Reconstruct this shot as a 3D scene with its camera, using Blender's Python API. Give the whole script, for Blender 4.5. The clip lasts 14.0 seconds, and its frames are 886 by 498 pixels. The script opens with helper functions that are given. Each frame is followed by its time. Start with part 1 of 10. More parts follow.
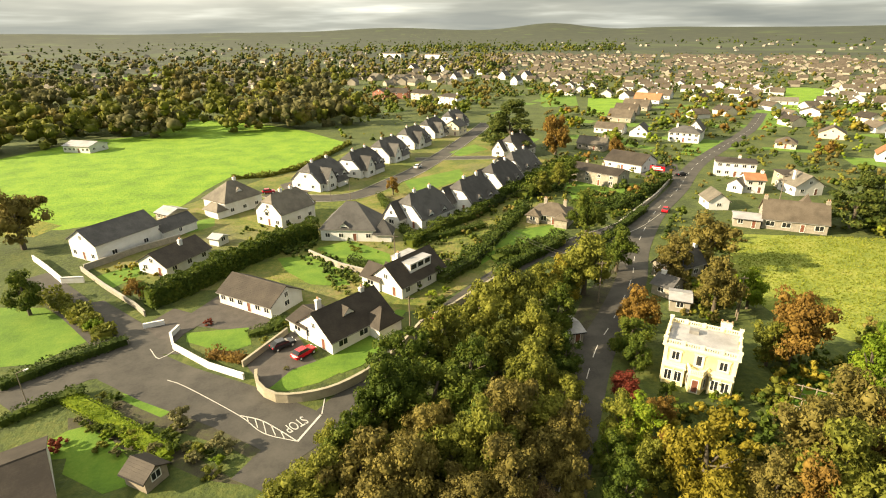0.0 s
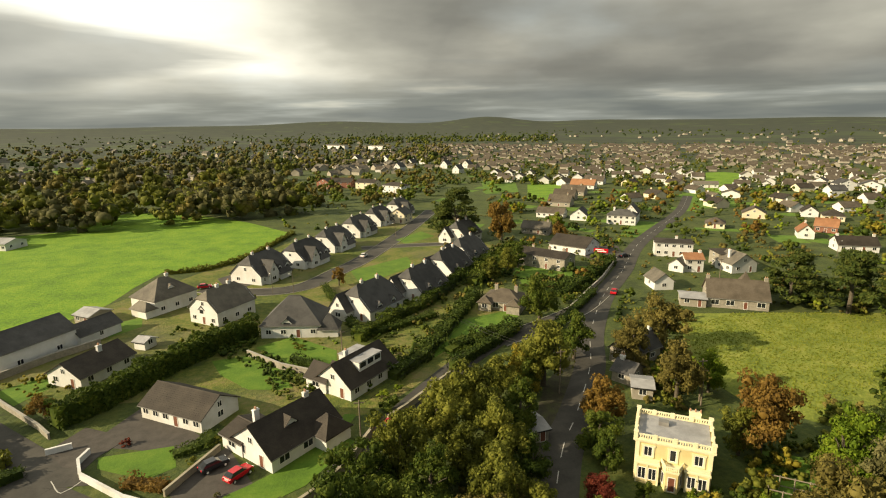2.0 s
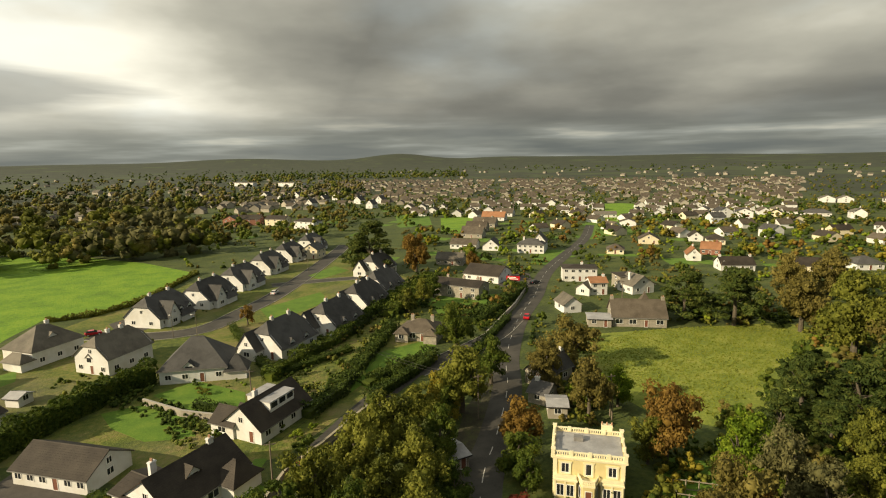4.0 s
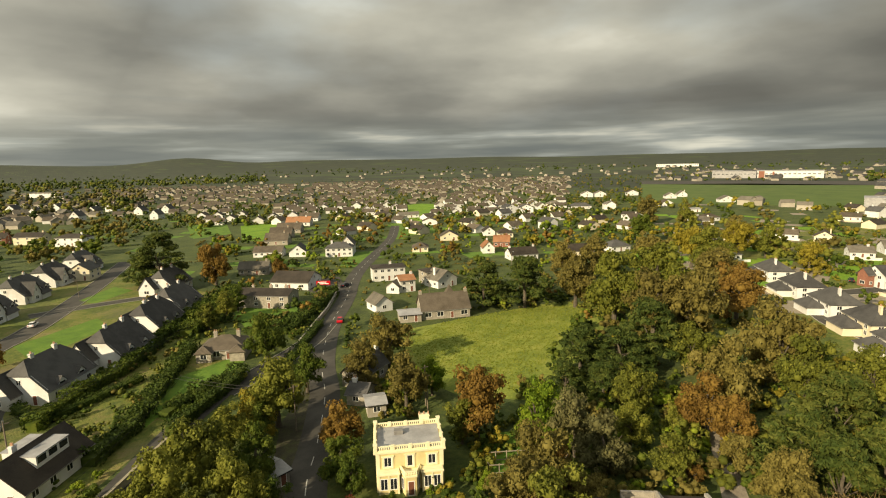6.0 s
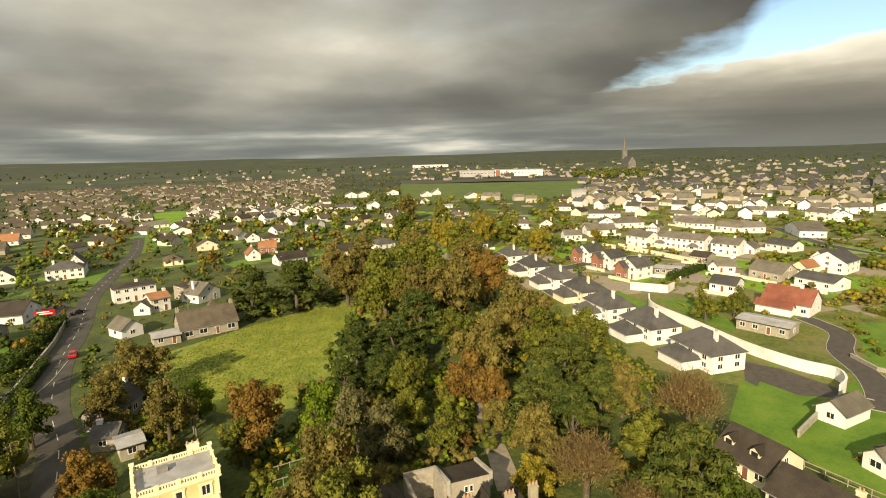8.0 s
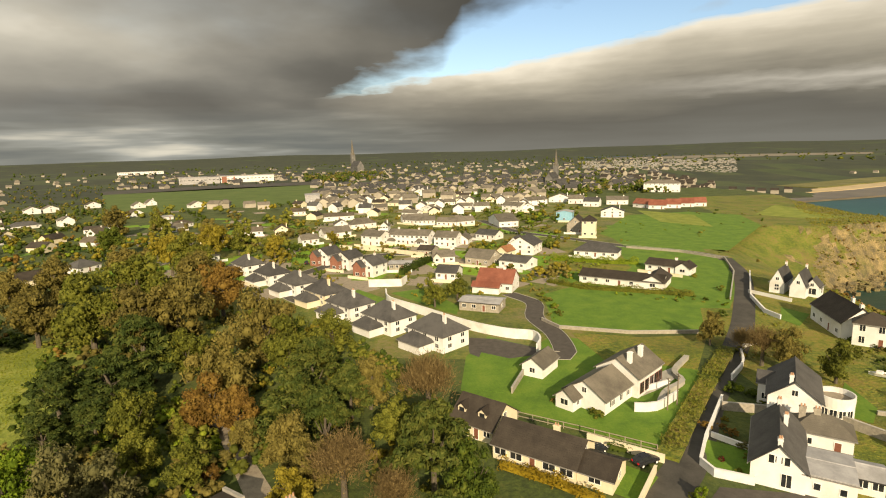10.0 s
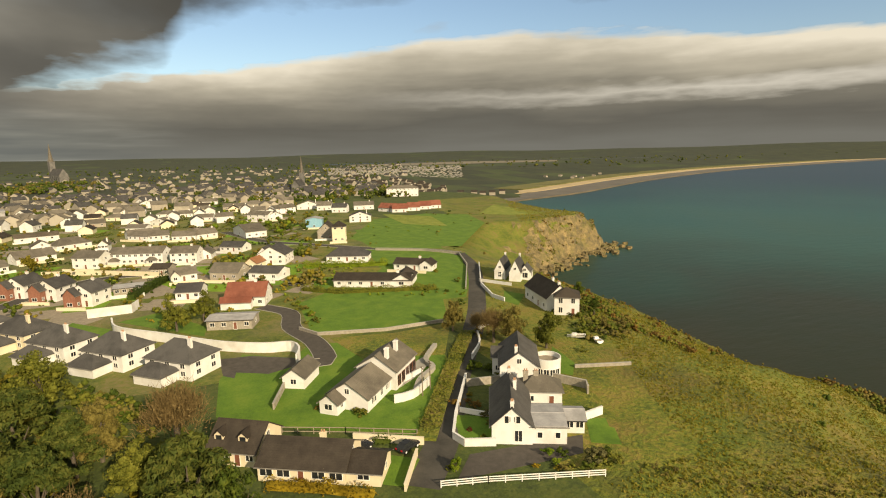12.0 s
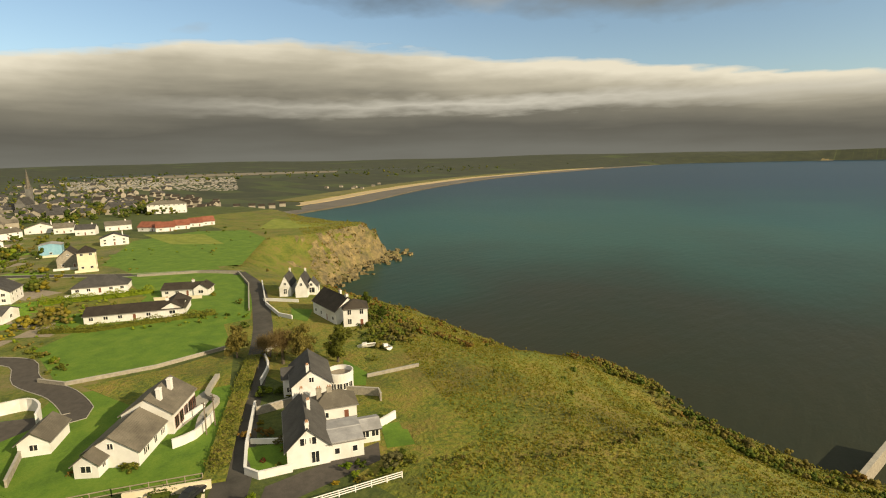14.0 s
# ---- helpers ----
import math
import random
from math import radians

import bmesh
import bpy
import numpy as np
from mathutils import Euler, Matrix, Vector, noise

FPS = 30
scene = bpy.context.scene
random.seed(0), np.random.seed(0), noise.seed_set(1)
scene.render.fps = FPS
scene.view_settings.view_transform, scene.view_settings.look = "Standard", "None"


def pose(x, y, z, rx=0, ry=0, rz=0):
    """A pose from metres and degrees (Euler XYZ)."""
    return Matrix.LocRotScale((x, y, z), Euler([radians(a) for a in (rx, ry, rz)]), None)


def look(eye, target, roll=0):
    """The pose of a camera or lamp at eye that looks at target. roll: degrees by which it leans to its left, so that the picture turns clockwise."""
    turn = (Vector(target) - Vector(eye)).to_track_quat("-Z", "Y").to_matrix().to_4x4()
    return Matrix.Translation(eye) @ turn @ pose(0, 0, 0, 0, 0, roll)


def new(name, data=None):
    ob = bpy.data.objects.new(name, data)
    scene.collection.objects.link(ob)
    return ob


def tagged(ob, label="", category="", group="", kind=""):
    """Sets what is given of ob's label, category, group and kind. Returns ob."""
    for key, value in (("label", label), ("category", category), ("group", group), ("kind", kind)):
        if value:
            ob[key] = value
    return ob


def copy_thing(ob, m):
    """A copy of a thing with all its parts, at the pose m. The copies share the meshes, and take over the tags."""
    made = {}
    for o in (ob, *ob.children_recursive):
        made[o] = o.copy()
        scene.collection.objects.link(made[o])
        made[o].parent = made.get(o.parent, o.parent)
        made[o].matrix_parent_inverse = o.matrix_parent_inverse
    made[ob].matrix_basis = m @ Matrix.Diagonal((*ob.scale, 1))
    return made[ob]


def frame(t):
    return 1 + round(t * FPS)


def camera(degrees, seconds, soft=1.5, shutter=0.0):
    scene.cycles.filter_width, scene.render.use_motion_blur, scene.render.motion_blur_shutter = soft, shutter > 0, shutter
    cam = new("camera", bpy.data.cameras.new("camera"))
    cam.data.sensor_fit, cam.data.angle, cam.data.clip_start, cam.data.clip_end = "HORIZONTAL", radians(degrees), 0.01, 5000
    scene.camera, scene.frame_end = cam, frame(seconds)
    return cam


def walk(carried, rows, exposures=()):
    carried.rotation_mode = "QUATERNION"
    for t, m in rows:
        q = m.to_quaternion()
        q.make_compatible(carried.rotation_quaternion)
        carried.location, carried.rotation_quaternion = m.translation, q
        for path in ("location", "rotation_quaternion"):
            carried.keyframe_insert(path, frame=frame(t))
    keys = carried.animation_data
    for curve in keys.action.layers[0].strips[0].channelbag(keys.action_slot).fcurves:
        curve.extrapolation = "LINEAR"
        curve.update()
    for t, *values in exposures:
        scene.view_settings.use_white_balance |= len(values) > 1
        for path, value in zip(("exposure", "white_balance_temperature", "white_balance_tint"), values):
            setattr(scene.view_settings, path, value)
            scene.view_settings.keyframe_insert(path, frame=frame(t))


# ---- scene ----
cam = camera(79.2, 14.0, soft=1.1)
# seconds, place, pitch, roll, yaw of the hovering camera
PATH = [
    (0.0, 0.00, 0.00, 48.00, 67.835, 0.538, -1.343),
    (0.5, -0.12, 1.50, 48.00, 70.263, 0.617, -3.405),
    (1.0, -0.27, 2.85, 47.98, 72.454, 0.717, -5.423),
    (1.5, -0.40, 3.96, 47.91, 74.712, 0.769, -6.676),
    (2.0, -0.44, 4.76, 47.80, 76.789, 0.751, -7.364),
    (2.2, -0.44, 4.99, 47.74, 77.671, 0.823, -7.691),
    (4.3, 0.05, 4.68, 46.23, 80.713, 0.979, -19.671),
    (4.5, 0.06, 4.67, 46.18, 80.683, 1.026, -22.093),
    (5.0, 0.06, 4.70, 46.11, 80.612, 1.189, -27.695),
    (5.5, 0.02, 4.72, 46.05, 80.545, 1.186, -32.457),
    (6.0, -0.04, 4.75, 46.00, 80.464, 1.298, -37.156),
    (6.5, -0.07, 4.76, 45.97, 80.381, 1.246, -42.451),
    (7.0, -0.07, 4.74, 45.94, 80.297, 1.333, -47.674),
    (7.5, -0.10, 4.66, 45.89, 80.184, 1.375, -54.816),
    (8.0, -0.13, 4.59, 45.86, 80.050, 1.493, -61.875),
    (8.2, -0.13, 4.56, 45.85, 79.979, 1.525, -64.765),
    (10.3, -0.08, 4.29, 45.65, 79.717, 1.577, -93.798),
    (10.5, -0.10, 4.30, 45.64, 79.685, 1.504, -96.460),
    (11.0, -0.18, 4.34, 45.64, 79.696, 1.440, -102.766),
    (11.5, -0.33, 4.36, 45.62, 79.732, 1.393, -109.737),
    (12.0, -0.48, 4.42, 45.63, 79.803, 1.306, -116.182),
    (12.5, -0.63, 4.53, 45.77, 79.875, 1.173, -123.015),
    (13.0, -0.82, 4.59, 45.99, 79.936, 1.132, -128.692),
    (13.5, -0.98, 4.56, 46.26, 79.953, 1.175, -133.854),
    (14.0, -1.12, 4.49, 46.51, 80.393, 1.299, -139.130),
]
walk(cam, [(t, pose(x, y, z, a, b, c)) for t, x, y, z, a, b, c in PATH],
     exposures=[(0.0, 1.57, 7500, 7), (1.0, 1.15, 7500, 7), (2.0, 0.62, 7300, 5), (4.5, 0.42, 7300, 5), (6.5, 0.65, 7400, 5), (8.0, 0.74, 7500, 7), (11.0, 0.47, 7600, 10), (14.0, 0.38, 7600, 7)])

# ---- light: low afternoon sun under broken cloud ----
SUN = Vector((-0.97, -0.16, 0.44)).normalized()
lamp = bpy.data.lights.new("sun", "SUN")
lamp.energy, lamp.angle, lamp.color = 4.7, radians(0.6), (1.0, 0.845, 0.625)
new("sun", lamp).matrix_world = look(SUN * 100, (0, 0, 0))


def node(tree, kind, **values):
    n = tree.nodes.new(kind)
    for key, value in values.items():
        if key in n.inputs:
            n.inputs[key].default_value = value
    return n


def math_node(tree, op, a, b=0.0, clamp=False):
    n = tree.nodes.new("ShaderNodeMath")
    n.operation, n.use_clamp = op, clamp
    for slot, v in zip(n.inputs, (a, b)):
        if isinstance(v, (int, float)):
            slot.default_value = v
        else:
            tree.links.new(v, slot)
    return n.outputs[0]


def ramp(tree, fac, stops, mode="LINEAR"):
    n = tree.nodes.new("ShaderNodeValToRGB")
    n.color_ramp.interpolation = mode
    e = n.color_ramp.elements
    while len(e) < len(stops):
        e.new(0.5)
    for k, (p, c) in zip(e, stops):
        k.position = p
        k.color = (*c, 1) if isinstance(c, tuple) else (c, c, c, 1)
    tree.links.new(fac, n.inputs[0])
    return n.outputs[0]


def mix(tree, fac, a, b, blend="MIX"):
    n = tree.nodes.new("ShaderNodeMix")
    n.data_type, n.blend_type = "RGBA", blend
    for slot, v in ((n.inputs[0], fac), (n.inputs[6], a), (n.inputs[7], b)):
        if isinstance(v, (int, float)):
            slot.default_value = v
        elif isinstance(v, tuple):
            slot.default_value = (*v, 1)
        else:
            tree.links.new(v, slot)
    return n.outputs[2]


def make_world():
    w = bpy.data.worlds.new("sky")
    w.use_nodes = True
    scene.world = w
    tr = w.node_tree
    tr.nodes.clear()
    co = tr.nodes.new("ShaderNodeTexCoord").outputs["Generated"]
    sep = tr.nodes.new("ShaderNodeSeparateXYZ")
    tr.links.new(co, sep.inputs[0])
    X, Y, Zc = sep.outputs
    M = lambda op, a, b=0.0, c=False: math_node(tr, op, a, b, c)
    zup = M("ADD", M("MAXIMUM", Zc, 0.0), 0.16)
    comb = tr.nodes.new("ShaderNodeCombineXYZ")
    tr.links.new(M("DIVIDE", X, zup), comb.inputs[0])
    tr.links.new(M("DIVIDE", Y, zup), comb.inputs[1])

    def cloud_noise(scale, detail, offset, src=comb.outputs[0]):
        mp = tr.nodes.new("ShaderNodeMapping")
        mp.inputs["Location"].default_value = offset
        tr.links.new(src, mp.inputs[0])
        n = node(tr, "ShaderNodeTexNoise", Scale=scale, Detail=detail, Roughness=0.5)
        tr.links.new(mp.outputs[0], n.inputs["Vector"])
        return n.outputs[0]

    big = cloud_noise(0.42, 2.5, (3.1, 1.7, 0))
    fine = cloud_noise(1.3, 4.5, (7.3, 2.2, 4))
    ragged = cloud_noise(5.5, 6.0, (1.3, 8.2, 2))
    el = M("MULTIPLY", M("ARCSINE", Zc), 180 / math.pi)
    yaw = M("MULTIPLY", M("ARCTAN2", M("MULTIPLY", X, -1.0), Y), 180 / math.pi)
    # grey deck with thin, bright places
    body = M("ADD", M("MULTIPLY", big, 0.78), M("MULTIPLY", fine, 0.22))
    glow = M("MULTIPLY", M("SUBTRACT", M("ADD", M("MULTIPLY", X, -0.34), M("ADD", M("MULTIPLY", Y, 0.87), M("MULTIPLY", Zc, 0.36))), 0.86), 2.7)
    glow = M("MAXIMUM", glow, 0.0)
    body = M("ADD", body, glow)
    bc = tr.nodes.new("ShaderNodeCombineXYZ")
    tr.links.new(M("MULTIPLY", yaw, 0.045), bc.inputs[0])
    tr.links.new(M("MULTIPLY", el, 0.10), bc.inputs[1])
    blob = cloud_noise(1.0, 5.0, (4.4, 0.9, 3.0), bc.outputs[0])
    body = M("ADD", body, M("MULTIPLY", M("SUBTRACT", blob, 0.5), 0.34))
    deck = ramp(tr, body, [(0.33, (0.105, 0.106, 0.102)), (0.45, (0.16, 0.162, 0.155)), (0.54, (0.245, 0.245, 0.23)), (0.64, (0.37, 0.368, 0.34)), (0.82, (0.80, 0.79, 0.74))])
    deck = mix(tr, ramp(tr, blob, [(0.5, 0.0), (0.68, 0.8)]), deck, mix(tr, 1.0, deck, (0.90, 0.99, 1.12), "MULTIPLY"))
    # heavier cloud over the town
    yn = M("DIVIDE", M("ADD", yaw, 180.0), 180.0, True)
    deck = mix(tr, 1.0, deck, ramp(tr, yn, [(0.40, 0.46), (0.545, 0.5), (0.60, 0.8), (0.65, 0.98)]), "MULTIPLY")
    # layered brightness near the horizon
    lc = tr.nodes.new("ShaderNodeCombineXYZ")
    tr.links.new(M("MULTIPLY", yaw, 0.06), lc.inputs[0])
    tr.links.new(M("MULTIPLY", el, 0.62), lc.inputs[1])
    streak = cloud_noise(1.0, 4.0, (2.0, 5.0, 1.0), lc.outputs[0])
    low = ramp(tr, streak, [(0.36, (0.105, 0.12, 0.125)), (0.5, (0.16, 0.175, 0.172)), (0.6, (0.25, 0.27, 0.27)), (0.72, (0.50, 0.50, 0.46))])
    lowmask = ramp(tr, M("DIVIDE", el, 10.0), [(0.0, 0.95), (0.22, 0.8), (0.5, 0.0)])
    deck = mix(tr, lowmask, deck, low)
    # long blue grey cloud under the bright place
    thick = M("MULTIPLY", M("DIVIDE", M("SUBTRACT", yaw, 7.0), 22.0, True), 3.6)
    veil = M("MULTIPLY", M("ADD", M("SUBTRACT", thick, M("ABSOLUTE", M("SUBTRACT", el, 6.2))), M("MULTIPLY", M("SUBTRACT", streak, 0.5), 2.5)), 0.8, True)
    deck = mix(tr, M("MULTIPLY", veil, 0.6), deck, (0.165, 0.18, 0.19))
    # rolling bank of cloud over the bay, with a gap of blue above it
    wob = M("MULTIPLY", M("SUBTRACT", streak, 0.5), 2.2)
    wob = M("ADD", wob, M("MULTIPLY", M("SUBTRACT", ragged, 0.5), 1.3))
    wob2 = M("ADD", M("MULTIPLY", M("SUBTRACT", fine, 0.5), 5.0), M("MULTIPLY", M("SUBTRACT", ragged, 0.5), 3.0))
    top = M("MULTIPLY", ramp(tr, yn, [(0.0000, 0.1500), (0.0722, 0.1900), (0.1278, 0.2275), (0.1889, 0.2525), (0.2500, 0.2825), (0.3111, 0.2975), (0.3556, 0.2900), (0.3944, 0.2650), (0.4556, 0.2225), (0.5000, 0.1900), (0.5500, 0.1600), (0.5889, 0.1400)]), 40.0)
    edge = M("MULTIPLY", ramp(tr, yn, [(0.0000, 0.3750), (0.1389, 0.4000), (0.2222, 0.4250), (0.3333, 0.4750), (0.4556, 0.4250), (0.4889, 0.3750), (0.5000, 0.2875), (0.5278, 0.2300), (0.5556, 0.2000), (0.5778, 0.1300)]), 40.0)
    rel = M("DIVIDE", el, M("ADD", top, wob))
    bank = ramp(tr, M("ADD", rel, M("ADD", M("MULTIPLY", M("SUBTRACT", streak, 0.5), 0.40), M("MULTIPLY", M("SUBTRACT", blob, 0.5), 0.45))), [(0.0, (0.13, 0.135, 0.13)), (0.3, (0.095, 0.095, 0.088)), (0.55, (0.17, 0.165, 0.145)), (0.8, (0.36, 0.345, 0.30)), (0.97, (0.60, 0.58, 0.52))])
    slit = M("SUBTRACT", 1.0, M("MULTIPLY", M("ABSOLUTE", M("ADD", M("SUBTRACT", el, 5.4), M("MULTIPLY", wob, 0.9))), 0.95), True)
    slit = M("MULTIPLY", slit, ramp(tr, yn, [(0.02, 0.65), (0.2, 0.95), (0.33, 0.5), (0.42, 0.0)]))
    bank = mix(tr, slit, bank, (0.46, 0.455, 0.43))
    isbank = M("MULTIPLY", ramp(tr, rel, [(0.99, 1.0), (1.12, 0.0)]), ramp(tr, yn, [(0.48, 1.0), (0.575, 0.0)]))
    isblue = M("MULTIPLY", ramp(tr, rel, [(0.93, 0.0), (1.03, 1.0)]),
               ramp(tr, M("MULTIPLY", M("SUBTRACT", M("ADD", edge, wob2), el), 0.2, True), [(0.0, 0.0), (0.7, 1.0)]))
    isblue = M("MULTIPLY", isblue, ramp(tr, yn, [(0.558, 1.0), (0.585, 0.0)]))
    sky = tr.nodes.new("ShaderNodeTexSky")
    sky.sky_type, sky.sun_disc = "NISHITA", False
    sky.sun_elevation, sky.sun_rotation = math.asin(SUN.z), math.atan2(SUN.x, SUN.y)
    blue = mix(tr, 1.0, sky.outputs[0], (0.095, 0.106, 0.118), "MULTIPLY")
    col = mix(tr, isbank, deck, bank)
    wisp = ramp(tr, M("ADD", fine, M("MULTIPLY", M("SUBTRACT", el, 20.0), 0.018)), [(0.52, 0.0), (0.66, 0.75)])
    blue = mix(tr, wisp, blue, (0.30, 0.30, 0.29))
    col = mix(tr, isblue, col, blue)
    # cloud is brighter overhead than low down
    col = mix(tr, 1.0, col, ramp(tr, M("DIVIDE", el, 90.0), [(0.2, 0.42), (0.55, 1.0)]), "MULTIPLY")
    bg = tr.nodes.new("ShaderNodeBackground")
    bg.inputs[1].default_value = 2.38
    tr.links.new(col, bg.inputs[0])
    out = tr.nodes.new("ShaderNodeOutputWorld")
    tr.links.new(bg.outputs[0], out.inputs[0])


make_world()

# ---- materials ----
def surface(name, colors, size=1.0, rough=0.85, bump=0.0, bump_size=None, speck=0.25, metal=0.0, per_object=0.0, per_island=0.0, leaf=False, wear=None):
    """A procedural surface: colors blend over patches of about size metres, with finer grain on top."""
    m = bpy.data.materials.new(name)
    m.use_nodes = True
    tr = m.node_tree
    bs = tr.nodes["Principled BSDF"]
    bs.inputs["Roughness"].default_value, bs.inputs["Metallic"].default_value = rough, metal
    pos = tr.nodes.new("ShaderNodeNewGeometry")
    n1 = node(tr, "ShaderNodeTexNoise", Scale=1.0 / size, Detail=4.0, Roughness=0.6)
    n2 = node(tr, "ShaderNodeTexNoise", Scale=9.0 / size, Detail=3.0, Roughness=0.7)
    for n in (n1, n2):
        tr.links.new(pos.outputs["Position"], n.inputs["Vector"])
    k = len(colors)
    fac = math_node(tr, "ADD", n1.outputs[0], math_node(tr, "MULTIPLY", math_node(tr, "SUBTRACT", n2.outputs[0], 0.5), speck))
    if per_object:
        oi = tr.nodes.new("ShaderNodeObjectInfo")
        fac = math_node(tr, "ADD", fac, math_node(tr, "MULTIPLY", math_node(tr, "SUBTRACT", oi.outputs["Random"], 0.5), per_object))
    if per_island:
        fac = math_node(tr, "ADD", fac, math_node(tr, "MULTIPLY", math_node(tr, "SUBTRACT", pos.outputs["Random Per Island"], 0.5), per_island))
    col = ramp(tr, fac, [(0.3 + 0.4 * i / max(1, k - 1), c) for i, c in enumerate(colors)])
    if wear:
        n3 = node(tr, "ShaderNodeTexNoise", Scale=0.35 / size, Detail=6.0, Roughness=0.65)
        tr.links.new(pos.outputs["Position"], n3.inputs["Vector"])
        col = mix(tr, ramp(tr, n3.outputs[0], [(0.5, 0.0), (0.68, 0.7)]), col, wear)
    tr.links.new(col, bs.inputs["Base Color"])
    if bump:
        n4 = node(tr, "ShaderNodeTexNoise", Scale=1.0 / (bump_size or size * 0.2), Detail=4.0, Roughness=0.65)
        tr.links.new(pos.outputs["Position"], n4.inputs["Vector"])
        b = node(tr, "ShaderNodeBump", Strength=0.9, Distance=bump)
        tr.links.new(n4.outputs[0], b.inputs["Height"])
        tr.links.new(b.outputs[0], bs.inputs["Normal"])
    if leaf:
        bs.inputs["Specular IOR Level"].default_value = 0.15
        tl = tr.nodes.new("ShaderNodeBsdfTranslucent")
        tr.links.new(col, tl.inputs[0])
        mx = node(tr, "ShaderNodeMixShader", Fac=0.28)
        tr.links.new(bs.outputs[0], mx.inputs[1])
        tr.links.new(tl.outputs[0], mx.inputs[2])
        tr.links.new(mx.outputs[0], tr.nodes["Material Output"].inputs[0])
    return m


def roofing(name, colors, course=0.3):
    """Rows of slates or tiles seen from above, with moss and weather stains."""
    m = surface(name, colors, 2.2, 0.7, per_object=0.35, speck=0.5, wear=tuple(c * 0.7 for c in colors[0]))
    tr = m.node_tree
    tr.nodes["Principled BSDF"].inputs["Specular IOR Level"].default_value = 0.25
    pos = tr.nodes.new("ShaderNodeNewGeometry")
    sep = tr.nodes.new("ShaderNodeSeparateXYZ")
    tr.links.new(pos.outputs["Position"], sep.inputs[0])
    saw = math_node(tr, "FRACT", math_node(tr, "MULTIPLY", sep.outputs[2], 1 / (course * 0.62)))
    b = node(tr, "ShaderNodeBump", Strength=0.8, Distance=0.05)
    tr.links.new(saw, b.inputs["Height"])
    tr.links.new(b.outputs[0], tr.nodes["Principled BSDF"].inputs["Normal"])
    return m


WHITE = surface("white_render", [(0.59, 0.595, 0.59), (0.715, 0.72, 0.72)], 2.5, 0.8, speck=0.2, per_object=0.2, wear=(0.50, 0.48, 0.42))
CREAM = surface("cream_render", [(0.60, 0.535, 0.39), (0.70, 0.635, 0.48)], 2.5, 0.8, per_object=0.3)
YELLOW = surface("yellow_render", [(0.58, 0.49, 0.25), (0.66, 0.57, 0.31)], 2.0, 0.75, wear=(0.55, 0.45, 0.2))
PALE = surface("pale_cream_trim", [(0.74, 0.68, 0.45), (0.80, 0.74, 0.52)], 1.5, 0.7)
STONE = surface("grey_stone", [(0.22, 0.20, 0.17), (0.36, 0.33, 0.27)], 0.7, 0.9, bump=0.05, speck=0.7)
# grey render; on the far houses its dark tone stands in for cloud shade
PEBBLEDASH = surface("grey_pebbledash", [(0.27, 0.245, 0.20), (0.39, 0.36, 0.30)], 6.0, 0.9, speck=0.5, per_island=0.5)
WALL_TAN = surface("roughcast_wall", [(0.27, 0.24, 0.175), (0.38, 0.34, 0.25)], 1.8, 0.9, speck=0.6, wear=(0.2, 0.18, 0.13))
# church stone darker than STONE, with the cloud's shadow put into its colour
CHURCH_STONE = surface("cloud_shaded_church_stone", [(0.10, 0.10, 0.098), (0.17, 0.168, 0.16)], 6.0, 0.9, speck=0.4)
BRICK = surface("red_brick", [(0.20, 0.085, 0.055), (0.28, 0.125, 0.085)], 0.5, 0.9, speck=0.8)
SLATE = roofing("dark_slate", [(0.054, 0.053, 0.053), (0.094, 0.092, 0.090)])
SLATE2 = roofing("grey_tile", [(0.105, 0.095, 0.078), (0.17, 0.153, 0.125)])
BROWN_TILE = roofing("brown_tile", [(0.075, 0.061, 0.046), (0.125, 0.104, 0.08)])
DARK_TILE = roofing("weathered_brown_tile", [(0.032, 0.026, 0.021), (0.058, 0.048, 0.038)])
RED_TILE = roofing("red_tile", [(0.175, 0.058, 0.038), (0.25, 0.095, 0.062)])
RUST_TILE = roofing("rust_tile", [(0.26, 0.12, 0.06), (0.34, 0.17, 0.09)])
FELT = surface("grey_felt_roof", [(0.26, 0.26, 0.27), (0.38, 0.38, 0.39)], 1.6, 0.7, speck=0.4, wear=(0.2, 0.2, 0.2))
FRAME_WHITE = surface("white_frame", [(0.74, 0.74, 0.72), (0.8, 0.8, 0.78)], 0.6, 0.5)
GUTTER = surface("grey_gutter", [(0.16, 0.155, 0.15), (0.24, 0.235, 0.22)], 0.8, 0.6)
WOOD_RED = surface("stained_wood", [(0.14, 0.05, 0.03), (0.2, 0.08, 0.05)], 0.5, 0.6)
WOOD_GREY = surface("weathered_wood", [(0.2, 0.17, 0.13), (0.3, 0.26, 0.2)], 0.5, 0.85)
BLUE_SHEET = surface("blue_sheeting", [(0.16, 0.36, 0.5), (0.25, 0.46, 0.58)], 1.0, 0.5)
CLAY = surface("clay_pot", [(0.35, 0.2, 0.12), (0.45, 0.28, 0.18)], 0.3, 0.8)
ASPHALT = surface("asphalt", [(0.034, 0.032, 0.028), (0.049, 0.046, 0.040), (0.062, 0.058, 0.050)], 3.0, 0.9, speck=0.5, wear=(0.082, 0.076, 0.066))
DRIVE = surface("tarmac_drive", [(0.048, 0.042, 0.037), (0.08, 0.071, 0.062)], 1.5, 0.9, speck=0.5)
GRAVEL = surface("gravel", [(0.20, 0.17, 0.13), (0.30, 0.26, 0.20)], 1.2, 0.95, speck=0.7)
PAVE = surface("concrete_path", [(0.28, 0.27, 0.24), (0.38, 0.36, 0.32)], 1.5, 0.9)
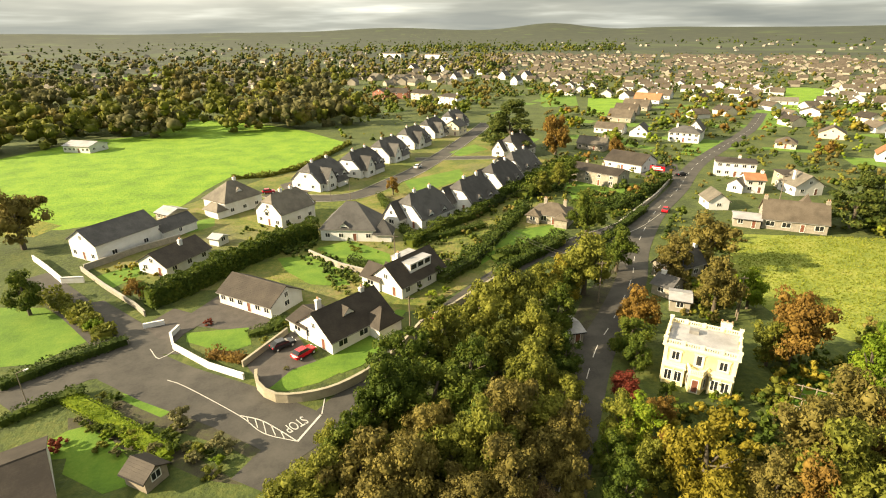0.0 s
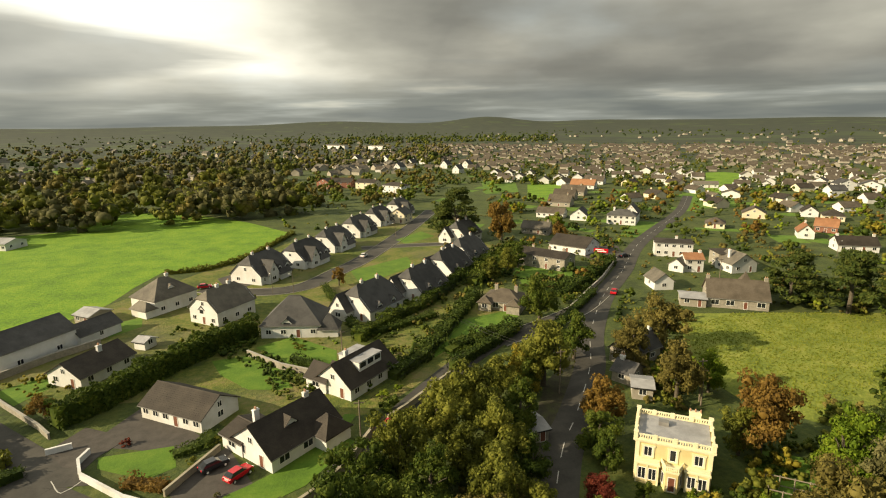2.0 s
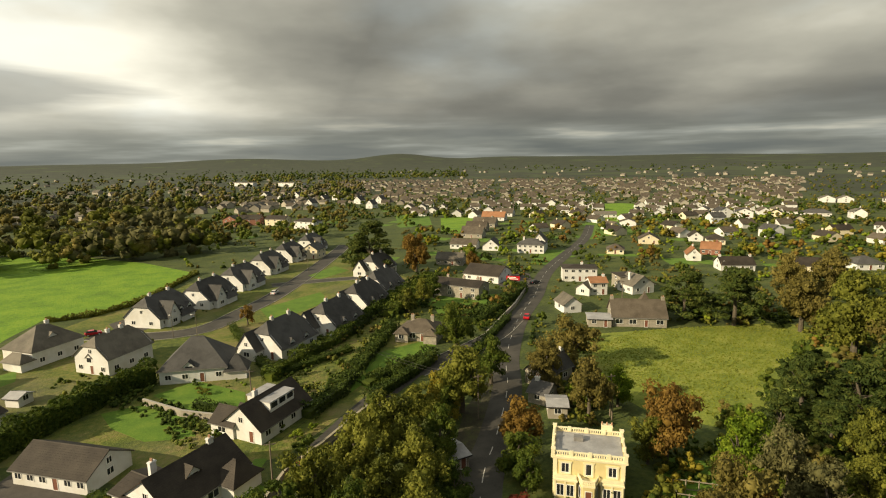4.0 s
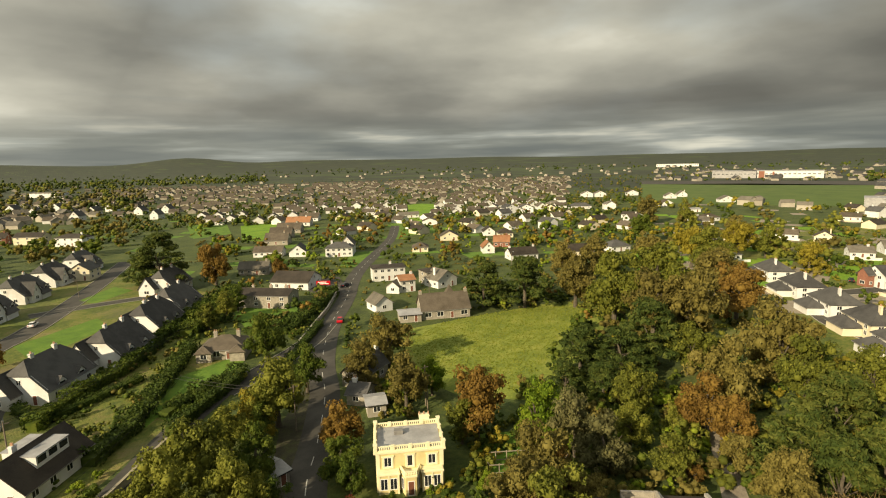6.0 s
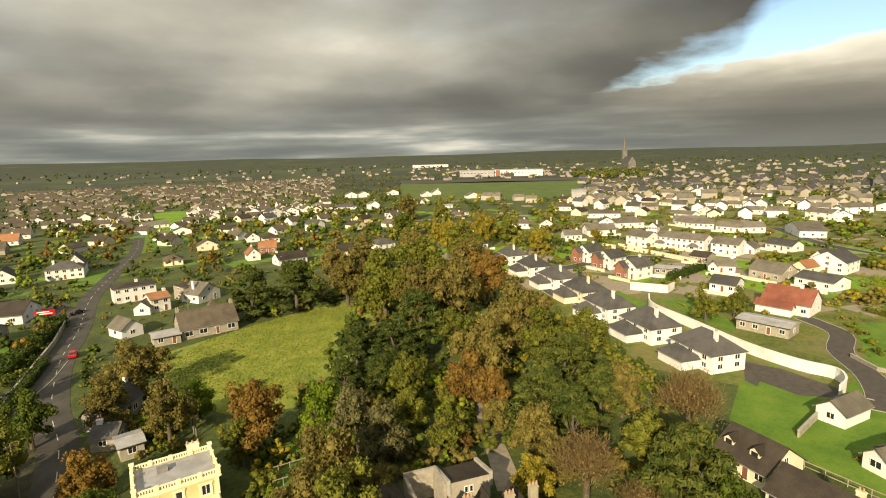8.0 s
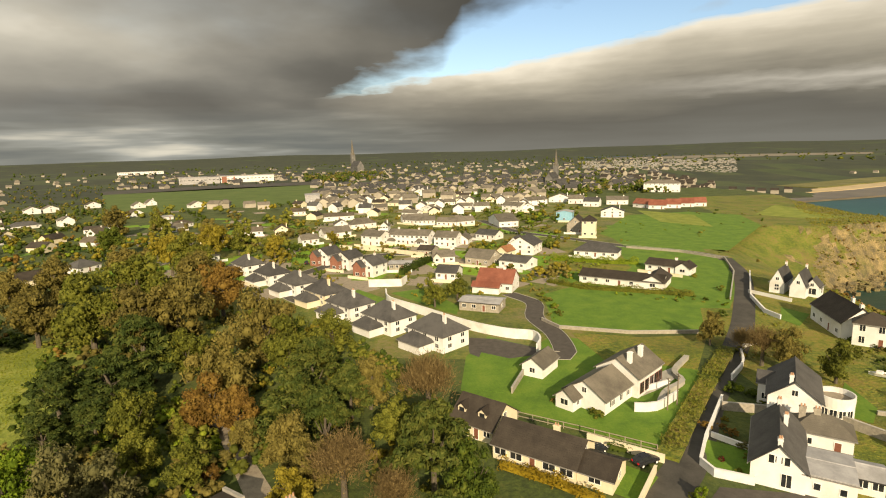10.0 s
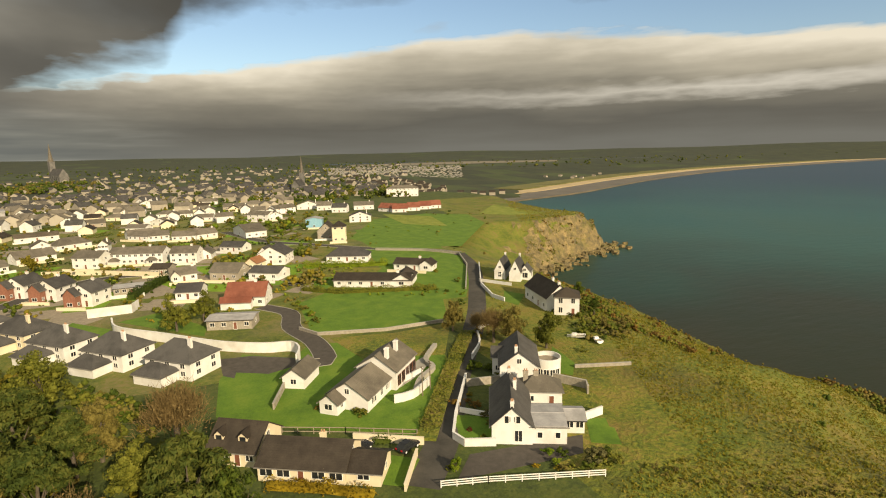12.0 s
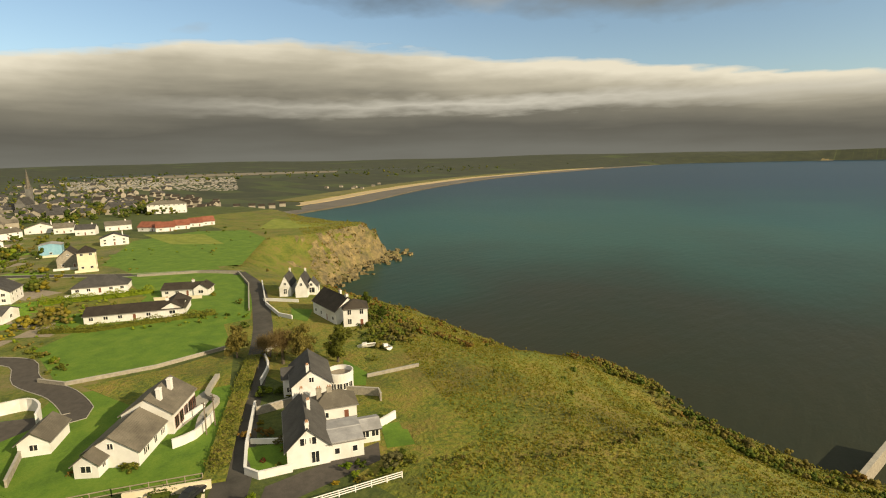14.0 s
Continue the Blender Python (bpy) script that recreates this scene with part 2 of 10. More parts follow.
LINE = surface("road_paint", [(0.36, 0.355, 0.33), (0.52, 0.51, 0.48)], 0.6, 0.7, speck=0.6)
LAWN = surface("mown_grass", [(0.058, 0.125, 0.007), (0.085, 0.170, 0.010), (0.125, 0.20, 0.018)], 5.0, 0.95, bump=0.08, bump_size=0.35, speck=0.5)
PASTURE = surface("pasture_grass", [(0.082, 0.170, 0.005), (0.125, 0.245, 0.007), (0.18, 0.285, 0.014)], 9.0, 0.95, bump=0.3, bump_size=1.0, speck=0.9)
ROUGH_GRASS = surface("rough_grass", [(0.082, 0.115, 0.011), (0.130, 0.158, 0.015), (0.190, 0.185, 0.025), (0.225, 0.180, 0.038)], 11.0, 0.95, bump=1.0, bump_size=0.9, speck=1.0, wear=(0.085, 0.065, 0.02))
GROUND = surface("garden_ground", [(0.030, 0.046, 0.008), (0.050, 0.074, 0.011), (0.082, 0.098, 0.018)], 9.0, 0.95, bump=0.35, bump_size=1.2, speck=0.9)
GARDENS = surface("garden_plots", [(0.050, 0.074, 0.009), (0.090, 0.120, 0.013), (0.140, 0.148, 0.026), (0.185, 0.155, 0.055)], 12.0, 0.95, bump=0.3, bump_size=0.7, speck=0.8, wear=(0.15, 0.125, 0.075))
MEADOW = surface("meadow_grass", [(0.115, 0.155, 0.018), (0.175, 0.215, 0.026), (0.25, 0.265, 0.05)], 6.0, 0.95, bump=0.4, bump_size=0.9, speck=0.7)
# both far field colours are lowered: cloud shade over plain and hills painted in
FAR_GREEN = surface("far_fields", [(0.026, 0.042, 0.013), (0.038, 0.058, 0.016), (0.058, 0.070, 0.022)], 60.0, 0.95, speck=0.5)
FAR_DARK_SHADED = surface("far_dark_shaded_fields", [(0.016, 0.023, 0.012), (0.024, 0.034, 0.015), (0.040, 0.048, 0.02)], 60.0, 0.95, speck=0.5)
HEADLAND = surface("headland_turf", [(0.075, 0.105, 0.012), (0.115, 0.145, 0.016), (0.16, 0.165, 0.028), (0.17, 0.13, 0.045)], 11.0, 0.95, bump=0.9, bump_size=1.2, speck=0.9, wear=(0.09, 0.072, 0.028))
# soil of the planted beds; also the painted shade on the roadside verge
SOIL = surface("dark_soil_and_verge_shade", [(0.030, 0.028, 0.016), (0.050, 0.046, 0.024), (0.060, 0.072, 0.02)], 1.6, 0.95, bump=0.06, bump_size=0.3, speck=0.7)
ROCK = surface("cliff_rock", [(0.085, 0.075, 0.045), (0.19, 0.15, 0.07), (0.32, 0.24, 0.11)], 4.0, 0.95, bump=1.6, bump_size=1.8, speck=0.9, wear=(0.10, 0.11, 0.022))
DUNE = surface("dune_grass", [(0.075, 0.082, 0.022), (0.12, 0.12, 0.032), (0.18, 0.16, 0.06)], 40.0, 0.95, speck=0.6)
WET_SAND = surface("wet_sand", [(0.10, 0.085, 0.06), (0.17, 0.14, 0.095)], 40.0, 0.45)
SAND = surface("sand", [(0.36, 0.28, 0.16), (0.48, 0.38, 0.23)], 40.0, 0.9)
GLASS = surface("window_glass", [(0.012, 0.014, 0.016), (0.03, 0.034, 0.038)], 1.0, 0.08)
TYRE = surface("rubber", [(0.012, 0.012, 0.012), (0.02, 0.02, 0.02)], 0.3, 0.8)
POLE = surface("pole_wood", [(0.14, 0.11, 0.08), (0.2, 0.17, 0.13)], 0.5, 0.9)
BARK = surface("bark", [(0.06, 0.05, 0.035), (0.12, 0.10, 0.075)], 0.4, 0.95, bump=0.05, speck=0.6)


def foliage(name, colors, per_object=0.25):
    return surface(name, colors, 2.4, 0.7, speck=0.3, per_object=per_object, per_island=0.38, leaf=True)


LEAVES = {
    "green": foliage("green_leaves", [(0.040, 0.066, 0.01), (0.070, 0.104, 0.014), (0.115, 0.142, 0.022)]),
    "olive": foliage("olive_leaves", [(0.080, 0.092, 0.016), (0.135, 0.150, 0.023), (0.20, 0.205, 0.036)]),
    "lime": foliage("lime_leaves", [(0.085, 0.14, 0.012), (0.145, 0.215, 0.017), (0.23, 0.275, 0.032)]),
    "gold": foliage("golden_leaves", [(0.135, 0.117, 0.015), (0.215, 0.182, 0.022), (0.30, 0.25, 0.038)]),
    "yellow": foliage("yellow_leaves", [(0.17, 0.12, 0.012), (0.27, 0.19, 0.018), (0.38, 0.28, 0.03)]),
    "brown": foliage("brown_leaves", [(0.105, 0.090, 0.026), (0.155, 0.133, 0.034), (0.215, 0.180, 0.050)]),
    "rust": foliage("rust_leaves", [(0.12, 0.072, 0.018), (0.18, 0.108, 0.025), (0.24, 0.155, 0.036)]),
    "red": foliage("red_leaves", [(0.09, 0.018, 0.012), (0.15, 0.03, 0.018), (0.2, 0.055, 0.03)]),
    "grey": foliage("grey_green_leaves", [(0.088, 0.088, 0.036), (0.130, 0.126, 0.050), (0.18, 0.17, 0.072)]),
    "conifer": foliage("dark_conifer_needles", [(0.032, 0.053, 0.012), (0.060, 0.086, 0.018), (0.105, 0.124, 0.027)]),
    "pine": foliage("pine_needles", [(0.040, 0.063, 0.013), (0.074, 0.098, 0.020), (0.125, 0.137, 0.030)]),
    "twigs": foliage("bare_twigs", [(0.12, 0.085, 0.038), (0.18, 0.13, 0.055), (0.24, 0.175, 0.075)]),
    "meadow": foliage("meadow_blades", [(0.14, 0.18, 0.020), (0.21, 0.25, 0.032), (0.29, 0.30, 0.06)], 0.0),
    "tuft": foliage("dry_grass_blades", [(0.14, 0.155, 0.018), (0.22, 0.205, 0.028), (0.31, 0.25, 0.055)], 0.0),
    "hedge": foliage("hedge_leaves", [(0.03, 0.05, 0.01), (0.05, 0.08, 0.014), (0.08, 0.11, 0.02)]),
    "bright_hedge": foliage("bright_hedge_leaves", [(0.12, 0.18, 0.014), (0.18, 0.25, 0.02), (0.25, 0.30, 0.034)]),
}


SEA_LEVEL = -26.0


def make_water():
    m = bpy.data.materials.new("sea_water")
    m.use_nodes = True
    tr = m.node_tree
    bs = tr.nodes["Principled BSDF"]
    pos = tr.nodes.new("ShaderNodeNewGeometry")
    n1 = node(tr, "ShaderNodeTexNoise", Scale=0.006, Detail=5.0, Roughness=0.55)
    tr.links.new(pos.outputs["Position"], n1.inputs["Vector"])
    away = tr.nodes.new("ShaderNodeVectorMath")
    away.operation = "DISTANCE"
    away.inputs[1].default_value = (60, -130, SEA_LEVEL)
    tr.links.new(pos.outputs["Position"], away.inputs[0])
    deep = math_node(tr, "ADD", math_node(tr, "DIVIDE", away.outputs["Value"], 1500.0), math_node(tr, "MULTIPLY", math_node(tr, "SUBTRACT", n1.outputs[0], 0.5), 0.42))
    tr.links.new(ramp(tr, deep, [(0.0, (0.0350, 0.0378, 0.0261)), (0.06, (0.0266, 0.0364, 0.0261)), (0.14, (0.0224, 0.0532, 0.0421)), (0.24, (0.0252, 0.0798, 0.0682)), (0.36, (0.0168, 0.0784, 0.0754)), (0.55, (0.0084, 0.0476, 0.0609)), (0.85, (0.0056, 0.0308, 0.0580))]), bs.inputs["Base Color"])
    bs.inputs["Roughness"].default_value = 0.32
    bs.inputs["Specular IOR Level"].default_value = 0.04
    n2 = node(tr, "ShaderNodeTexNoise", Scale=0.22, Detail=5.0, Roughness=0.6)
    mp = tr.nodes.new("ShaderNodeMapping")
    mp.inputs["Rotation"].default_value = (0, 0, 0.6)
    mp.inputs["Scale"].default_value = (1.0, 0.35, 1.0)
    tr.links.new(pos.outputs["Position"], mp.inputs[0])
    tr.links.new(mp.outputs[0], n2.inputs["Vector"])
    b = node(tr, "ShaderNodeBump", Strength=0.6, Distance=0.5)
    tr.links.new(n2.outputs[0], b.inputs["Height"])
    tr.links.new(b.outputs[0], bs.inputs["Normal"])
    return m


WATER = make_water()


def car_paint(name, c):
    return surface(name, [c, tuple(min(1, v * 1.15) for v in c)], 1.0, 0.25)


CAR_RED, CAR_DARK, CAR_WHITE = car_paint("red_car_paint", (0.45, 0.01, 0.02)), car_paint("dark_car_paint", (0.02, 0.022, 0.026)), car_paint("white_car_paint", (0.7, 0.7, 0.7))

# ---- builders ----
def part(name, data, material, parent=None, label="", at=None):
    """Links a bmesh or mesh as one mesh object under a thing or a part."""
    if isinstance(data, bmesh.types.BMesh):
        me = bpy.data.meshes.new(name)
        data.normal_update()
        data.to_mesh(me)
        data.free()
    else:
        me = data
    if material and not me.materials:
        me.materials.append(material)
    ob = new(name, me)
    if parent:
        ob.parent = parent
    if at is not None:
        ob.matrix_basis = at
    if label:
        ob["label"] = label
    return ob


def thing(name, label, category, m, group="", kind=""):
    ob = new(name)
    ob.matrix_basis = m
    return tagged(ob, label, category, group, kind)


def box(bm, x0, y0, z0, x1, y1, z1):
    v = [bm.verts.new(p) for p in ((x0, y0, z0), (x1, y0, z0), (x1, y1, z0), (x0, y1, z0), (x0, y0, z1), (x1, y0, z1), (x1, y1, z1), (x0, y1, z1))]
    for f in ((3, 2, 1, 0), (4, 5, 6, 7), (0, 1, 5, 4), (1, 2, 6, 5), (2, 3, 7, 6), (3, 0, 4, 7)):
        bm.faces.new([v[i] for i in f])
    return v


def cyl(bm, x, y, z0, z1, r0, r1, n=8, tilt=(0, 0)):
    a = [bm.verts.new((x + r0 * math.cos(2 * math.pi * i / n), y + r0 * math.sin(2 * math.pi * i / n), z0)) for i in range(n)]
    b = [bm.verts.new((x + tilt[0] + r1 * math.cos(2 * math.pi * i / n), y + tilt[1] + r1 * math.sin(2 * math.pi * i / n), z1)) for i in range(n)]
    for i in range(n):
        bm.faces.new((a[i], a[(i + 1) % n], b[(i + 1) % n], b[i]))
    bm.faces.new(b)
    bm.faces.new(a[::-1])


def slab(bm, pts, thick):
    """A thick plate under the polygon pts."""
    top = [bm.verts.new(p) for p in pts]
    low = [bm.verts.new((p[0], p[1], p[2] - thick)) for p in pts]
    n = len(pts)
    bm.faces.new(top)
    bm.faces.new(low[::-1])
    for i in range(n):
        bm.faces.new((top[i], low[i], low[(i + 1) % n], top[(i + 1) % n]))


# ---- houses ----
def walls(h, cx, cy, w, d, eave, ridge, roof, axis, mat):
    bm = bmesh.new()
    x0, x1, y0, y1 = cx - w / 2, cx + w / 2, cy - d / 2, cy + d / 2
    box(bm, x0, y0, -0.3, x1, y1, eave)
    if roof in ("gable", "half"):
        top = ridge - 0.12 if roof == "gable" else eave + (ridge - eave) * 0.55
        f = 0 if roof == "gable" else 0.45
        if axis == "y":
            for y, s in ((y0, 1), (y1, -1)):
                o = [(x0, y, eave), (x1, y, eave), (cx + f * w / 2, y, top), (cx - f * w / 2, y, top)] if f else [(x0, y, eave), (x1, y, eave), (cx, y, top)]
                q = [(p[0], p[1] + 0.25 * s, p[2]) for p in o]
                solid(bm, o, q)
        else:
            for x, s in ((x0, 1), (x1, -1)):
                o = [(x, y0, eave), (x, y1, eave), (x, cy + f * d / 2, top), (x, cy - f * d / 2, top)] if f else [(x, y0, eave), (x, y1, eave), (x, cy, top)]
                q = [(p[0] + 0.25 * s, p[1], p[2]) for p in o]
                solid(bm, o, q)
    bmesh.ops.recalc_face_normals(bm, faces=bm.faces)
    return part("wall", bm, mat, h)


def solid(bm, o, q):
    a, b = [bm.verts.new(p) for p in o], [bm.verts.new(p) for p in q]
    n = len(a)
    bm.faces.new(a)
    bm.faces.new(b[::-1])
    for i in range(n):
        bm.faces.new((a[i], b[i], b[(i + 1) % n], a[(i + 1) % n]))


def roof_mesh(cx, cy, w, d, eave, ridge, kind, axis, over=0.35, thick=0.16):
    """Two slopes (gable), clipped slopes (half) or four slopes (hip), with eaves that stand out."""
    bm = bmesh.new()
    if axis == "x":
        w, d = d, w
    k = (ridge - eave) / (w / 2)
    ew, ez = w / 2 + over, eave - k * over
    ed = d / 2 + over
    T = (lambda p: (cx + p[0], cy + p[1], p[2])) if axis == "y" else (lambda p: (cx + p[1], cy - p[0], p[2]))
    if kind == "gable":
        for s in (-1, 1):
            slab(bm, [T(p) for p in ((s * ew, -ed, ez), (s * ew, ed, ez), (0, ed, ridge), (0, -ed, ridge))], thick)
    else:
        inset = min(w / 2, d / 2 - 0.3) if kind == "hip" else w * 0.2
        ze = ez if kind == "hip" else eave + (ridge - eave) * 0.55
        wc = ew if kind == "hip" else w / 2 * 0.45
        for s in (-1, 1):
            if kind == "hip":
                slab(bm, [T(p) for p in ((s * ew, -ed, ez), (s * ew, ed, ez), (0, ed - inset - over, ridge), (0, -ed + inset + over, ridge))], thick)
            else:
                slab(bm, [T(p) for p in ((s * ew, -ed, ez), (s * ew, ed, ez), (s * wc, ed, ze), (0, ed - inset, ridge), (0, -ed + inset, ridge), (s * wc, -ed, ze))], thick)
            slab(bm, [T(p) for p in ((-wc, s * ed, ze), (wc, s * ed, ze), (0, s * (ed - inset - (over if kind == "hip" else 0)), ridge))], thick)
    # ridge tiles
    a = (d / 2 + over * 0.9) if kind == "gable" else max(0.2, ed - (min(w / 2, d / 2 - 0.3) + over if kind == "hip" else w * 0.2))
    solid(bm, [T(p) for p in ((-0.16, -a, ridge - 0.06), (0, -a, ridge + 0.07), (0.16, -a, ridge - 0.06))], [T(p) for p in ((-0.16, a, ridge - 0.06), (0, a, ridge + 0.07), (0.16, a, ridge - 0.06))])
    bmesh.ops.recalc_face_normals(bm, faces=bm.faces)
    return bm


def gutters(h, cx, cy, w, d, eave, axis, hip, mat):
    o = 0.36
    for s in (-1, 1):
        bm = bmesh.new()
        if axis == "y":
            box(bm, cx + s * (w / 2 + o) - 0.07, cy - d / 2 - o, eave - 0.32, cx + s * (w / 2 + o) + 0.07, cy + d / 2 + o, eave - 0.17)
        else:
            box(bm, cx - w / 2 - o, cy + s * (d / 2 + o) - 0.07, eave - 0.32, cx + w / 2 + o, cy + s * (d / 2 + o) + 0.07, eave - 0.17)
        part("gutter", bm, mat, h)


WINDOWS = {}


def window(h, x, y, z, w, tall, face, frame_mat=None, name="window"):
    """A framed pane, hung on the wall; face: the side to which it looks (f, b, l, r)."""
    frame_mat = frame_mat or FRAME_WHITE
    key = (round(w, 2), round(tall, 2), frame_mat.name, name)
    if key not in WINDOWS:
        t = 0.09
        bm = bmesh.new()
        xs = [-w / 2, -w / 2 + t, -0.035, 0.035, w / 2 - t, w / 2] if w > 0.9 and name == "window" else [-w / 2, -w / 2 + t, w / 2 - t, w / 2]
        zs = [-tall / 2, -tall / 2 + t, tall / 2 - t, tall / 2]
        grid = [[bm.verts.new((a, -0.06, b)) for b in zs] for a in xs]
        cells = [bm.faces.new((grid[i][k], grid[i + 1][k], grid[i + 1][k + 1], grid[i][k + 1])) for i in range(len(xs) - 1) for k in range(3) if k != 1 or i % 2 == 0]
        back = bmesh.ops.extrude_face_region(bm, geom=cells)["geom"]
        bmesh.ops.translate(bm, vec=(0, 0.08, 0), verts=[v for v in back if isinstance(v, bmesh.types.BMVert)])
        bmesh.ops.recalc_face_normals(bm, faces=bm.faces)
        me = bpy.data.meshes.new(name)
        bm.to_mesh(me), bm.free()
        me.materials.append(frame_mat)
        bm = bmesh.new()
        box(bm, -w / 2 + t, -0.022, -tall / 2 + t, w / 2 - t, 0.018, tall / 2 - t)
        pane = bpy.data.meshes.new("pane")
        bm.to_mesh(pane), bm.free()
        pane.materials.append(GLASS if name == "window" else WOOD_RED)
        WINDOWS[key] = me, pane
    me, pane = WINDOWS[key]
    m = pose(x, y, z, 0, 0, {"f": 0, "r": 90, "b": 180, "l": 270}[face])
    fr = part(name, me, None, h, at=m)
    part("pane" if name == "window" else "panel", pane, None, fr)
    return fr


def chimney(h, x, y, z0, z1, mat, size=(0.9, 0.55), pots=2):
    bm = bmesh.new()
    a, b = size[0] / 2, size[1] / 2
    box(bm, x - a, y - b, z0, x + a, y + b, z1)
    box(bm, x - a - 0.07, y - b - 0.07, z1 - 0.22, x + a + 0.07, y + b + 0.07, z1 - 0.08)
    c = part("chimney", bm, mat, h)
    for i in range(pots):
        bm = bmesh.new()
        cyl(bm, x + (i - (pots - 1) / 2) * size[0] * 0.45, y, z1, z1 + 0.4, 0.13, 0.11, 8)
        part("chimney_pot", bm, CLAY, c)


def face_windows(h, w, d, face, n, z, ww, wt, cx=0, cy=0, skip=(), frame_mat=None):
    span = w if face in "fb" else d
    for i in range(n):
        if i in skip:
            continue
        u = -span / 2 + span * (i + 0.5) / n
        x, y = {"f": (u, -d / 2), "b": (-u, d / 2), "r": (w / 2, u), "l": (-w / 2, -u)}[face]
        window(h, cx + x, cy + y, z, ww, wt, face, frame_mat)


def gable_dormer(h, x, y, z, w, tall, depth, face, wall_mat, roof_mat):
    """A small gabled window standing out of a roof slope."""
    g = new("dormer")
    g.parent = h
    g.matrix_basis = pose(x, y, z, 0, 0, {"f": 0, "r": 90, "b": 180, "l": 270}[face])
    bm = bmesh.new()
    box(bm, -w / 2, 0, -1.2, w / 2, depth, tall)
    solid(bm, [(-w / 2, 0, tall), (w / 2, 0, tall), (0, 0, tall + w * 0.42)], [(-w / 2, 0.2, tall), (w / 2, 0.2, tall), (0, 0.2, tall + w * 0.42)])
    bmesh.ops.recalc_face_normals(bm, faces=bm.faces)
    part("cheek", bm, wall_mat, g)
    part("dormer_roof", roof_mesh(0, depth / 2, w, depth, tall, tall + w * 0.45, "gable", "y", 0.18, 0.1), roof_mat, g)
    bm = bmesh.new()
    box(bm, -w * 0.32, -0.05, tall * 0.15, w * 0.32, 0.03, tall * 0.92)
    part("pane", bm, GLASS, g)


FRONTS = []
PLACED = []


def house(x, y, turn, w, d, eave=2.7, ridge=5.0, roof="gable", axis="x", wall=None, tiles=None, label="", front=3, side=1, back=0, upper=False,
          stacks=((0.3, 0),), wing=None, dormers=(), porch=None, name="house", group="", win=(1.3, 1.15), door=True, over=0.35, stack_mat=None, boxes=(), brick=False):
    """A house over the middle of its plan. wing and porch: x, y, w, d, eave, ridge, roof, axis."""
    wall, tiles = wall or WHITE, tiles or SLATE
    PLACED.append((x, y))
    FRONTS.append((x, y, turn, w, d))
    h = thing(name, label, "house" if name != "shed" else "shed", pose(x, y, 0, 0, 0, turn), group)
    blocks = [(0, 0, w, d, eave, ridge, roof, axis)] + [b for b in (wing, porch) if b]
    for i, (bx, by, bw, bd, be, br, bk, ba) in enumerate(blocks):
        walls(h, bx, by, bw, bd, be, br, bk, ba, BRICK if brick and i else wall)
        part("roof", roof_mesh(bx, by, bw, bd, be, br, bk, ba, over), tiles, h)
        gutters(h, bx, by, bw, bd, be - (br - be) / ((bd if ba == "x" else bw) / 2) * over + 0.1, ba, bk == "hip", GUTTER if name != "shed" else TYRE)
    rows = [1.5] if not upper else [1.5, eave - 1.15]
    for z in rows:
        face_windows(h, w, d, "f", front, z, win[0], win[1], skip=(front // 2,) if (door and z == 1.5 and front > 1) else ())
        face_windows(h, w, d, "r", side, z, win[0], win[1])
        face_windows(h, w, d, "l", side, z, win[0], win[1])
        face_windows(h, w, d, "b", back, z, win[0], win[1])
    if roof != "hip" and ridge - eave > 2.2:
        for s in ("f", "b") if axis == "y" else ("l", "r"):
            face_windows(h, w, d, s, 1, eave + (ridge - eave) * 0.28, 1.0, 1.1)
    if door and front > 1:
        u = -w / 2 + w * (front // 2 + 0.5) / front
        window(h, u, -d / 2, 1.05, 1.0, 2.1, "f", None, "door")
    if wing:
        bx, by, bw, bd, be, br, bk, ba = wing
        face_windows(h, bw, bd, "f", 1, 1.5, min(bw * 0.45, 1.8), 1.2, bx, by)
        face_windows(h, bw, bd, "r", 1, 1.5, 1.0, 1.1, bx, by)
        if br - be > 2:
            face_windows(h, bw, bd, "f", 1, be + (br - be) * 0.25, 1.0, 1.1, bx, by)
    for u, v in stacks:
        px, py = (u * w, v * d)
        chimney(h, px, py, eave, ridge + 0.75, stack_mat or wall, (0.9, 0.55) if axis == "x" else (0.55, 0.9))
    for x0, y0, x1, y1, z0, z1 in boxes:
        bm = bmesh.new()
        box(bm, x0, y0, z0, x1, y1, z1)
        dormer = part("flat_dormer", bm, wall, h, "box dormer with flat felt roof")
        bm = bmesh.new()
        box(bm, x0 - 0.15, y0 - 0.15, z1, x1 + 0.15, y1 + 0.15, z1 + 0.14)
        part("dormer_roof", bm, FELT, dormer)
        for k in range(3):
            yy = y0 + (y1 - y0) * (k + 0.5) / 3
            for xx in (x0, x1):
                bm = bmesh.new()
                box(bm, xx - 0.03, yy - (y1 - y0) / 8, z1 - 1.15, xx + 0.03, yy + (y1 - y0) / 8, z1 - 0.2)
                part("pane", bm, GLASS, dormer)
    for dx, dy, dz, dw, face in dormers:
        gable_dormer(h, dx, dy, dz, dw, 1.3, 2.6, face, wall, tiles)
    return h


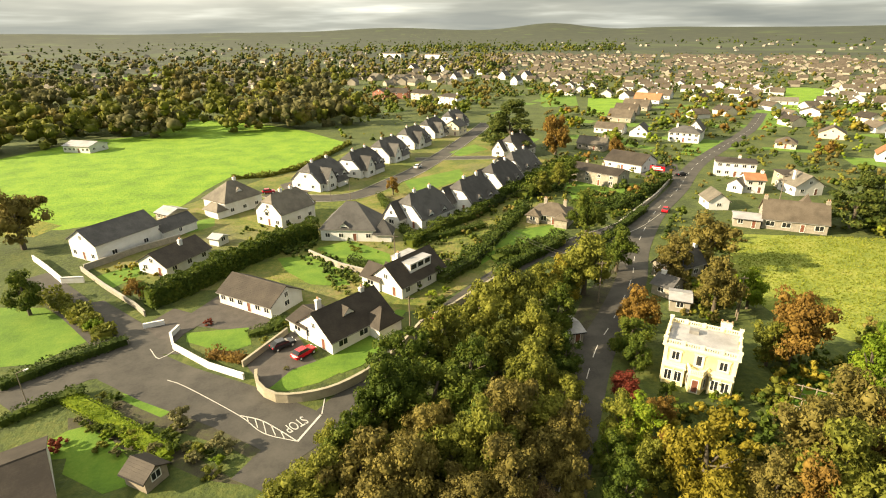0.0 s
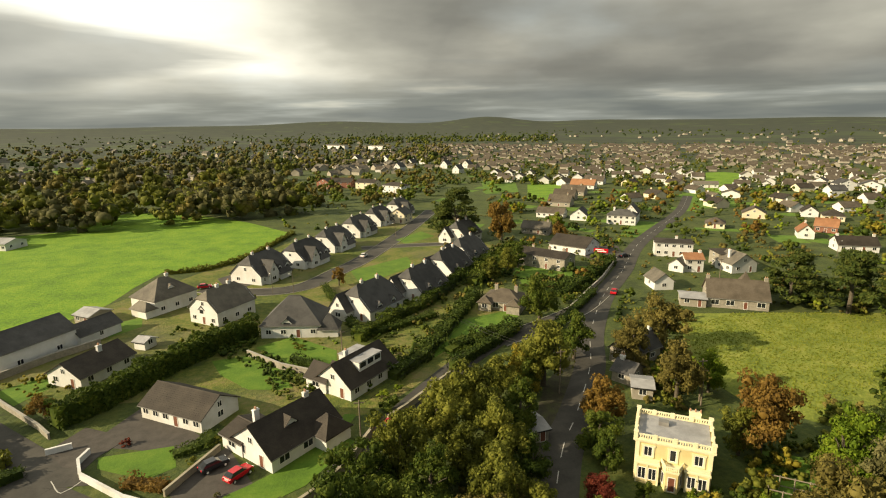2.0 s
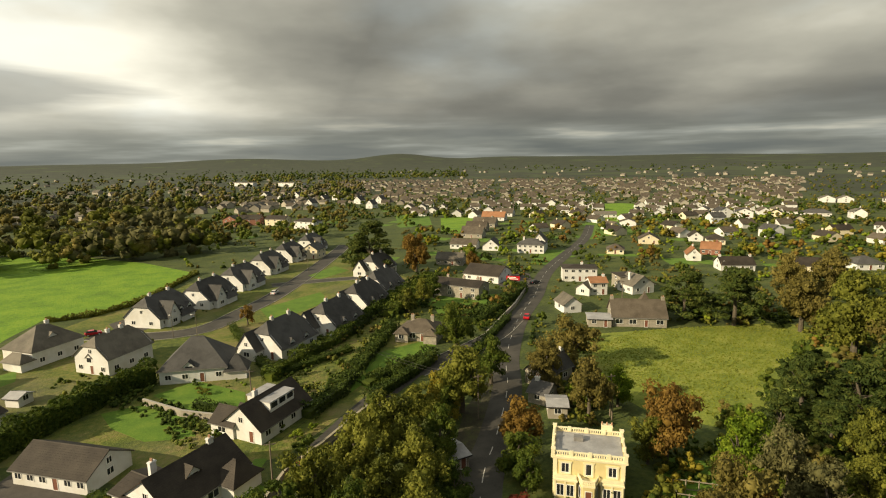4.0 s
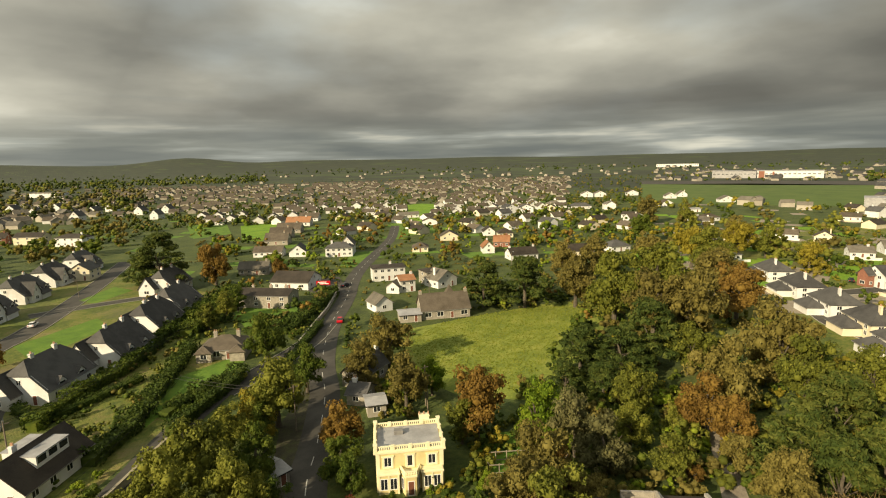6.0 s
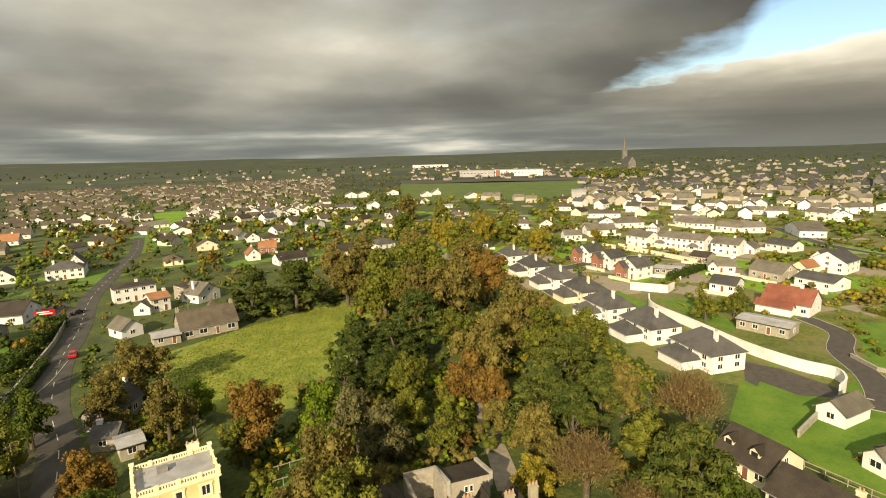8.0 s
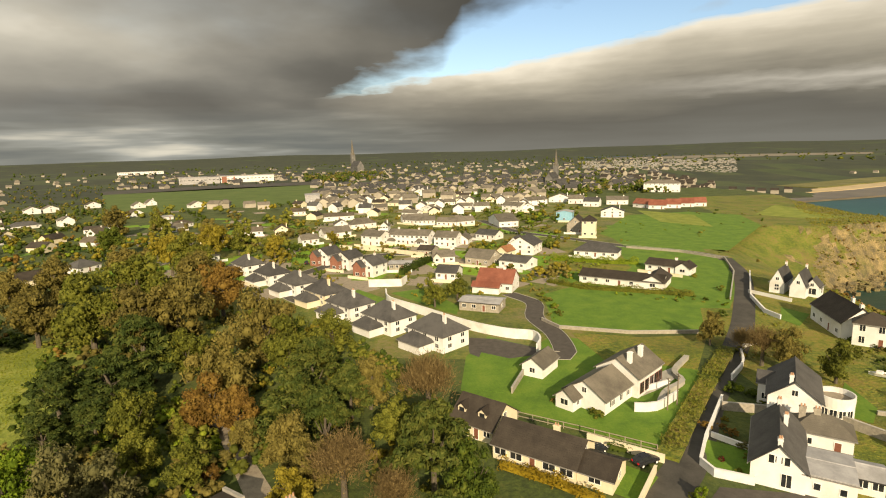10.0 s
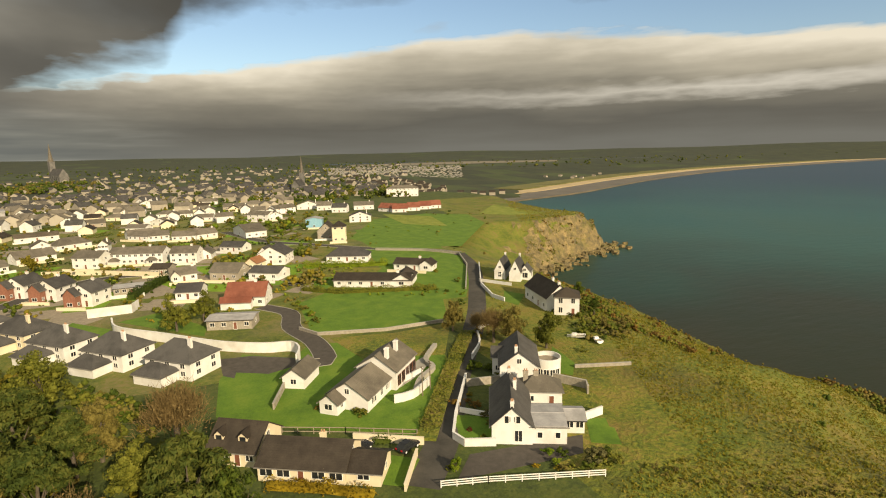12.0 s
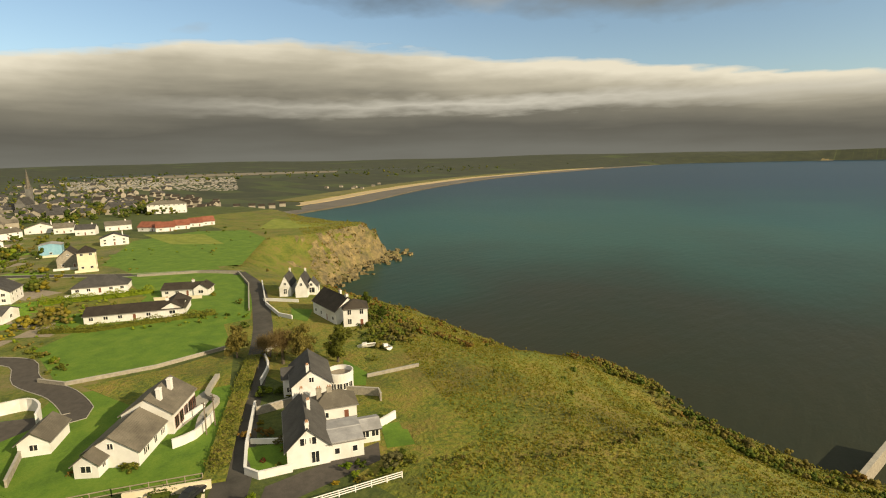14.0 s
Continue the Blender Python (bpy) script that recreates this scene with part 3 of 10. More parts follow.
# ---- plants ----
def cards(points, normals, size, rng, stretch=1.0, jitter=0.7):
    """Vertices and faces of many small bent leaf clumps."""
    n = len(points)
    nrm = normals + rng.normal(0, jitter, (n, 3))
    nrm /= np.linalg.norm(nrm, axis=1)[:, None] + 1e-9
    ref = rng.normal(0, 1, (n, 3))
    u = np.cross(nrm, ref)
    u /= np.linalg.norm(u, axis=1)[:, None] + 1e-9
    v = np.cross(nrm, u)
    s = (size * rng.uniform(0.55, 1.35, n))[:, None]
    c = np.stack([points - u * s * stretch - v * s * 0.4, points + u * s * stretch - v * s * 0.4, points + v * s * 0.8 + nrm * s * 0.3], 1)
    return c.reshape(-1, 3)


def card_mesh(name, verts, material, corners=3):
    n = len(verts) // corners
    me = bpy.data.meshes.new(name)
    me.from_pydata(verts.tolist(), [], np.arange(corners * n).reshape(n, corners).tolist())
    me.materials.append(material)
    return me


def ball(rng, n):
    p = rng.normal(0, 1, (n, 3))
    return p / (np.linalg.norm(p, axis=1)[:, None] + 1e-9)


def crown_points(rng, shape, clumps, per):
    """Points and outward directions over the clumps of a crown of radius 1 about the origin, and the clumps: x, y, z, radius, height."""
    P, N, C = [], [], []
    lobes = [np.array((0, 0, 0.0, 0.66))]
    for i in range(6):
        a, q = 6.283 * (i + rng.uniform(-0.3, 0.3)) / 6, rng.uniform(0.32, 0.55)
        lobes.append(np.array((q * math.cos(a), q * math.sin(a), rng.uniform(-0.4, 0.36), rng.uniform(0.34, 0.48))))
    lobes.append(np.array((rng.uniform(-0.2, 0.2), rng.uniform(-0.2, 0.2), 0.52, 0.38)))
    for k in range(clumps):
        if shape == "round":
            lobe = lobes[k % len(lobes)]
            d = ball(rng, 1)[0]
            c = lobe[:3] + d * rng.uniform(0.55, 0.98) * lobe[3] * np.array([1, 1, 0.95])
            r, flat = rng.uniform(0.15, 0.28), 0.85
        elif shape == "tall":
            z = rng.uniform(-0.8, 1.35)
            a = rng.uniform(0, 6.283)
            q = (0.75 - 0.45 * max(0, z)) * math.sqrt(rng.uniform(0.2, 1))
            c = np.array([q * math.cos(a), q * math.sin(a), z])
            r, flat = rng.uniform(0.2, 0.33), 1.2
        elif shape == "layered":
            z = rng.uniform(-0.7, 1.0)
            a = rng.uniform(0, 6.283)
            q = (1.0 - 0.62 * max(0, z + 0.2)) * math.sqrt(rng.uniform(0.25, 1))
            c = np.array([q * math.cos(a), q * math.sin(a), z * 0.95 + 0.12 * q])
            r, flat = rng.uniform(0.17, 0.33), 0.3
        else:
            d = ball(rng, 1)[0]
            d[2] = abs(d[2]) * 1.2 - 0.4
            c = d * rng.uniform(0.3, 0.75)
            r, flat = rng.uniform(0.3, 0.45), 0.9
        b = ball(rng, per)
        b[:, 2] = np.where(b[:, 2] < -0.45, -b[:, 2], b[:, 2])
        rad = r * rng.uniform(0.78, 1.12, (per, 1))
        P.append(c + b * rad * np.array([1, 1, flat]))
        N.append(b)
        C.append((*c, r, flat))
    return np.concatenate(P), np.concatenate(N), np.array(C)


_g = (1 + 5 ** 0.5) / 2
ICO = np.array([(-1, _g, 0), (1, _g, 0), (-1, -_g, 0), (1, -_g, 0), (0, -1, _g), (0, 1, _g), (0, -1, -_g), (0, 1, -_g), (_g, 0, -1), (_g, 0, 1), (-_g, 0, -1), (-_g, 0, 1)]) / math.hypot(1, _g)
ICO_FACES = np.array([(0, 11, 5), (0, 5, 1), (0, 1, 7), (0, 7, 10), (0, 10, 11), (1, 5, 9), (5, 11, 4), (11, 10, 2), (10, 7, 6), (7, 1, 8), (3, 9, 4), (3, 4, 2), (3, 2, 6), (3, 6, 8), (3, 8, 9), (4, 9, 5), (2, 4, 11), (6, 2, 10), (8, 6, 7), (9, 8, 1)])


def lump_mesh(name, lumps, leaves, material, rng):
    """A crown: uneven lumps of inner foliage (rows of x, y, z, radius, height) under loose leaves (corners, three by three)."""
    L = len(lumps)
    V = lumps[:, None, :3] + ICO[None] * rng.uniform(0.66, 1.0, (L, 12, 1)) * lumps[:, None, 3:4] * np.stack([np.ones(L), np.ones(L), lumps[:, 4]], 1)[:, None]
    F = (ICO_FACES[None] + 12 * np.arange(L)[:, None, None]).reshape(-1, 3)
    n = len(leaves) // 3
    me = bpy.data.meshes.new(name)
    verts = np.concatenate([V.reshape(-1, 3), leaves])
    faces = np.concatenate([F, np.arange(3 * n).reshape(n, 3) + 12 * L])
    me.vertices.add(len(verts)), me.loops.add(faces.size), me.polygons.add(len(faces))
    me.vertices.foreach_set("co", verts.reshape(-1).astype(np.float32))
    me.loops.foreach_set("vertex_index", faces.reshape(-1).astype(np.int32))
    me.polygons.foreach_set("loop_start", np.arange(0, faces.size, 3, dtype=np.int32))
    me.polygons.foreach_set("use_smooth", np.arange(len(faces)) < len(F))
    me.update(calc_edges=True)
    me.materials.append(material)
    return me


def trunk_mesh(rng, h, r, limbs=6):
    bm = bmesh.new()
    cyl(bm, 0, 0, -0.3, h * 0.45, r * 1.25, r * 0.8, 8)
    cyl(bm, 0, 0, h * 0.45, h * 0.8, r * 0.8, r * 0.4, 8, (rng.uniform(-0.1, 0.1) * h, rng.uniform(-0.1, 0.1) * h))
    for i in range(limbs):
        a, q = rng.uniform(0, 6.283), rng.uniform(0.18, 0.36) * h
        cyl(bm, 0, 0, h * rng.uniform(0.3, 0.55), h * rng.uniform(0.62, 0.85), r * 0.45, r * 0.12, 5, (q * math.cos(a), q * math.sin(a)))
    return bm


TREES = {}
SHAPES = {"conifer": "layered", "pine": "layered", "twigs": "bare", "poplar": "tall"}
TREE_WORDS = {
    "green": "dark green broadleaf tree in full leaf", "olive": "olive green broadleaf tree turning to autumn", "lime": "bright lime green leafy tree in sun",
    "gold": "golden autumn broadleaf tree with dense crown", "yellow": "large yellow autumn tree with rounded crown", "brown": "brown autumn tree with thinning leaves",
    "rust": "rust orange autumn tree among green ones", "red": "dark red leaved ornamental garden tree", "grey": "grey green tree with soft loose foliage",
    "conifer": "dark evergreen cypress with layered flat branches", "pine": "mid green pine with open layered branches", "twigs": "nearly bare brown tree with fine twigs",
    "poplar": "narrow upright dark green conifer tree"}


def tree(kind, x, y, r, detail=1, z=0.0):
    """A tree of crown radius r; the first of each look is built, the rest are copies."""
    rng = np.random.default_rng(int(abs(x * 31 + y * 17) * 10) % 99991)
    variant = int(rng.integers(0, 2))
    key = (kind, detail, variant)
    tall = {"layered": 1.15, "tall": 1.15, "bare": 1.1}.get(SHAPES.get(kind, "round"), 1.22)
    r *= 0.84 if SHAPES.get(kind) == "layered" else 0.92
    s = (r * rng.uniform(0.93, 1.07), r * rng.uniform(0.93, 1.07), r * tall * rng.uniform(0.9, 1.12))
    m = pose(x, y, z, 0, 0, rng.uniform(0, 360)) @ Matrix.Diagonal((*s, 1))
    if key in TREES:
        return copy_thing(TREES[key], m @ Matrix.Diagonal((1 / TREES[key].scale[0], 1 / TREES[key].scale[1], 1 / TREES[key].scale[2], 1)))
    g = np.random.default_rng(sum(map(ord, kind)) * 7 + variant * 101 + detail)
    shape = SHAPES.get(kind, "round")
    t = thing("tree", TREE_WORDS[kind], "tree", m, "trees")
    part("trunk", trunk_mesh(g, 1.5, 0.075), BARK, t)
    clumps, per, size = ((30, 34, 0.075), (48, 86, 0.043), (52, 100, 0.039))[detail]
    P, N, C = crown_points(g, shape, clumps, per)
    P[:, 2] += 0.9
    C[:, 2] += 0.9
    leaf = LEAVES["conifer" if kind == "poplar" else kind]
    if shape == "bare":
        n = len(P)
        P = np.array([0, 0, 0.98]) + (P - np.array([0, 0, 0.98])) * g.uniform(0.45, 1.0, (n, 1))
        d = P - np.array([0, 0, 0.1])
        d = d / np.linalg.norm(d, axis=1)[:, None] + g.normal(0, 0.4, (n, 3))
        d /= np.linalg.norm(d, axis=1)[:, None]
        side = np.cross(d, g.normal(0, 1, (n, 3)))
        side /= np.linalg.norm(side, axis=1)[:, None]
        ln, wd = g.uniform(0.05, 0.13, (n, 1)), 0.006 if detail == 2 else 0.012
        V = np.stack([P - d * ln - side * wd, P - d * ln + side * wd, P + d * ln], 1).reshape(-1, 3)
        few = P[::3]
        V = np.concatenate([V, cards(few, N[::3], size * 0.7, g)])
        part("crown", card_mesh("crown", V, leaf), None, t)
    else:
        st = 1.9 if shape == "layered" else 1.1
        C[:, 3] *= 0.72
        part("crown", lump_mesh("crown", C, cards(P, N * (np.array([1, 1, 1.8]) if shape == "layered" else 1), size, g, st, 0.55), leaf, g), None, t)
    TREES[key] = t
    return t


def hedge(pts, w=1.2, h=1.6, kind="hedge", label="", loose=0.15, dense=1.0, leaf=0.2):
    """A clipped or ragged hedge along a line: a woody core under a coat of leaves."""
    rng = np.random.default_rng(int(abs(pts[0][0] * 13 + pts[0][1] * 7) * 10) % 99991)
    V, N, ev, ef = [], [], [], []
    for (x0, y0), (x1, y1) in zip(pts, pts[1:]):
        L = math.hypot(x1 - x0, y1 - y0)
        if L < 0.1:
            continue
        u = np.array([(x1 - x0) / L, (y1 - y0) / L, 0])
        s = np.array([-u[1], u[0], 0])
        n = int(L * (w + 2 * h) * 14 * dense)
        a, face = rng.uniform(-0.3, L + 0.3, n), rng.uniform(0, w + 2 * h, n)
        side = np.where(face < h, -1, np.where(face > h + w, 1, 0))
        across = np.where(side == 0, (face - h - w / 2), side * w / 2)
        up = np.where(side == -1, face, np.where(side == 1, face - h - w, h))
        bumpy = 1 + loose * 1.6 * np.sin(a * 0.9 + pts[0][0]) * np.sin(a * 0.37 + 1.3)
        p = np.array([x0, y0, 0]) + u * a[:, None] + s * (across * bumpy)[:, None]
        p[:, 2] = up * bumpy
        p += rng.normal(0, loose * 0.7, (n, 3))
        nn = s * side[:, None] + np.array([0, 0, 1]) * (side == 0)[:, None]
        V.append(p), N.append(nn)
        k = len(ev)
        c = w / 2 * 0.72
        A, B = np.array([x0, y0, 0]), np.array([x1, y1, 0])
        hh = h * (1 - loose) * 0.85
        for e in (A, B):
            for q, zz in ((-c, -0.2), (c, -0.2), (c, hh), (-c, hh)):
                ev.append(e + s * q + np.array([0, 0, zz]))
        ef += [(k, k + 1, k + 2, k + 3), (k + 4, k + 7, k + 6, k + 5), (k, k + 3, k + 7, k + 4), (k + 1, k + 5, k + 6, k + 2), (k + 3, k + 2, k + 6, k + 7)]
    V, N = np.concatenate(V), np.concatenate(N)
    ob = thing("hedge", label or "clipped green garden hedge along a boundary", "hedge", pose(pts[0][0], pts[0][1], 0), "hedges")
    back = np.array([pts[0][0], pts[0][1], 0])
    part("foliage", card_mesh("foliage", cards(V - back, N, leaf, rng), LEAVES[kind]), None, ob)
    me = bpy.data.meshes.new("woody_core")
    me.from_pydata((np.array(ev) - back).tolist(), [], ef)
    part("woody_core", me, LEAVES[kind], ob)
    return ob


def shrub(kind, x, y, r, label="rounded garden shrub with dense small leaves", z=0.0):
    key = ("shrub", kind)
    m = pose(x, y, z, 0, 0, (x * 57) % 360) @ Matrix.Diagonal((r, r, r * 0.9, 1))
    if key in TREES:
        o = TREES[key]
        return copy_thing(o, m @ Matrix.Diagonal((1 / o.scale[0], 1 / o.scale[1], 1 / o.scale[2], 1)))
    g = np.random.default_rng(sum(map(ord, kind)))
    P, N, C = crown_points(g, "round", 20, 26)
    P[:, 2], C[:, 2] = P[:, 2] * 0.8 + 0.55, C[:, 2] * 0.8 + 0.55
    ob = part("shrub", lump_mesh("shrub", C, cards(P, N, 0.085, g), LEAVES[kind], g), None)
    ob.matrix_basis = m
    TREES[key] = ob
    return tagged(ob, label, "shrub", "shrubs")


def scatter_trees(name, label, kinds_mat, spots, z=0.0, follow=False):
    """Many small trees or bushes in one mesh, coarser far away. spots: rows of x, y, r."""
    rng = np.random.default_rng(len(spots) + 5)
    V = []
    base = [crown_points(np.random.default_rng(i), "round", 9, 13) for i in range(4)]
    light = [crown_points(np.random.default_rng(i + 9), "round", 5, 5) for i in range(4)]
    tiny = [crown_points(np.random.default_rng(i + 19), "round", 3, 2) for i in range(4)]
    C = []
    S = np.array(spots, float)
    lift = land_height(S[:, 0], S[:, 1]) if follow else np.zeros(len(S))
    for i, (x, y, r) in enumerate(spots):
        seen = r * 945 / (math.hypot(x, y) + 30)
        (P, N, L), leaf, grow = (base[i % 4], 0.125, 1.3) if seen > 11 else (light[i % 4], 0.17, 1.75) if seen > 5 else (tiny[i % 4], 0.26, 2.1)
        a = rng.uniform(0, 6.28)
        R = np.array([[math.cos(a), -math.sin(a), 0], [math.sin(a), math.cos(a), 0], [0, 0, 1]])
        hz = rng.uniform(0.85, 1.2)
        at = np.array([x, y, z + lift[i]])
        V.append(cards((P @ R.T + np.array([0, 0, 0.66])) * r * np.array([1, 1, hz]) + at, N @ R.T, leaf * r, rng))
        C.append(np.concatenate([(L[:, :3] @ R.T + np.array([0, 0, 0.66])) * r * np.array([1, 1, hz]) + at, L[:, 3:4] * r * grow, L[:, 4:]], 1))
    ob = part(name, lump_mesh(name, np.concatenate(C), np.concatenate(V), LEAVES[kinds_mat], rng), None)
    return tagged(ob, label, "trees", kind="stuff")


# ---- ground pieces ----
def sheet(name, pts, mat, z, label, category, thick=0.06, kind="structure"):
    bm = bmesh.new()
    area = sum(a[0] * b[1] - b[0] * a[1] for a, b in zip(pts, pts[1:] + pts[:1]))
    if area < 0:
        pts = pts[::-1]
    slab(bm, [(x, y, z) for x, y in pts], thick)
    return tagged(part(name, bm, mat), label, category, kind=kind)


def smooth_line(pts, step=3.0):
    """A flowing line through the points."""
    P = [np.array(p, float) for p in pts]
    P = [2 * P[0] - P[1]] + P + [2 * P[-1] - P[-2]]
    out = []
    for a, b, c, d in zip(P, P[1:], P[2:], P[3:]):
        n = max(1, int(np.linalg.norm(c - b) / step))
        for i in range(n):
            t = i / n
            out.append(0.5 * (2 * b + (c - a) * t + (2 * a - 5 * b + 4 * c - d) * t * t + (3 * b - a - 3 * c + d) * t ** 3))
    out.append(P[-2])
    return out


def offset_line(line, off):
    out = []
    for i, p in enumerate(line):
        d = line[min(i + 1, len(line) - 1)] - line[max(i - 1, 0)]
        d = d / (np.linalg.norm(d) + 1e-9)
        out.append(p + np.array([-d[1], d[0]]) * off)
    return out


def ribbon(bm, line, o0, o1, z0, z1):
    """A strip with thickness between two offsets of a line."""
    A, B = offset_line(line, o0), offset_line(line, o1)
    rows = []
    for a, b in zip(A, B):
        rows.append([bm.verts.new((a[0], a[1], z0)), bm.verts.new((b[0], b[1], z0)), bm.verts.new((b[0], b[1], z1)), bm.verts.new((a[0], a[1], z1))])
    for r, s in zip(rows, rows[1:]):
        for i in range(4):
            bm.faces.new((r[i], r[(i + 1) % 4], s[(i + 1) % 4], s[i]))
    bm.faces.new(rows[0][::-1])
    bm.faces.new(rows[-1])
    bmesh.ops.recalc_face_normals(bm, faces=bm.faces)


ROAD_POINTS = []


def road(pts, width, z=0.03, mat=None, name="road", label="grey asphalt road", kerb=True, dashes=False):
    line = smooth_line(pts)
    ROAD_POINTS.extend(line)
    bm = bmesh.new()
    ribbon(bm, line, -width / 2, width / 2, z - 0.1, z)
    ob = tagged(part(name, bm, mat or ASPHALT), label, "road", kind="structure")
    if kerb:
        for s in (-1, 1):
            bm = bmesh.new()
            ribbon(bm, line, s * width / 2, s * (width / 2 + 0.15), -0.1, z + 0.11)
            tagged(part("kerb", bm, PAVE, ob), "pale concrete kerb beside the road")
    if dashes:
        fine = smooth_line(pts, 1.0)
        for i in range(0, len(fine) - 4, 7):
            bm = bmesh.new()
            ribbon(bm, fine[i:i + 4], -0.07, 0.07, z - 0.02, z + 0.006)
            part("line_mark", bm, LINE, ob)
    return ob


def garden_wall(pts, h=1.1, w=0.3, mat=None, label="white rendered garden wall with coping", coping=True, smooth=False, z=0.0, name="garden_wall"):
    line = smooth_line(pts, 1.5) if smooth else [np.array(p, float) for p in pts]
    t = thing(name, label, "wall", pose(0, 0, z))
    bm = bmesh.new()
    ribbon(bm, line, -w / 2, w / 2, -0.3, h)
    part("wall_body", bm, mat or WHITE, t)
    if coping:
        bm = bmesh.new()
        ribbon(bm, line, -w / 2 - 0.06, w / 2 + 0.06, h, h + 0.1)
        part("coping", bm, PAVE if mat in (STONE,) else mat or WHITE, t)
    return t


def fence(pts, h=1.1, mat=None, label="white post and rail fence", rails=3, gap=2.4, z=0.0):
    t = thing("fence", label, "fence", pose(0, 0, z))
    mat = mat or FRAME_WHITE
    for (x0, y0), (x1, y1) in zip(pts, pts[1:]):
        L = math.hypot(x1 - x0, y1 - y0)
        n = max(1, round(L / gap))
        for i in range(n + 1):
            px, py = x0 + (x1 - x0) * i / n, y0 + (y1 - y0) * i / n
            bm = bmesh.new()
            box(bm, px - 0.06, py - 0.06, -0.2, px + 0.06, py + 0.06, h)
            part("post", bm, mat, t)
        for k in range(rails):
            bm = bmesh.new()
            zz = h * (0.3 + 0.62 * k / max(1, rails - 1))
            ribbon(bm, [np.array((x0, y0)), np.array((x1, y1))], -0.025, 0.025, zz - 0.07, zz + 0.07)
            part("rail", bm, mat, t)
    return t


def car(x, y, turn, paint, label, z=0.07):
    t = thing("car", label, "car", pose(x, y, z, 0, 0, turn), "parked cars")
    bm = bmesh.new()
    prof = [(-2.0, 0.3), (2.0, 0.3), (2.05, 0.62), (1.9, 0.82), (1.0, 0.92), (-1.85, 0.98), (-2.05, 0.7)]
    solid(bm, [(a, -0.85, b) for a, b in prof], [(a, 0.85, b) for a, b in prof])
    bmesh.ops.recalc_face_normals(bm, faces=bm.faces)
    bmesh.ops.bevel(bm, geom=[e for e in bm.edges], offset=0.07, segments=2, affect="EDGES")
    part("body", bm, paint, t)
    bm = bmesh.new()
    solid(bm, [(1.0, -0.75, 0.9), (0.3, -0.62, 1.4), (-1.2, -0.62, 1.42), (-1.8, -0.75, 0.95)], [(1.0, 0.75, 0.9), (0.3, 0.62, 1.4), (-1.2, 0.62, 1.42), (-1.8, 0.75, 0.95)])
    bmesh.ops.recalc_face_normals(bm, faces=bm.faces)
    part("cabin_glass", bm, GLASS, t, "dark tinted glass")
    bm = bmesh.new()
    slab(bm, [(0.28, -0.6, 1.45), (0.28, 0.6, 1.45), (-1.2, 0.6, 1.47), (-1.2, -0.6, 1.47)], 0.06)
    part("roof_panel", bm, paint, t)
    for wx in (-1.3, 1.3):
        for wy in (-0.84, 0.84):
            bm = bmesh.new()
            cyl(bm, 0, 0, -0.1, 0.1, 0.31, 0.31, 14)
            wh = part("wheel", bm, TYRE, t, at=pose(wx, wy, 0.31, 90))
            bm = bmesh.new()
            cyl(bm, 0, 0, -0.11, 0.11, 0.18, 0.18, 10)
            part("rim", bm, FRAME_WHITE, wh)
    for wy in (-0.6, 0.6):
        bm = bmesh.new()
        box(bm, 1.93, wy - 0.17, 0.6, 2.06, wy + 0.17, 0.75)
        part("headlight", bm, FRAME_WHITE, t)
        bm = bmesh.new()
        box(bm, -2.07, wy - 0.15, 0.65, -1.95, wy + 0.15, 0.85)
        part("tail_light", bm, CAR_RED, t)
    return t


def pole(x, y, h=8.5, arms=1, turn=0.0, label="wooden utility pole with a crossarm", name="utility_pole"):
    t = thing(name, label, "pole", pose(x, y, 0, 0, 0, turn), "poles")
    bm = bmesh.new()
    cyl(bm, 0, 0, -0.3, h, 0.14, 0.09, 8)
    part("shaft", bm, POLE, t)
    for k in range(arms):
        bm = bmesh.new()
        box(bm, -0.8, -0.05, h - 0.5 - 0.6 * k, 0.8, 0.05, h - 0.36 - 0.6 * k)
        part("crossarm", bm, POLE, t)
    return t


def boat(x, y, turn, label):
    """A small open boat ashore."""
    t = thing("boat", label, "boat", pose(x, y, float(land_height(x, y)) + 0.05, 0, 6, turn), "boats ashore")
    bm = bmesh.new()
    rows = []
    for u in (-2.2, -1.4, 0.0, 1.2, 2.3):
        w = 0.85 * (1 - max(0, u / 2.35) ** 2.2) if u > 0 else 0.85
        rows.append([bm.verts.new(p) for p in ((u, -w, 0.75), (u, -w * 0.7, 0.2), (u, 0, 0.0), (u, w * 0.7, 0.2), (u, w, 0.75))])
    for a, b in zip(rows, rows[1:]):
        for i in range(4):
            bm.faces.new((a[i], a[i + 1], b[i + 1], b[i]))
    bm.faces.new(rows[0])
    part("hull", bm, FRAME_WHITE, t)
    bm = bmesh.new()
    box(bm, -1.9, -0.62, 0.5, 1.1, 0.62, 0.56)
    part("deck", bm, WOOD_GREY, t)
    bm = bmesh.new()
    box(bm, 0.0, -0.5, 0.56, 1.0, 0.5, 1.15)
    part("cabin", bm, FRAME_WHITE, t)
    return t


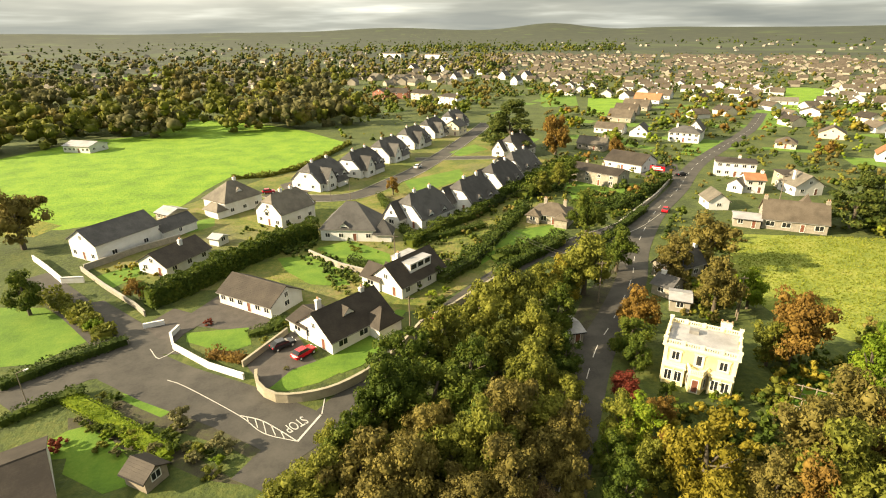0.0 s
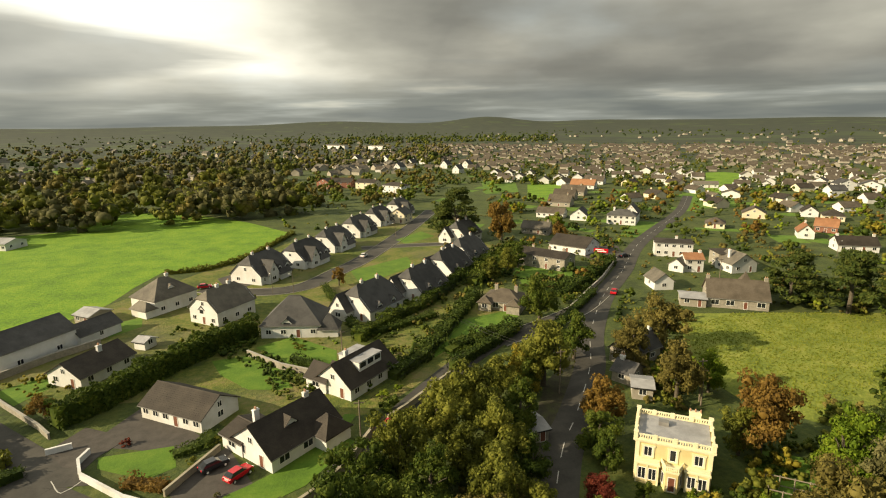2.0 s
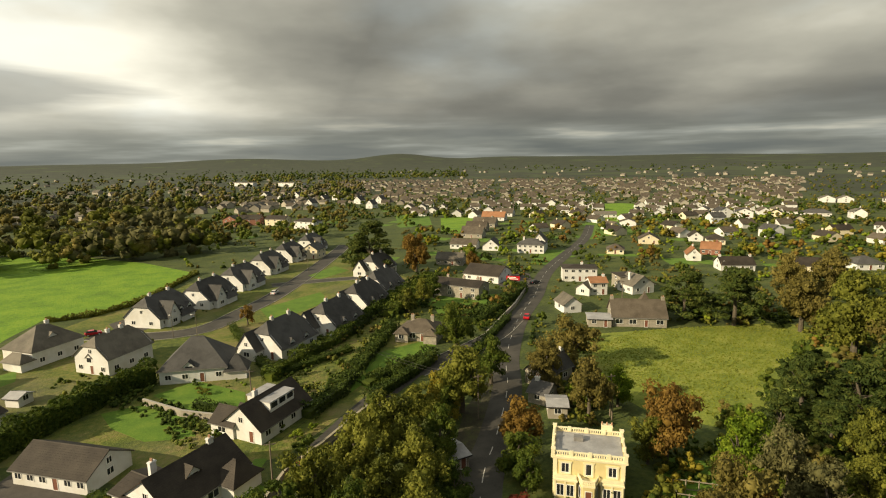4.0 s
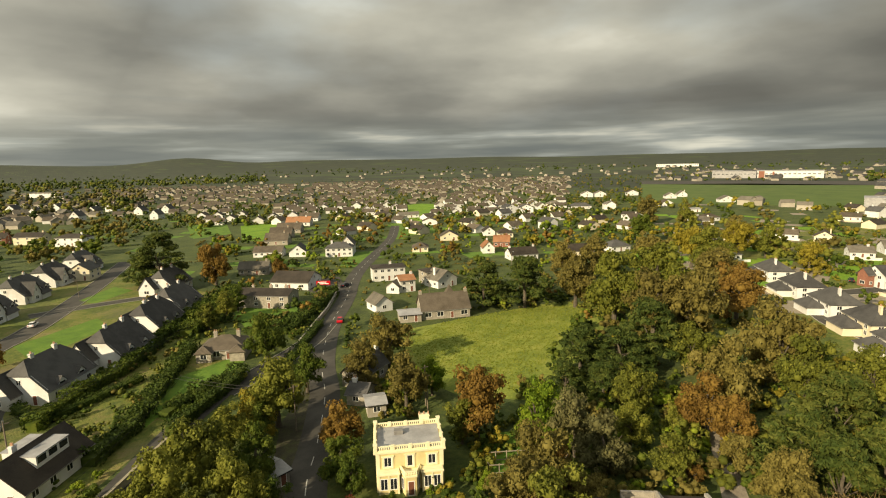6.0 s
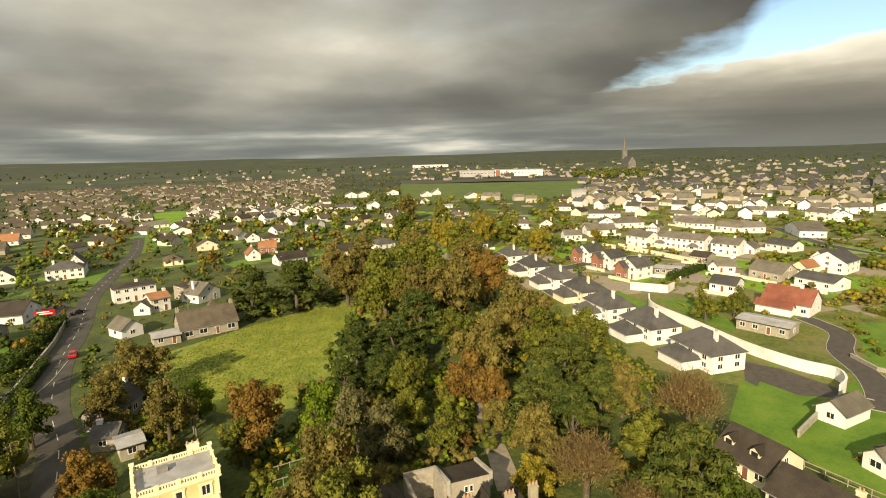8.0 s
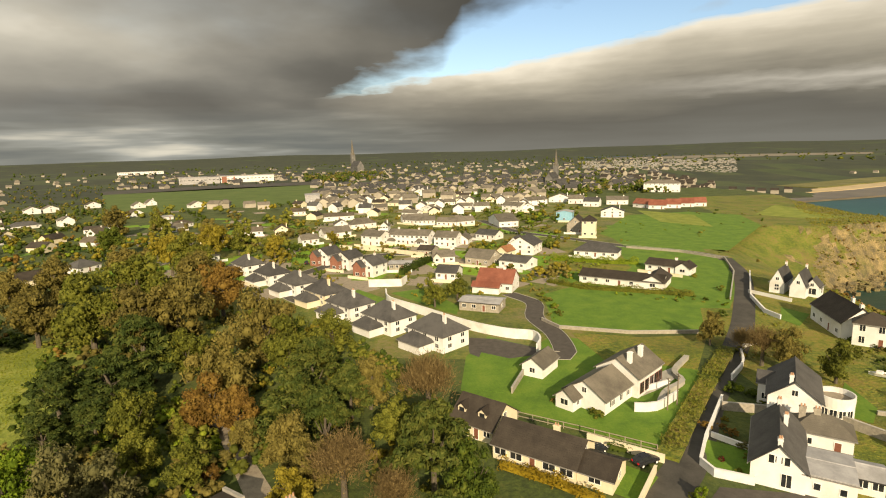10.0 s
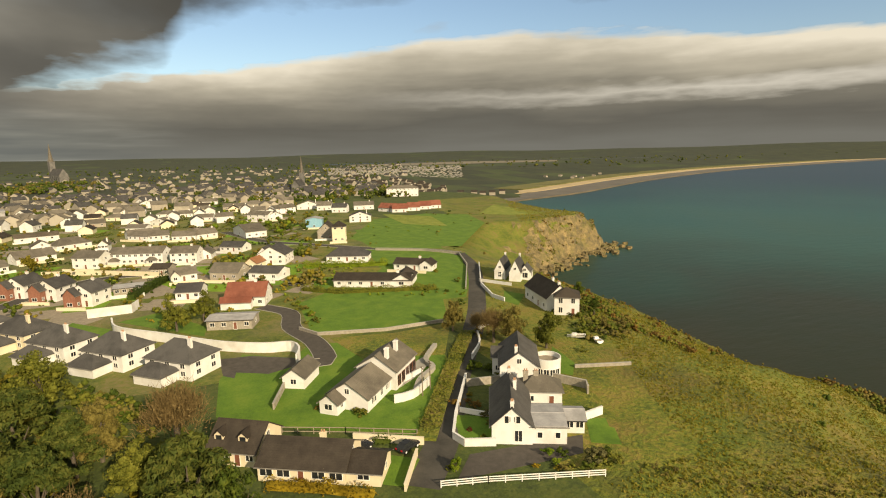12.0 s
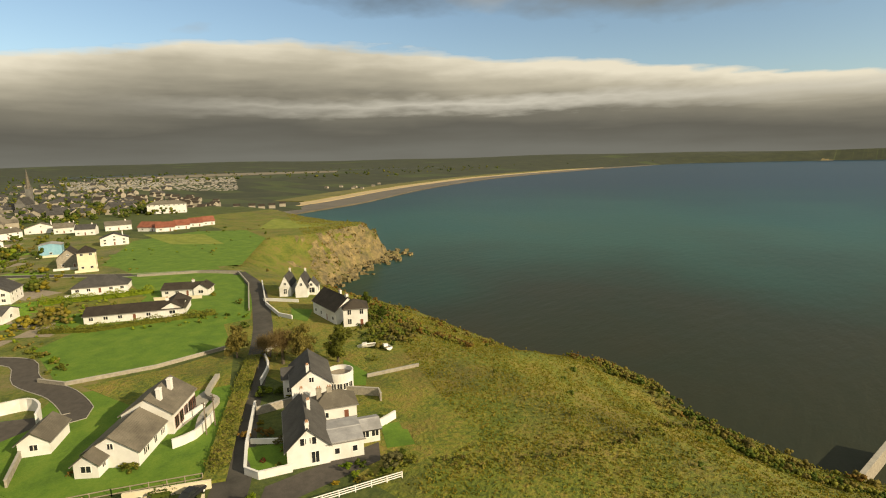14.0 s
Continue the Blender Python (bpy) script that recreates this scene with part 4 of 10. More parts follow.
def wires(points, label="thin overhead wires between poles"):
    """Sagging wires from pole to pole."""
    t = thing("overhead_wires", label, "wires", pose(0, 0, 0))
    for (x0, y0, z0), (x1, y1, z1) in zip(points, points[1:]):
        for o in (-0.6, 0.6):
            d = Vector((x1 - x0, y1 - y0, 0)).normalized()
            bm = bmesh.new()
            prev = None
            for i in range(13):
                u = i / 12
                p = Vector((x0 + (x1 - x0) * u - d.y * o, y0 + (y1 - y0) * u + d.x * o, z0 + (z1 - z0) * u - 4 * 0.9 * u * (1 - u)))
                ring = [bm.verts.new(p + Vector((0, 0, 0.025))), bm.verts.new(p + Vector((-d.y, d.x, -0.6)) * 0.025), bm.verts.new(p + Vector((d.y, -d.x, -0.6)) * 0.025)]
                if prev:
                    for k in range(3):
                        bm.faces.new((prev[k], prev[(k + 1) % 3], ring[(k + 1) % 3], ring[k]))
                prev = ring
            part("wire", bm, TYRE, t)
    return t


def roadside_sign(x, y, turn, w=5.0, h=1.5, z=2.2):
    t = thing("sign", "red roadside sign with white lettering bars", "sign", pose(x, y, 0, 0, 0, turn))
    for s in (-1, 1):
        bm = bmesh.new()
        cyl(bm, s * w * 0.4, 0, -0.3, z + h, 0.08, 0.08, 8)
        part("post", bm, POLE, t)
    bm = bmesh.new()
    box(bm, -w / 2, -0.12, z, w / 2, 0.0, z + h)
    part("panel", bm, CAR_RED, t)
    for k in range(2):
        bm = bmesh.new()
        box(bm, -w * 0.38, -0.15, z + h * (0.2 + 0.38 * k), w * (0.38 - 0.15 * k), -0.12, z + h * (0.4 + 0.38 * k))
        part("lettering_bar", bm, FRAME_WHITE, t)
    return t


def lamp_post(x, y, turn=0.0, h=6.0):
    t = thing("street_lamp", "grey metal street lamp post by the road", "street lamp", pose(x, y, 0, 0, 0, turn), "street lamps")
    bm = bmesh.new()
    cyl(bm, 0, 0, -0.3, h, 0.09, 0.05, 8)
    part("post", bm, POLE, t)
    bm = bmesh.new()
    box(bm, 0, -0.04, h - 0.08, 1.0, 0.04, h)
    part("arm", bm, POLE, t)
    bm = bmesh.new()
    box(bm, 0.8, -0.12, h - 0.14, 1.4, 0.12, h - 0.02)
    part("lantern", bm, FRAME_WHITE, t)
    return t


def road_line(pts, width, z):
    bm = bmesh.new()
    ribbon(bm, smooth_line(pts, 1.0), -width / 2, width / 2, z - 0.03, z)
    return tagged(part("road_marking", bm, LINE), "worn white painted line on the road", "road marking", "road markings")


def road_word(text, x, y, turn, length):
    c = bpy.data.curves.new("road_word", "FONT")
    c.body, c.extrude, c.size = text, 0.006, 1.0
    ob = new("road_word", c)
    c.materials.append(LINE)
    c.align_y = "CENTER"
    ob.matrix_basis = pose(x, y, 0.082, 0, 0, turn) @ Matrix.Diagonal((length / 2.5, 2.6, 1, 1))
    return tagged(ob, "white painted STOP lettering on the road", "road marking", "road markings")


def round_terrace(x, y, turn):
    """The round sun room with a walled roof terrace at a house's side."""
    t = thing("terrace_room", "round white sun room with walled roof terrace", "house", pose(x, y, 0, 0, 0, turn))
    bm = bmesh.new()
    cyl(bm, 0, 0, -0.3, 3.4, 2.7, 2.7, 28)
    part("wall", bm, WHITE, t)
    bm = bmesh.new()
    cyl(bm, 0, 0, 3.4, 3.5, 2.5, 2.5, 28)
    part("terrace_floor", bm, GRAVEL, t)
    bm = bmesh.new()
    ring = [np.array((2.65 * math.cos(2 * math.pi * i / 28), 2.65 * math.sin(2 * math.pi * i / 28))) for i in range(29)]
    ribbon(bm, ring, -0.11, 0.11, 3.3, 4.4)
    part("parapet", bm, WHITE, t)
    for a in range(-150, -20, 26):
        w = window(t, 0, 0, 1.8, 1.15, 1.4, "f")
        w.matrix_basis = pose(2.7 * math.cos(radians(a)), 2.7 * math.sin(radians(a)), 1.8, 0, 0, a + 90)
    return t


# ---- land and sea ----
SEA = SEA_LEVEL
SHORE = [(-420, -230), (-160, -165), (-60, -140), (5, -129), (31, -136), (44, -149), (65, -159), (93, -149), (126, -156), (154, -163), (205, -166), (240, -172), (254, -184), (264, -206), (282, -228), (286, -258), (304, -280),
         (340, -272), (400, -282), (480, -308), (580, -342), (636, -372), (662, -436), (684, -504), (716, -592), (778, -712), (866, -882), (944, -1060), (1026, -1281), (1110, -1570), (1170, -1950), (1225, -2500), (1240, -3100), (1180, -3900), (491, -4480), (-900, -4650), (-4950, -4700)]


def shore_distance(x, y):
    """Metres inland from the waterline (negative at sea), and the x of the nearest shore."""
    P = np.array(SHORE, float)
    best, bx = np.full(x.shape, 1e9), np.zeros(x.shape)
    for a, b in zip(P, P[1:]):
        d = b - a
        t = np.clip(((x - a[0]) * d[0] + (y - a[1]) * d[1]) / (d @ d), 0, 1)
        q = np.hypot(x - a[0] - t * d[0], y - a[1] - t * d[1])
        bx = np.where(q < best, a[0] + t * d[0] + 0 * x, bx)
        best = np.minimum(q, best)
    ring = np.concatenate([P, [(-4950, -230)]])
    inside = np.zeros(x.shape, bool)
    for a, b in zip(ring, np.roll(ring, -1, 0)):
        cross = ((a[1] > y) != (b[1] > y)) & (x < (b[0] - a[0]) * (y - a[1]) / (b[1] - a[1] + 1e-9) + a[0])
        inside ^= cross
    return np.where(inside, -best, best), bx


def land_height(x, y):
    x, y = np.asarray(x, float), np.asarray(y, float)
    s, bx = shore_distance(x, y)
    k = np.clip((bx - 250) / 26, 0, 1) * np.clip((620 - bx) / 150, 0, 1)
    width = 62 * (1 - k) + 16 * k
    far = np.clip((bx - 560) / 150, 0, 1) * (y < -250)
    width = width * (1 - far) + 520 * far
    u = np.clip(s / width, 0, 1)
    steep = np.clip(s / 7, 0, 1) * 0.28 + 0.72 * (u * u * (3 - 2 * u))
    steep = steep * (1 - k) + (u ** 0.8) * k
    steep = steep * (1 - far) + (0.06 * np.clip(s / 60, 0, 1) + 0.94 * u ** 2) * far
    wob = np.sin(x * 0.21 + 1.3 * np.sin(y * 0.11)) * np.sin(y * 0.23 + np.sin(x * 0.13)) + 0.5 * np.sin(x * 0.6 + y * 0.47)
    crag = 2.6 * np.abs(np.sin(x * 0.33 + 2.1 * np.sin(y * 0.19))) * np.abs(np.sin(y * 0.29 + 1.7 * np.sin(x * 0.23))) + 1.5 * np.sin(s * 0.9 + 1.2 * np.sin(x * 0.4)) - 1.4
    z = np.where(s > 0, SEA + (-SEA) * steep + (wob * (0.5 + 1.6 * k) + k * crag) * np.clip(u * (1 - u) * 4, 0, 1) * (1 - far), SEA - 5 + np.maximum(s, -20) * 0.2)
    r, yaw = np.hypot(x, y), np.degrees(np.arctan2(-x, y))
    hill = np.clip((r - 2600) / 1900, 0, 1)
    rise = 50 + 5 * np.sin(yaw * 0.16 + 1.0) + 3 * np.sin(yaw * 0.41) + 48 * np.exp(-((yaw + 12) / 4.0) ** 2) + 14 * np.exp(-((yaw + 22) / 4) ** 2) + 16 * np.exp(-((yaw - 4) / 6) ** 2)
    return np.where(s > 0, z + hill * hill * rise * np.clip(s / 120, 0, 1), z)


def axis_steps(lo, hi, fine0, fine1, fine, coarse):
    a = [fine0]
    while a[-1] < fine1:
        a.append(a[-1] + fine)
    st = fine
    while a[-1] < hi:
        st = min(coarse, st * 1.25)
        a.append(a[-1] + st)
    b, st = [fine0], fine
    while b[-1] > lo:
        st = min(coarse, st * 1.25)
        b.append(b[-1] - st)
    return np.array(b[:0:-1] + a)


def make_land():
    xs, ys = axis_steps(-4900, 4900, -60, 420, 2.4, 130), axis_steps(-4950, 4900, -330, -40, 2.4, 130)
    X, Y = np.meshgrid(xs, ys)
    S, BX = shore_distance(X, Y)
    Z = land_height(X, Y)
    nx, ny = len(xs), len(ys)
    me = bpy.data.meshes.new("ground")
    me.from_pydata(np.stack([X, Y, Z], -1).reshape(-1, 3).tolist(), [], [(j * nx + i, j * nx + i + 1, (j + 1) * nx + i + 1, (j + 1) * nx + i) for j in range(ny - 1) for i in range(nx - 1)])
    for m in (GROUND, ROUGH_GRASS, ROCK, SAND, FAR_GREEN, FAR_DARK_SHADED, HEADLAND):
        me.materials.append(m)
    rng = np.random.default_rng(3)
    idx = np.zeros((ny - 1, nx - 1), int)
    s, bx, z = S[:-1, :-1], BX[:-1, :-1], Z[:-1, :-1]
    gx, gy = np.diff(Z, axis=1)[:-1] / np.diff(xs)[None, :], np.diff(Z, axis=0)[:, :-1] / np.diff(ys)[:, None]
    slope = np.hypot(gx, gy)
    rad = np.hypot(X[:-1, :-1], Y[:-1, :-1])
    near = (s < 95) & (rad < 900) & (X[:-1, :-1] < 470)
    idx[near] = 1
    idx[near & (X[:-1, :-1] > 195)] = 6
    blotch = np.sin(X[:-1, :-1] * 0.19 + 1.7 * np.sin(Y[:-1, :-1] * 0.13)) + np.sin(Y[:-1, :-1] * 0.31 + X[:-1, :-1] * 0.11)
    idx[(slope > 0.75 + 0.18 * blotch) & (s < 40) & (bx > 271 + 5 * blotch) & (bx < 600)] = 2
    idx[(z < SEA + 3 + 11 * np.clip((bx - 248) / 18, 0, 1) + 4 * blotch) & (s > 0) & (bx > 244) & (bx < 560)] = 2
    idx[(z < SEA + 3.0) & (bx < 600)] = 2
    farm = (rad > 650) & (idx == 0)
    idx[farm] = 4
    # random darker fields; beyond 2300 m nearly all, as painted cloud shade on the hills
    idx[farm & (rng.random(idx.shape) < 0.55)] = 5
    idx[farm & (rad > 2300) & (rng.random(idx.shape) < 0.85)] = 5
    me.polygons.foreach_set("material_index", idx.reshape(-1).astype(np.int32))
    me.polygons.foreach_set("use_smooth", np.ones(idx.size, bool))
    tagged(new("ground", me), "green land sloping to rocky cliffs by the sea", "ground", kind="structure")
    me = bpy.data.meshes.new("water")
    me.from_pydata([(-4950, -4950, SEA), (4950, -4950, SEA), (4950, 600, SEA), (-4950, 600, SEA)], [], [(0, 1, 2, 3)])
    me.materials.append(WATER)
    tagged(new("water", me), "dark teal sea with gentle swell", "water", kind="structure")


make_land()

# the long beach beyond the headland: wet sand by the water, dry sand above
for o0, o1, lift, mat, label in ((-16, 58, 2.0, WET_SAND, "dark wet sand along the waterline of the bay"), (58, 96, 2.7, SAND, "long pale sandy beach along the bay")):
    bm = bmesh.new()
    ribbon(bm, smooth_line(SHORE[19:36], 25.0), o0, o1, SEA - 2, SEA + lift)
    tagged(part("beach", bm, mat), label, "beach", kind="structure")
bm = bmesh.new()
ribbon(bm, smooth_line(SHORE[24:36], 25.0), 96, 160, SEA - 2, SEA + 4.2)
tagged(part("dunes", bm, DUNE), "yellow green marram dunes behind the beach", "dunes", kind="structure")

# ---- roads and drives ----
road([(-61.3, 63.0), (-56.8, 69.5), (-51.0, 73.0), (-39.4, 66.8), (-27.6, 61.2), (-16.4, 54.7)], 9, dashes=False, kerb=False, label="grey asphalt road at the junction")
road([(-21.6, 47.0), (-19.1, 52.3), (-15.7, 56.2), (-10.7, 64.4), (-0.9, 81.5), (13.4, 101.8), (25.5, 115.3)], 5.2, z=0.045, kerb=False, label="grey asphalt lane under the trees")
road([(-47.4, 72.9), (-64.3, 88.1), (-85.7, 106.2)], 6, z=0.04, kerb=False, label="worn asphalt side lane")
road([(13.6, 45.0), (24.9, 71.3), (31.7, 82.7), (41.1, 99.8), (48.5, 117.3), (62.6, 142.3), (79.0, 165.2), (104.9, 204.1), (161.6, 271.2), (200.4, 326.8)], 6, z=0.05, dashes=True, kerb=False, label="grey asphalt main road with dashed white line")
road([(25.3, 114.3), (38.0, 122.1), (51.2, 131.7), (61.5, 143.1)], 6, z=0.035, label="asphalt lane joining the main road")
road([(-53.0, 167.5), (-38.6, 161.7), (-24.2, 163.7), (-13.5, 181.1), (-4.2, 199.2), (13.4, 247.2), (31.4, 303.9)], 7, label="grey estate road with pale kerbs")
road([(-6.6, 213.7), (11.5, 215.4), (27.6, 215.5)], 5.5, z=0.025, label="short estate side road")
road([(61.7, -21.6), (72.6, -30.6), (90.9, -42.3), (116.1, -60.4), (139.6, -75.1), (183.0, -98.2), (214.5, -108.2)], 5.5, kerb=False, label="narrow coast road")
road([(214.5, -108.2), (231.2, -97.8), (249.3, -77.0), (277.0, -55.0), (304.2, -34.2), (356.8, -18.1)], 5.5, z=0.035, label="asphalt road round the green gardens")
road([(114.8, -16.1), (113.9, -21.2), (127.5, -22.1), (142.5, -19.2), (156.7, -21.1), (168.2, -14.7)], 5, z=0.03, kerb=True, label="winding tarmac drive", mat=DRIVE)
road([(236.1, 1.7), (241.3, 38.5), (207.3, 61.4), (189.6, 65.1), (167.7, 53.3), (156.6, 37.2), (143.4, 21.3)], 6, label="estate road in front of the terrace")
sheet("turning_area", [(127.4, 0.1), (126.1, -6.8), (119.7, -15.6), (115.0, -15.5), (111.9, -4.1), (116.7, -0.0)], DRIVE, 0.0207, "dark tarmac turning area", "drive")
sheet("driveway", [(-45.4, 87.3), (-41.8, 97.6), (-29.4, 85.0), (-32.1, 80.9), (-44.1, 84.2)], DRIVE, 0.0214, "brown tarmac drive by the bungalow", "drive")
sheet("driveway", [(-30.3, 72.3), (-24.5, 81.5), (-18.7, 71.8), (-24.7, 64.9)], DRIVE, 0.0221, "tarmac forecourt with parked cars", "drive")
sheet("driveway", [(65.7, -31.6), (62.1, -50.5), (57.8, -47.0), (60.7, -26.7)], DRIVE, 0.0228, "tarmac yard behind the white house", "drive")
sheet("forecourt", [(72.3, 205.6), (93.6, 199.7), (85.0, 175.7), (74.8, 179.5)], DRIVE, 0.0235, "tarmac forecourt", "drive")

# ---- lawns and fields ----
sheet("gardens", [(118, 40), (140, 75), (230, 130), (330, 150), (470, 60), (500, -60), (430, -110), (330, -135), (232, -112), (195, -95), (165, -70), (128, -45), (112, -10)], GARDENS, 0.0080, "sunny gardens and plots between the town houses", "garden")
sheet("gardens", [(-78, 112), (-60, 98), (-40, 98), (-22, 84), (-2, 88), (14, 106), (32, 135), (48, 200), (18, 290), (0, 290), (-45, 215), (-78, 150)], GARDENS, 0.0090, "green gardens round the estate houses", "garden")
sheet("field", [(-98.2, 135.9), (-87.3, 142.5), (-79.1, 145.7), (-75.1, 156.7), (-74.7, 173.7), (-72.5, 189.9), (-60.2, 193.5), (-51.9, 203.9), (-45.7, 221.2), (-39.0, 250.6), (-66.1, 284.7), (-100.3, 313.9), (-140.8, 331.1), (-147.0, 274.7), (-167.4, 265.6), (-172.3, 250.3), (-194.7, 184.6), (-131.6, 114.2), (-123.6, 136.0)], PASTURE, 0.0242, "bright green pasture field", "field")
sheet("field", [(-127.1, 152.9), (-100.5, 139.3), (-102.3, 130.8), (-111.2, 131.2)], ROUGH_GRASS, 0.0249, "rough grass at the field edge", "field")
sheet("lawn", [(-82.6, 92.1), (-73.9, 91.7), (-58.1, 80.0), (-63.2, 72.7), (-68.0, 72.1)], LAWN, 0.0256, "bright mown green lawn", "lawn")
sheet("lawn", [(-42.9, 81.3), (-32.7, 82.8), (-30.5, 77.2), (-33.9, 74.8), (-41.8, 78.5)], LAWN, 0.0263, "bright mown green lawn", "lawn")
sheet("lawn", [(-24.2, 65.1), (-21.7, 64.4), (-17.2, 66.3), (-12.2, 70.8), (-9.3, 76.7), (-5.1, 87.8), (-7.0, 88.4), (-11.5, 78.9), (-16.1, 74.0), (-19.1, 71.6), (-22.0, 69.7)], LAWN, 0.0270, "bright mown green lawn", "lawn")
sheet("lawn", [(-45.2, 64.7), (-41.1, 64.4), (-36.1, 60.5), (-37.2, 59.3), (-41.2, 61.4)], LAWN, 0.0272, "small mown lawn at the junction", "lawn")
sheet("lawn", [(-48.2, 57.1), (-46.3, 57.9), (-42.1, 55.4), (-38.4, 52.8), (-47.0, 51.9), (-49.8, 54.7)], LAWN, 0.0274, "shaded lawn among shrubs", "lawn")
sheet("lawn", [(-47.3, 56.8), (-41.3, 55.0), (-33.7, 48.3), (-37.8, 46.4), (-44.2, 49.5)], LAWN, 0.0277, "bright mown green lawn", "lawn")
sheet("lawn", [(-46.3, 64.4), (-38.9, 62.2), (-36.2, 59.7), (-41.8, 61.7)], LAWN, 0.0284, "bright mown green lawn", "lawn")
sheet("lawn", [(-28.0, 119.6), (-20.6, 124.8), (-10.1, 115.2), (-9.6, 107.2), (-19.7, 109.2)], LAWN, 0.0291, "bright mown green lawn", "lawn")
sheet("lawn", [(-31.1, 109.7), (-20.5, 106.2), (-17.1, 99.1), (-26.7, 100.8)], LAWN, 0.0298, "bright mown green lawn", "lawn")
sheet("lawn", [(-72.2, 105.6), (-66.2, 112.8), (-62.0, 108.0), (-65.5, 99.8)], LAWN, 0.0305, "bright mown green lawn", "lawn")
sheet("lawn", [(-67.3, 139.9), (-61.3, 144.4), (-58.7, 137.2), (-63.6, 130.9)], LAWN, 0.0312, "bright mown green lawn", "lawn")
sheet("lawn", [(-9.7, 180.5), (10.3, 196.6), (12.4, 183.9), (-5.6, 163.4)], LAWN, 0.0319, "estate green between the roads", "lawn")
sheet("lawn", [(7.4, 227.1), (19.6, 243.3), (24.8, 232.0), (11.6, 218.5)], LAWN, 0.0326, "bright mown green lawn", "lawn")
sheet("lawn", [(13.2, 121.5), (33.6, 132.4), (31.9, 122.6), (20.9, 120.3), (15.6, 114.7), (10.2, 107.7)], LAWN, 0.0333, "bright mown green lawn", "lawn")
sheet("lawn", [(45.3, 177.0), (69.0, 166.5), (59.3, 148.7), (41.9, 150.3)], LAWN, 0.0340, "bright mown green lawn", "lawn")
sheet("lawn", [(116.1, 239.2), (126.6, 235.5), (110.6, 212.0), (101.4, 215.6)], LAWN, 0.0347, "bright mown green lawn", "lawn")
sheet("field", [(75.1, 124.5), (98.1, 121.4), (130.9, 115.8), (137.5, 100.2), (99.2, 80.5), (69.8, 73.1), (61.6, 82.5), (60.1, 97.2)], MEADOW, 0.0354, "rough grassy field with tussocks", "field")
sheet("lawn", [(206.7, 344.7), (237.7, 337.4), (198.9, 277.3), (171.4, 277.4)], LAWN, 0.0361, "bright mown green lawn", "lawn")
sheet("lawn", [(88.6, 448.9), (116.6, 444.7), (99.8, 370.1), (76.6, 375.6)], LAWN, 0.0368, "bright mown green lawn", "lawn")
sheet("lawn", [(165.9, -25.5), (174.8, -36.9), (156.2, -70.7), (129.4, -59.7), (128.1, -42.3), (135.6, -23.0)], LAWN, 0.0375, "large mown green lawn", "lawn")
sheet("lawn", [(348.0, -196.0), (400.0, -240.4), (320.3, -236.3), (322.9, -212.5)], MEADOW, 0.0400, "green field on the headland", "field")
bm = bmesh.new()
ribbon(bm, smooth_line([(72.5, -27.2), (86.0, -36.6), (101.5, -47.8), (116.0, -58.8)], 2.0), -1.7, 1.7, -0.2, 0.42)
tagged(part("bank", bm, ROUGH_GRASS), "rough brown grass bank beside the coast road", "bank", kind="structure")
sheet("bank", [(129.0, -26.1), (124.5, -42.4), (125.0, -58.4), (104.3, -46.4), (106.9, -41.1), (110.0, -29.3)], ROUGH_GRASS, 0.0389, "rough grass bank", "bank")
sheet("lawn", [(99.2, -8.7), (109.5, -17.6), (92.1, -35.0), (76.6, -26.7), (85.8, -11.8)], LAWN, 0.0396, "bright mown green lawn", "lawn")
sheet("lawn", [(98.4, 1.5), (117.3, -2.7), (110.3, -12.8), (95.8, -6.0)], LAWN, 0.0403, "bright mown green lawn", "lawn")
sheet("lawn", [(67.5, -15.6), (72.8, -18.9), (68.2, -24.3), (62.9, -19.8)], LAWN, 0.0410, "bright mown green lawn", "lawn")
sheet("lawn", [(172.8, 23.9), (177.8, 13.1), (155.1, 1.4), (146.8, 2.4)], LAWN, 0.0417, "bright mown green lawn", "lawn")
sheet("lawn", [(171.8, -68.9), (169.4, -87.0), (148.4, -76.0), (154.5, -62.6)], LAWN, 0.0424, "bright mown green lawn", "lawn")
sheet("lawn", [(237.6, -73.2), (208.5, -106.4), (183.8, -94.6), (185.7, -86.7), (224.1, -70.1)], LAWN, 0.0431, "bright mown green lawn", "lawn")
sheet("lawn", [(279.8, -80.6), (289.2, -123.0), (228.6, -107.4), (248.9, -78.3)], LAWN, 0.0438, "bright mown green lawn", "lawn")
sheet("lawn", [(178.9, 35.7), (166.2, 25.0), (157.4, 27.4), (172.3, 38.3)], LAWN, 0.0445, "bright mown green lawn", "lawn")
sheet("lawn", [(75.5, -33.8), (74.5, -40.0), (68.5, -37.0), (69.9, -32.9)], LAWN, 0.0452, "bright mown green lawn", "lawn")
sheet("lawn", [(96.8, -71.0), (86.3, -69.0), (81.3, -64.4), (85.2, -61.3)], LAWN, 0.0459, "bright mown green lawn", "lawn")
sheet("lawn", [(65.7, -54.3), (61.2, -56.5), (56.8, -53.8), (59.6, -50.1)], LAWN, 0.0466, "bright mown green lawn", "lawn")
sheet("lawn", [(145.8, -88.9), (138.9, -92.4), (129.7, -83.8), (135.3, -82.4)], LAWN, 0.0473, "bright mown green lawn", "lawn")
sheet("lawn", [(219.9, -35.4), (202.9, -66.7), (192.0, -59.6), (199.0, -38.2)], ROUGH_GRASS, 0.0480, "overgrown garden strip", "lawn")
sheet("lawn", [(54.4, 69.3), (62.8, 63.8), (59.9, 57.7), (52.9, 55.1), (47.3, 60.5)], LAWN, 0.0487, "shaded walled garden lawn", "lawn")
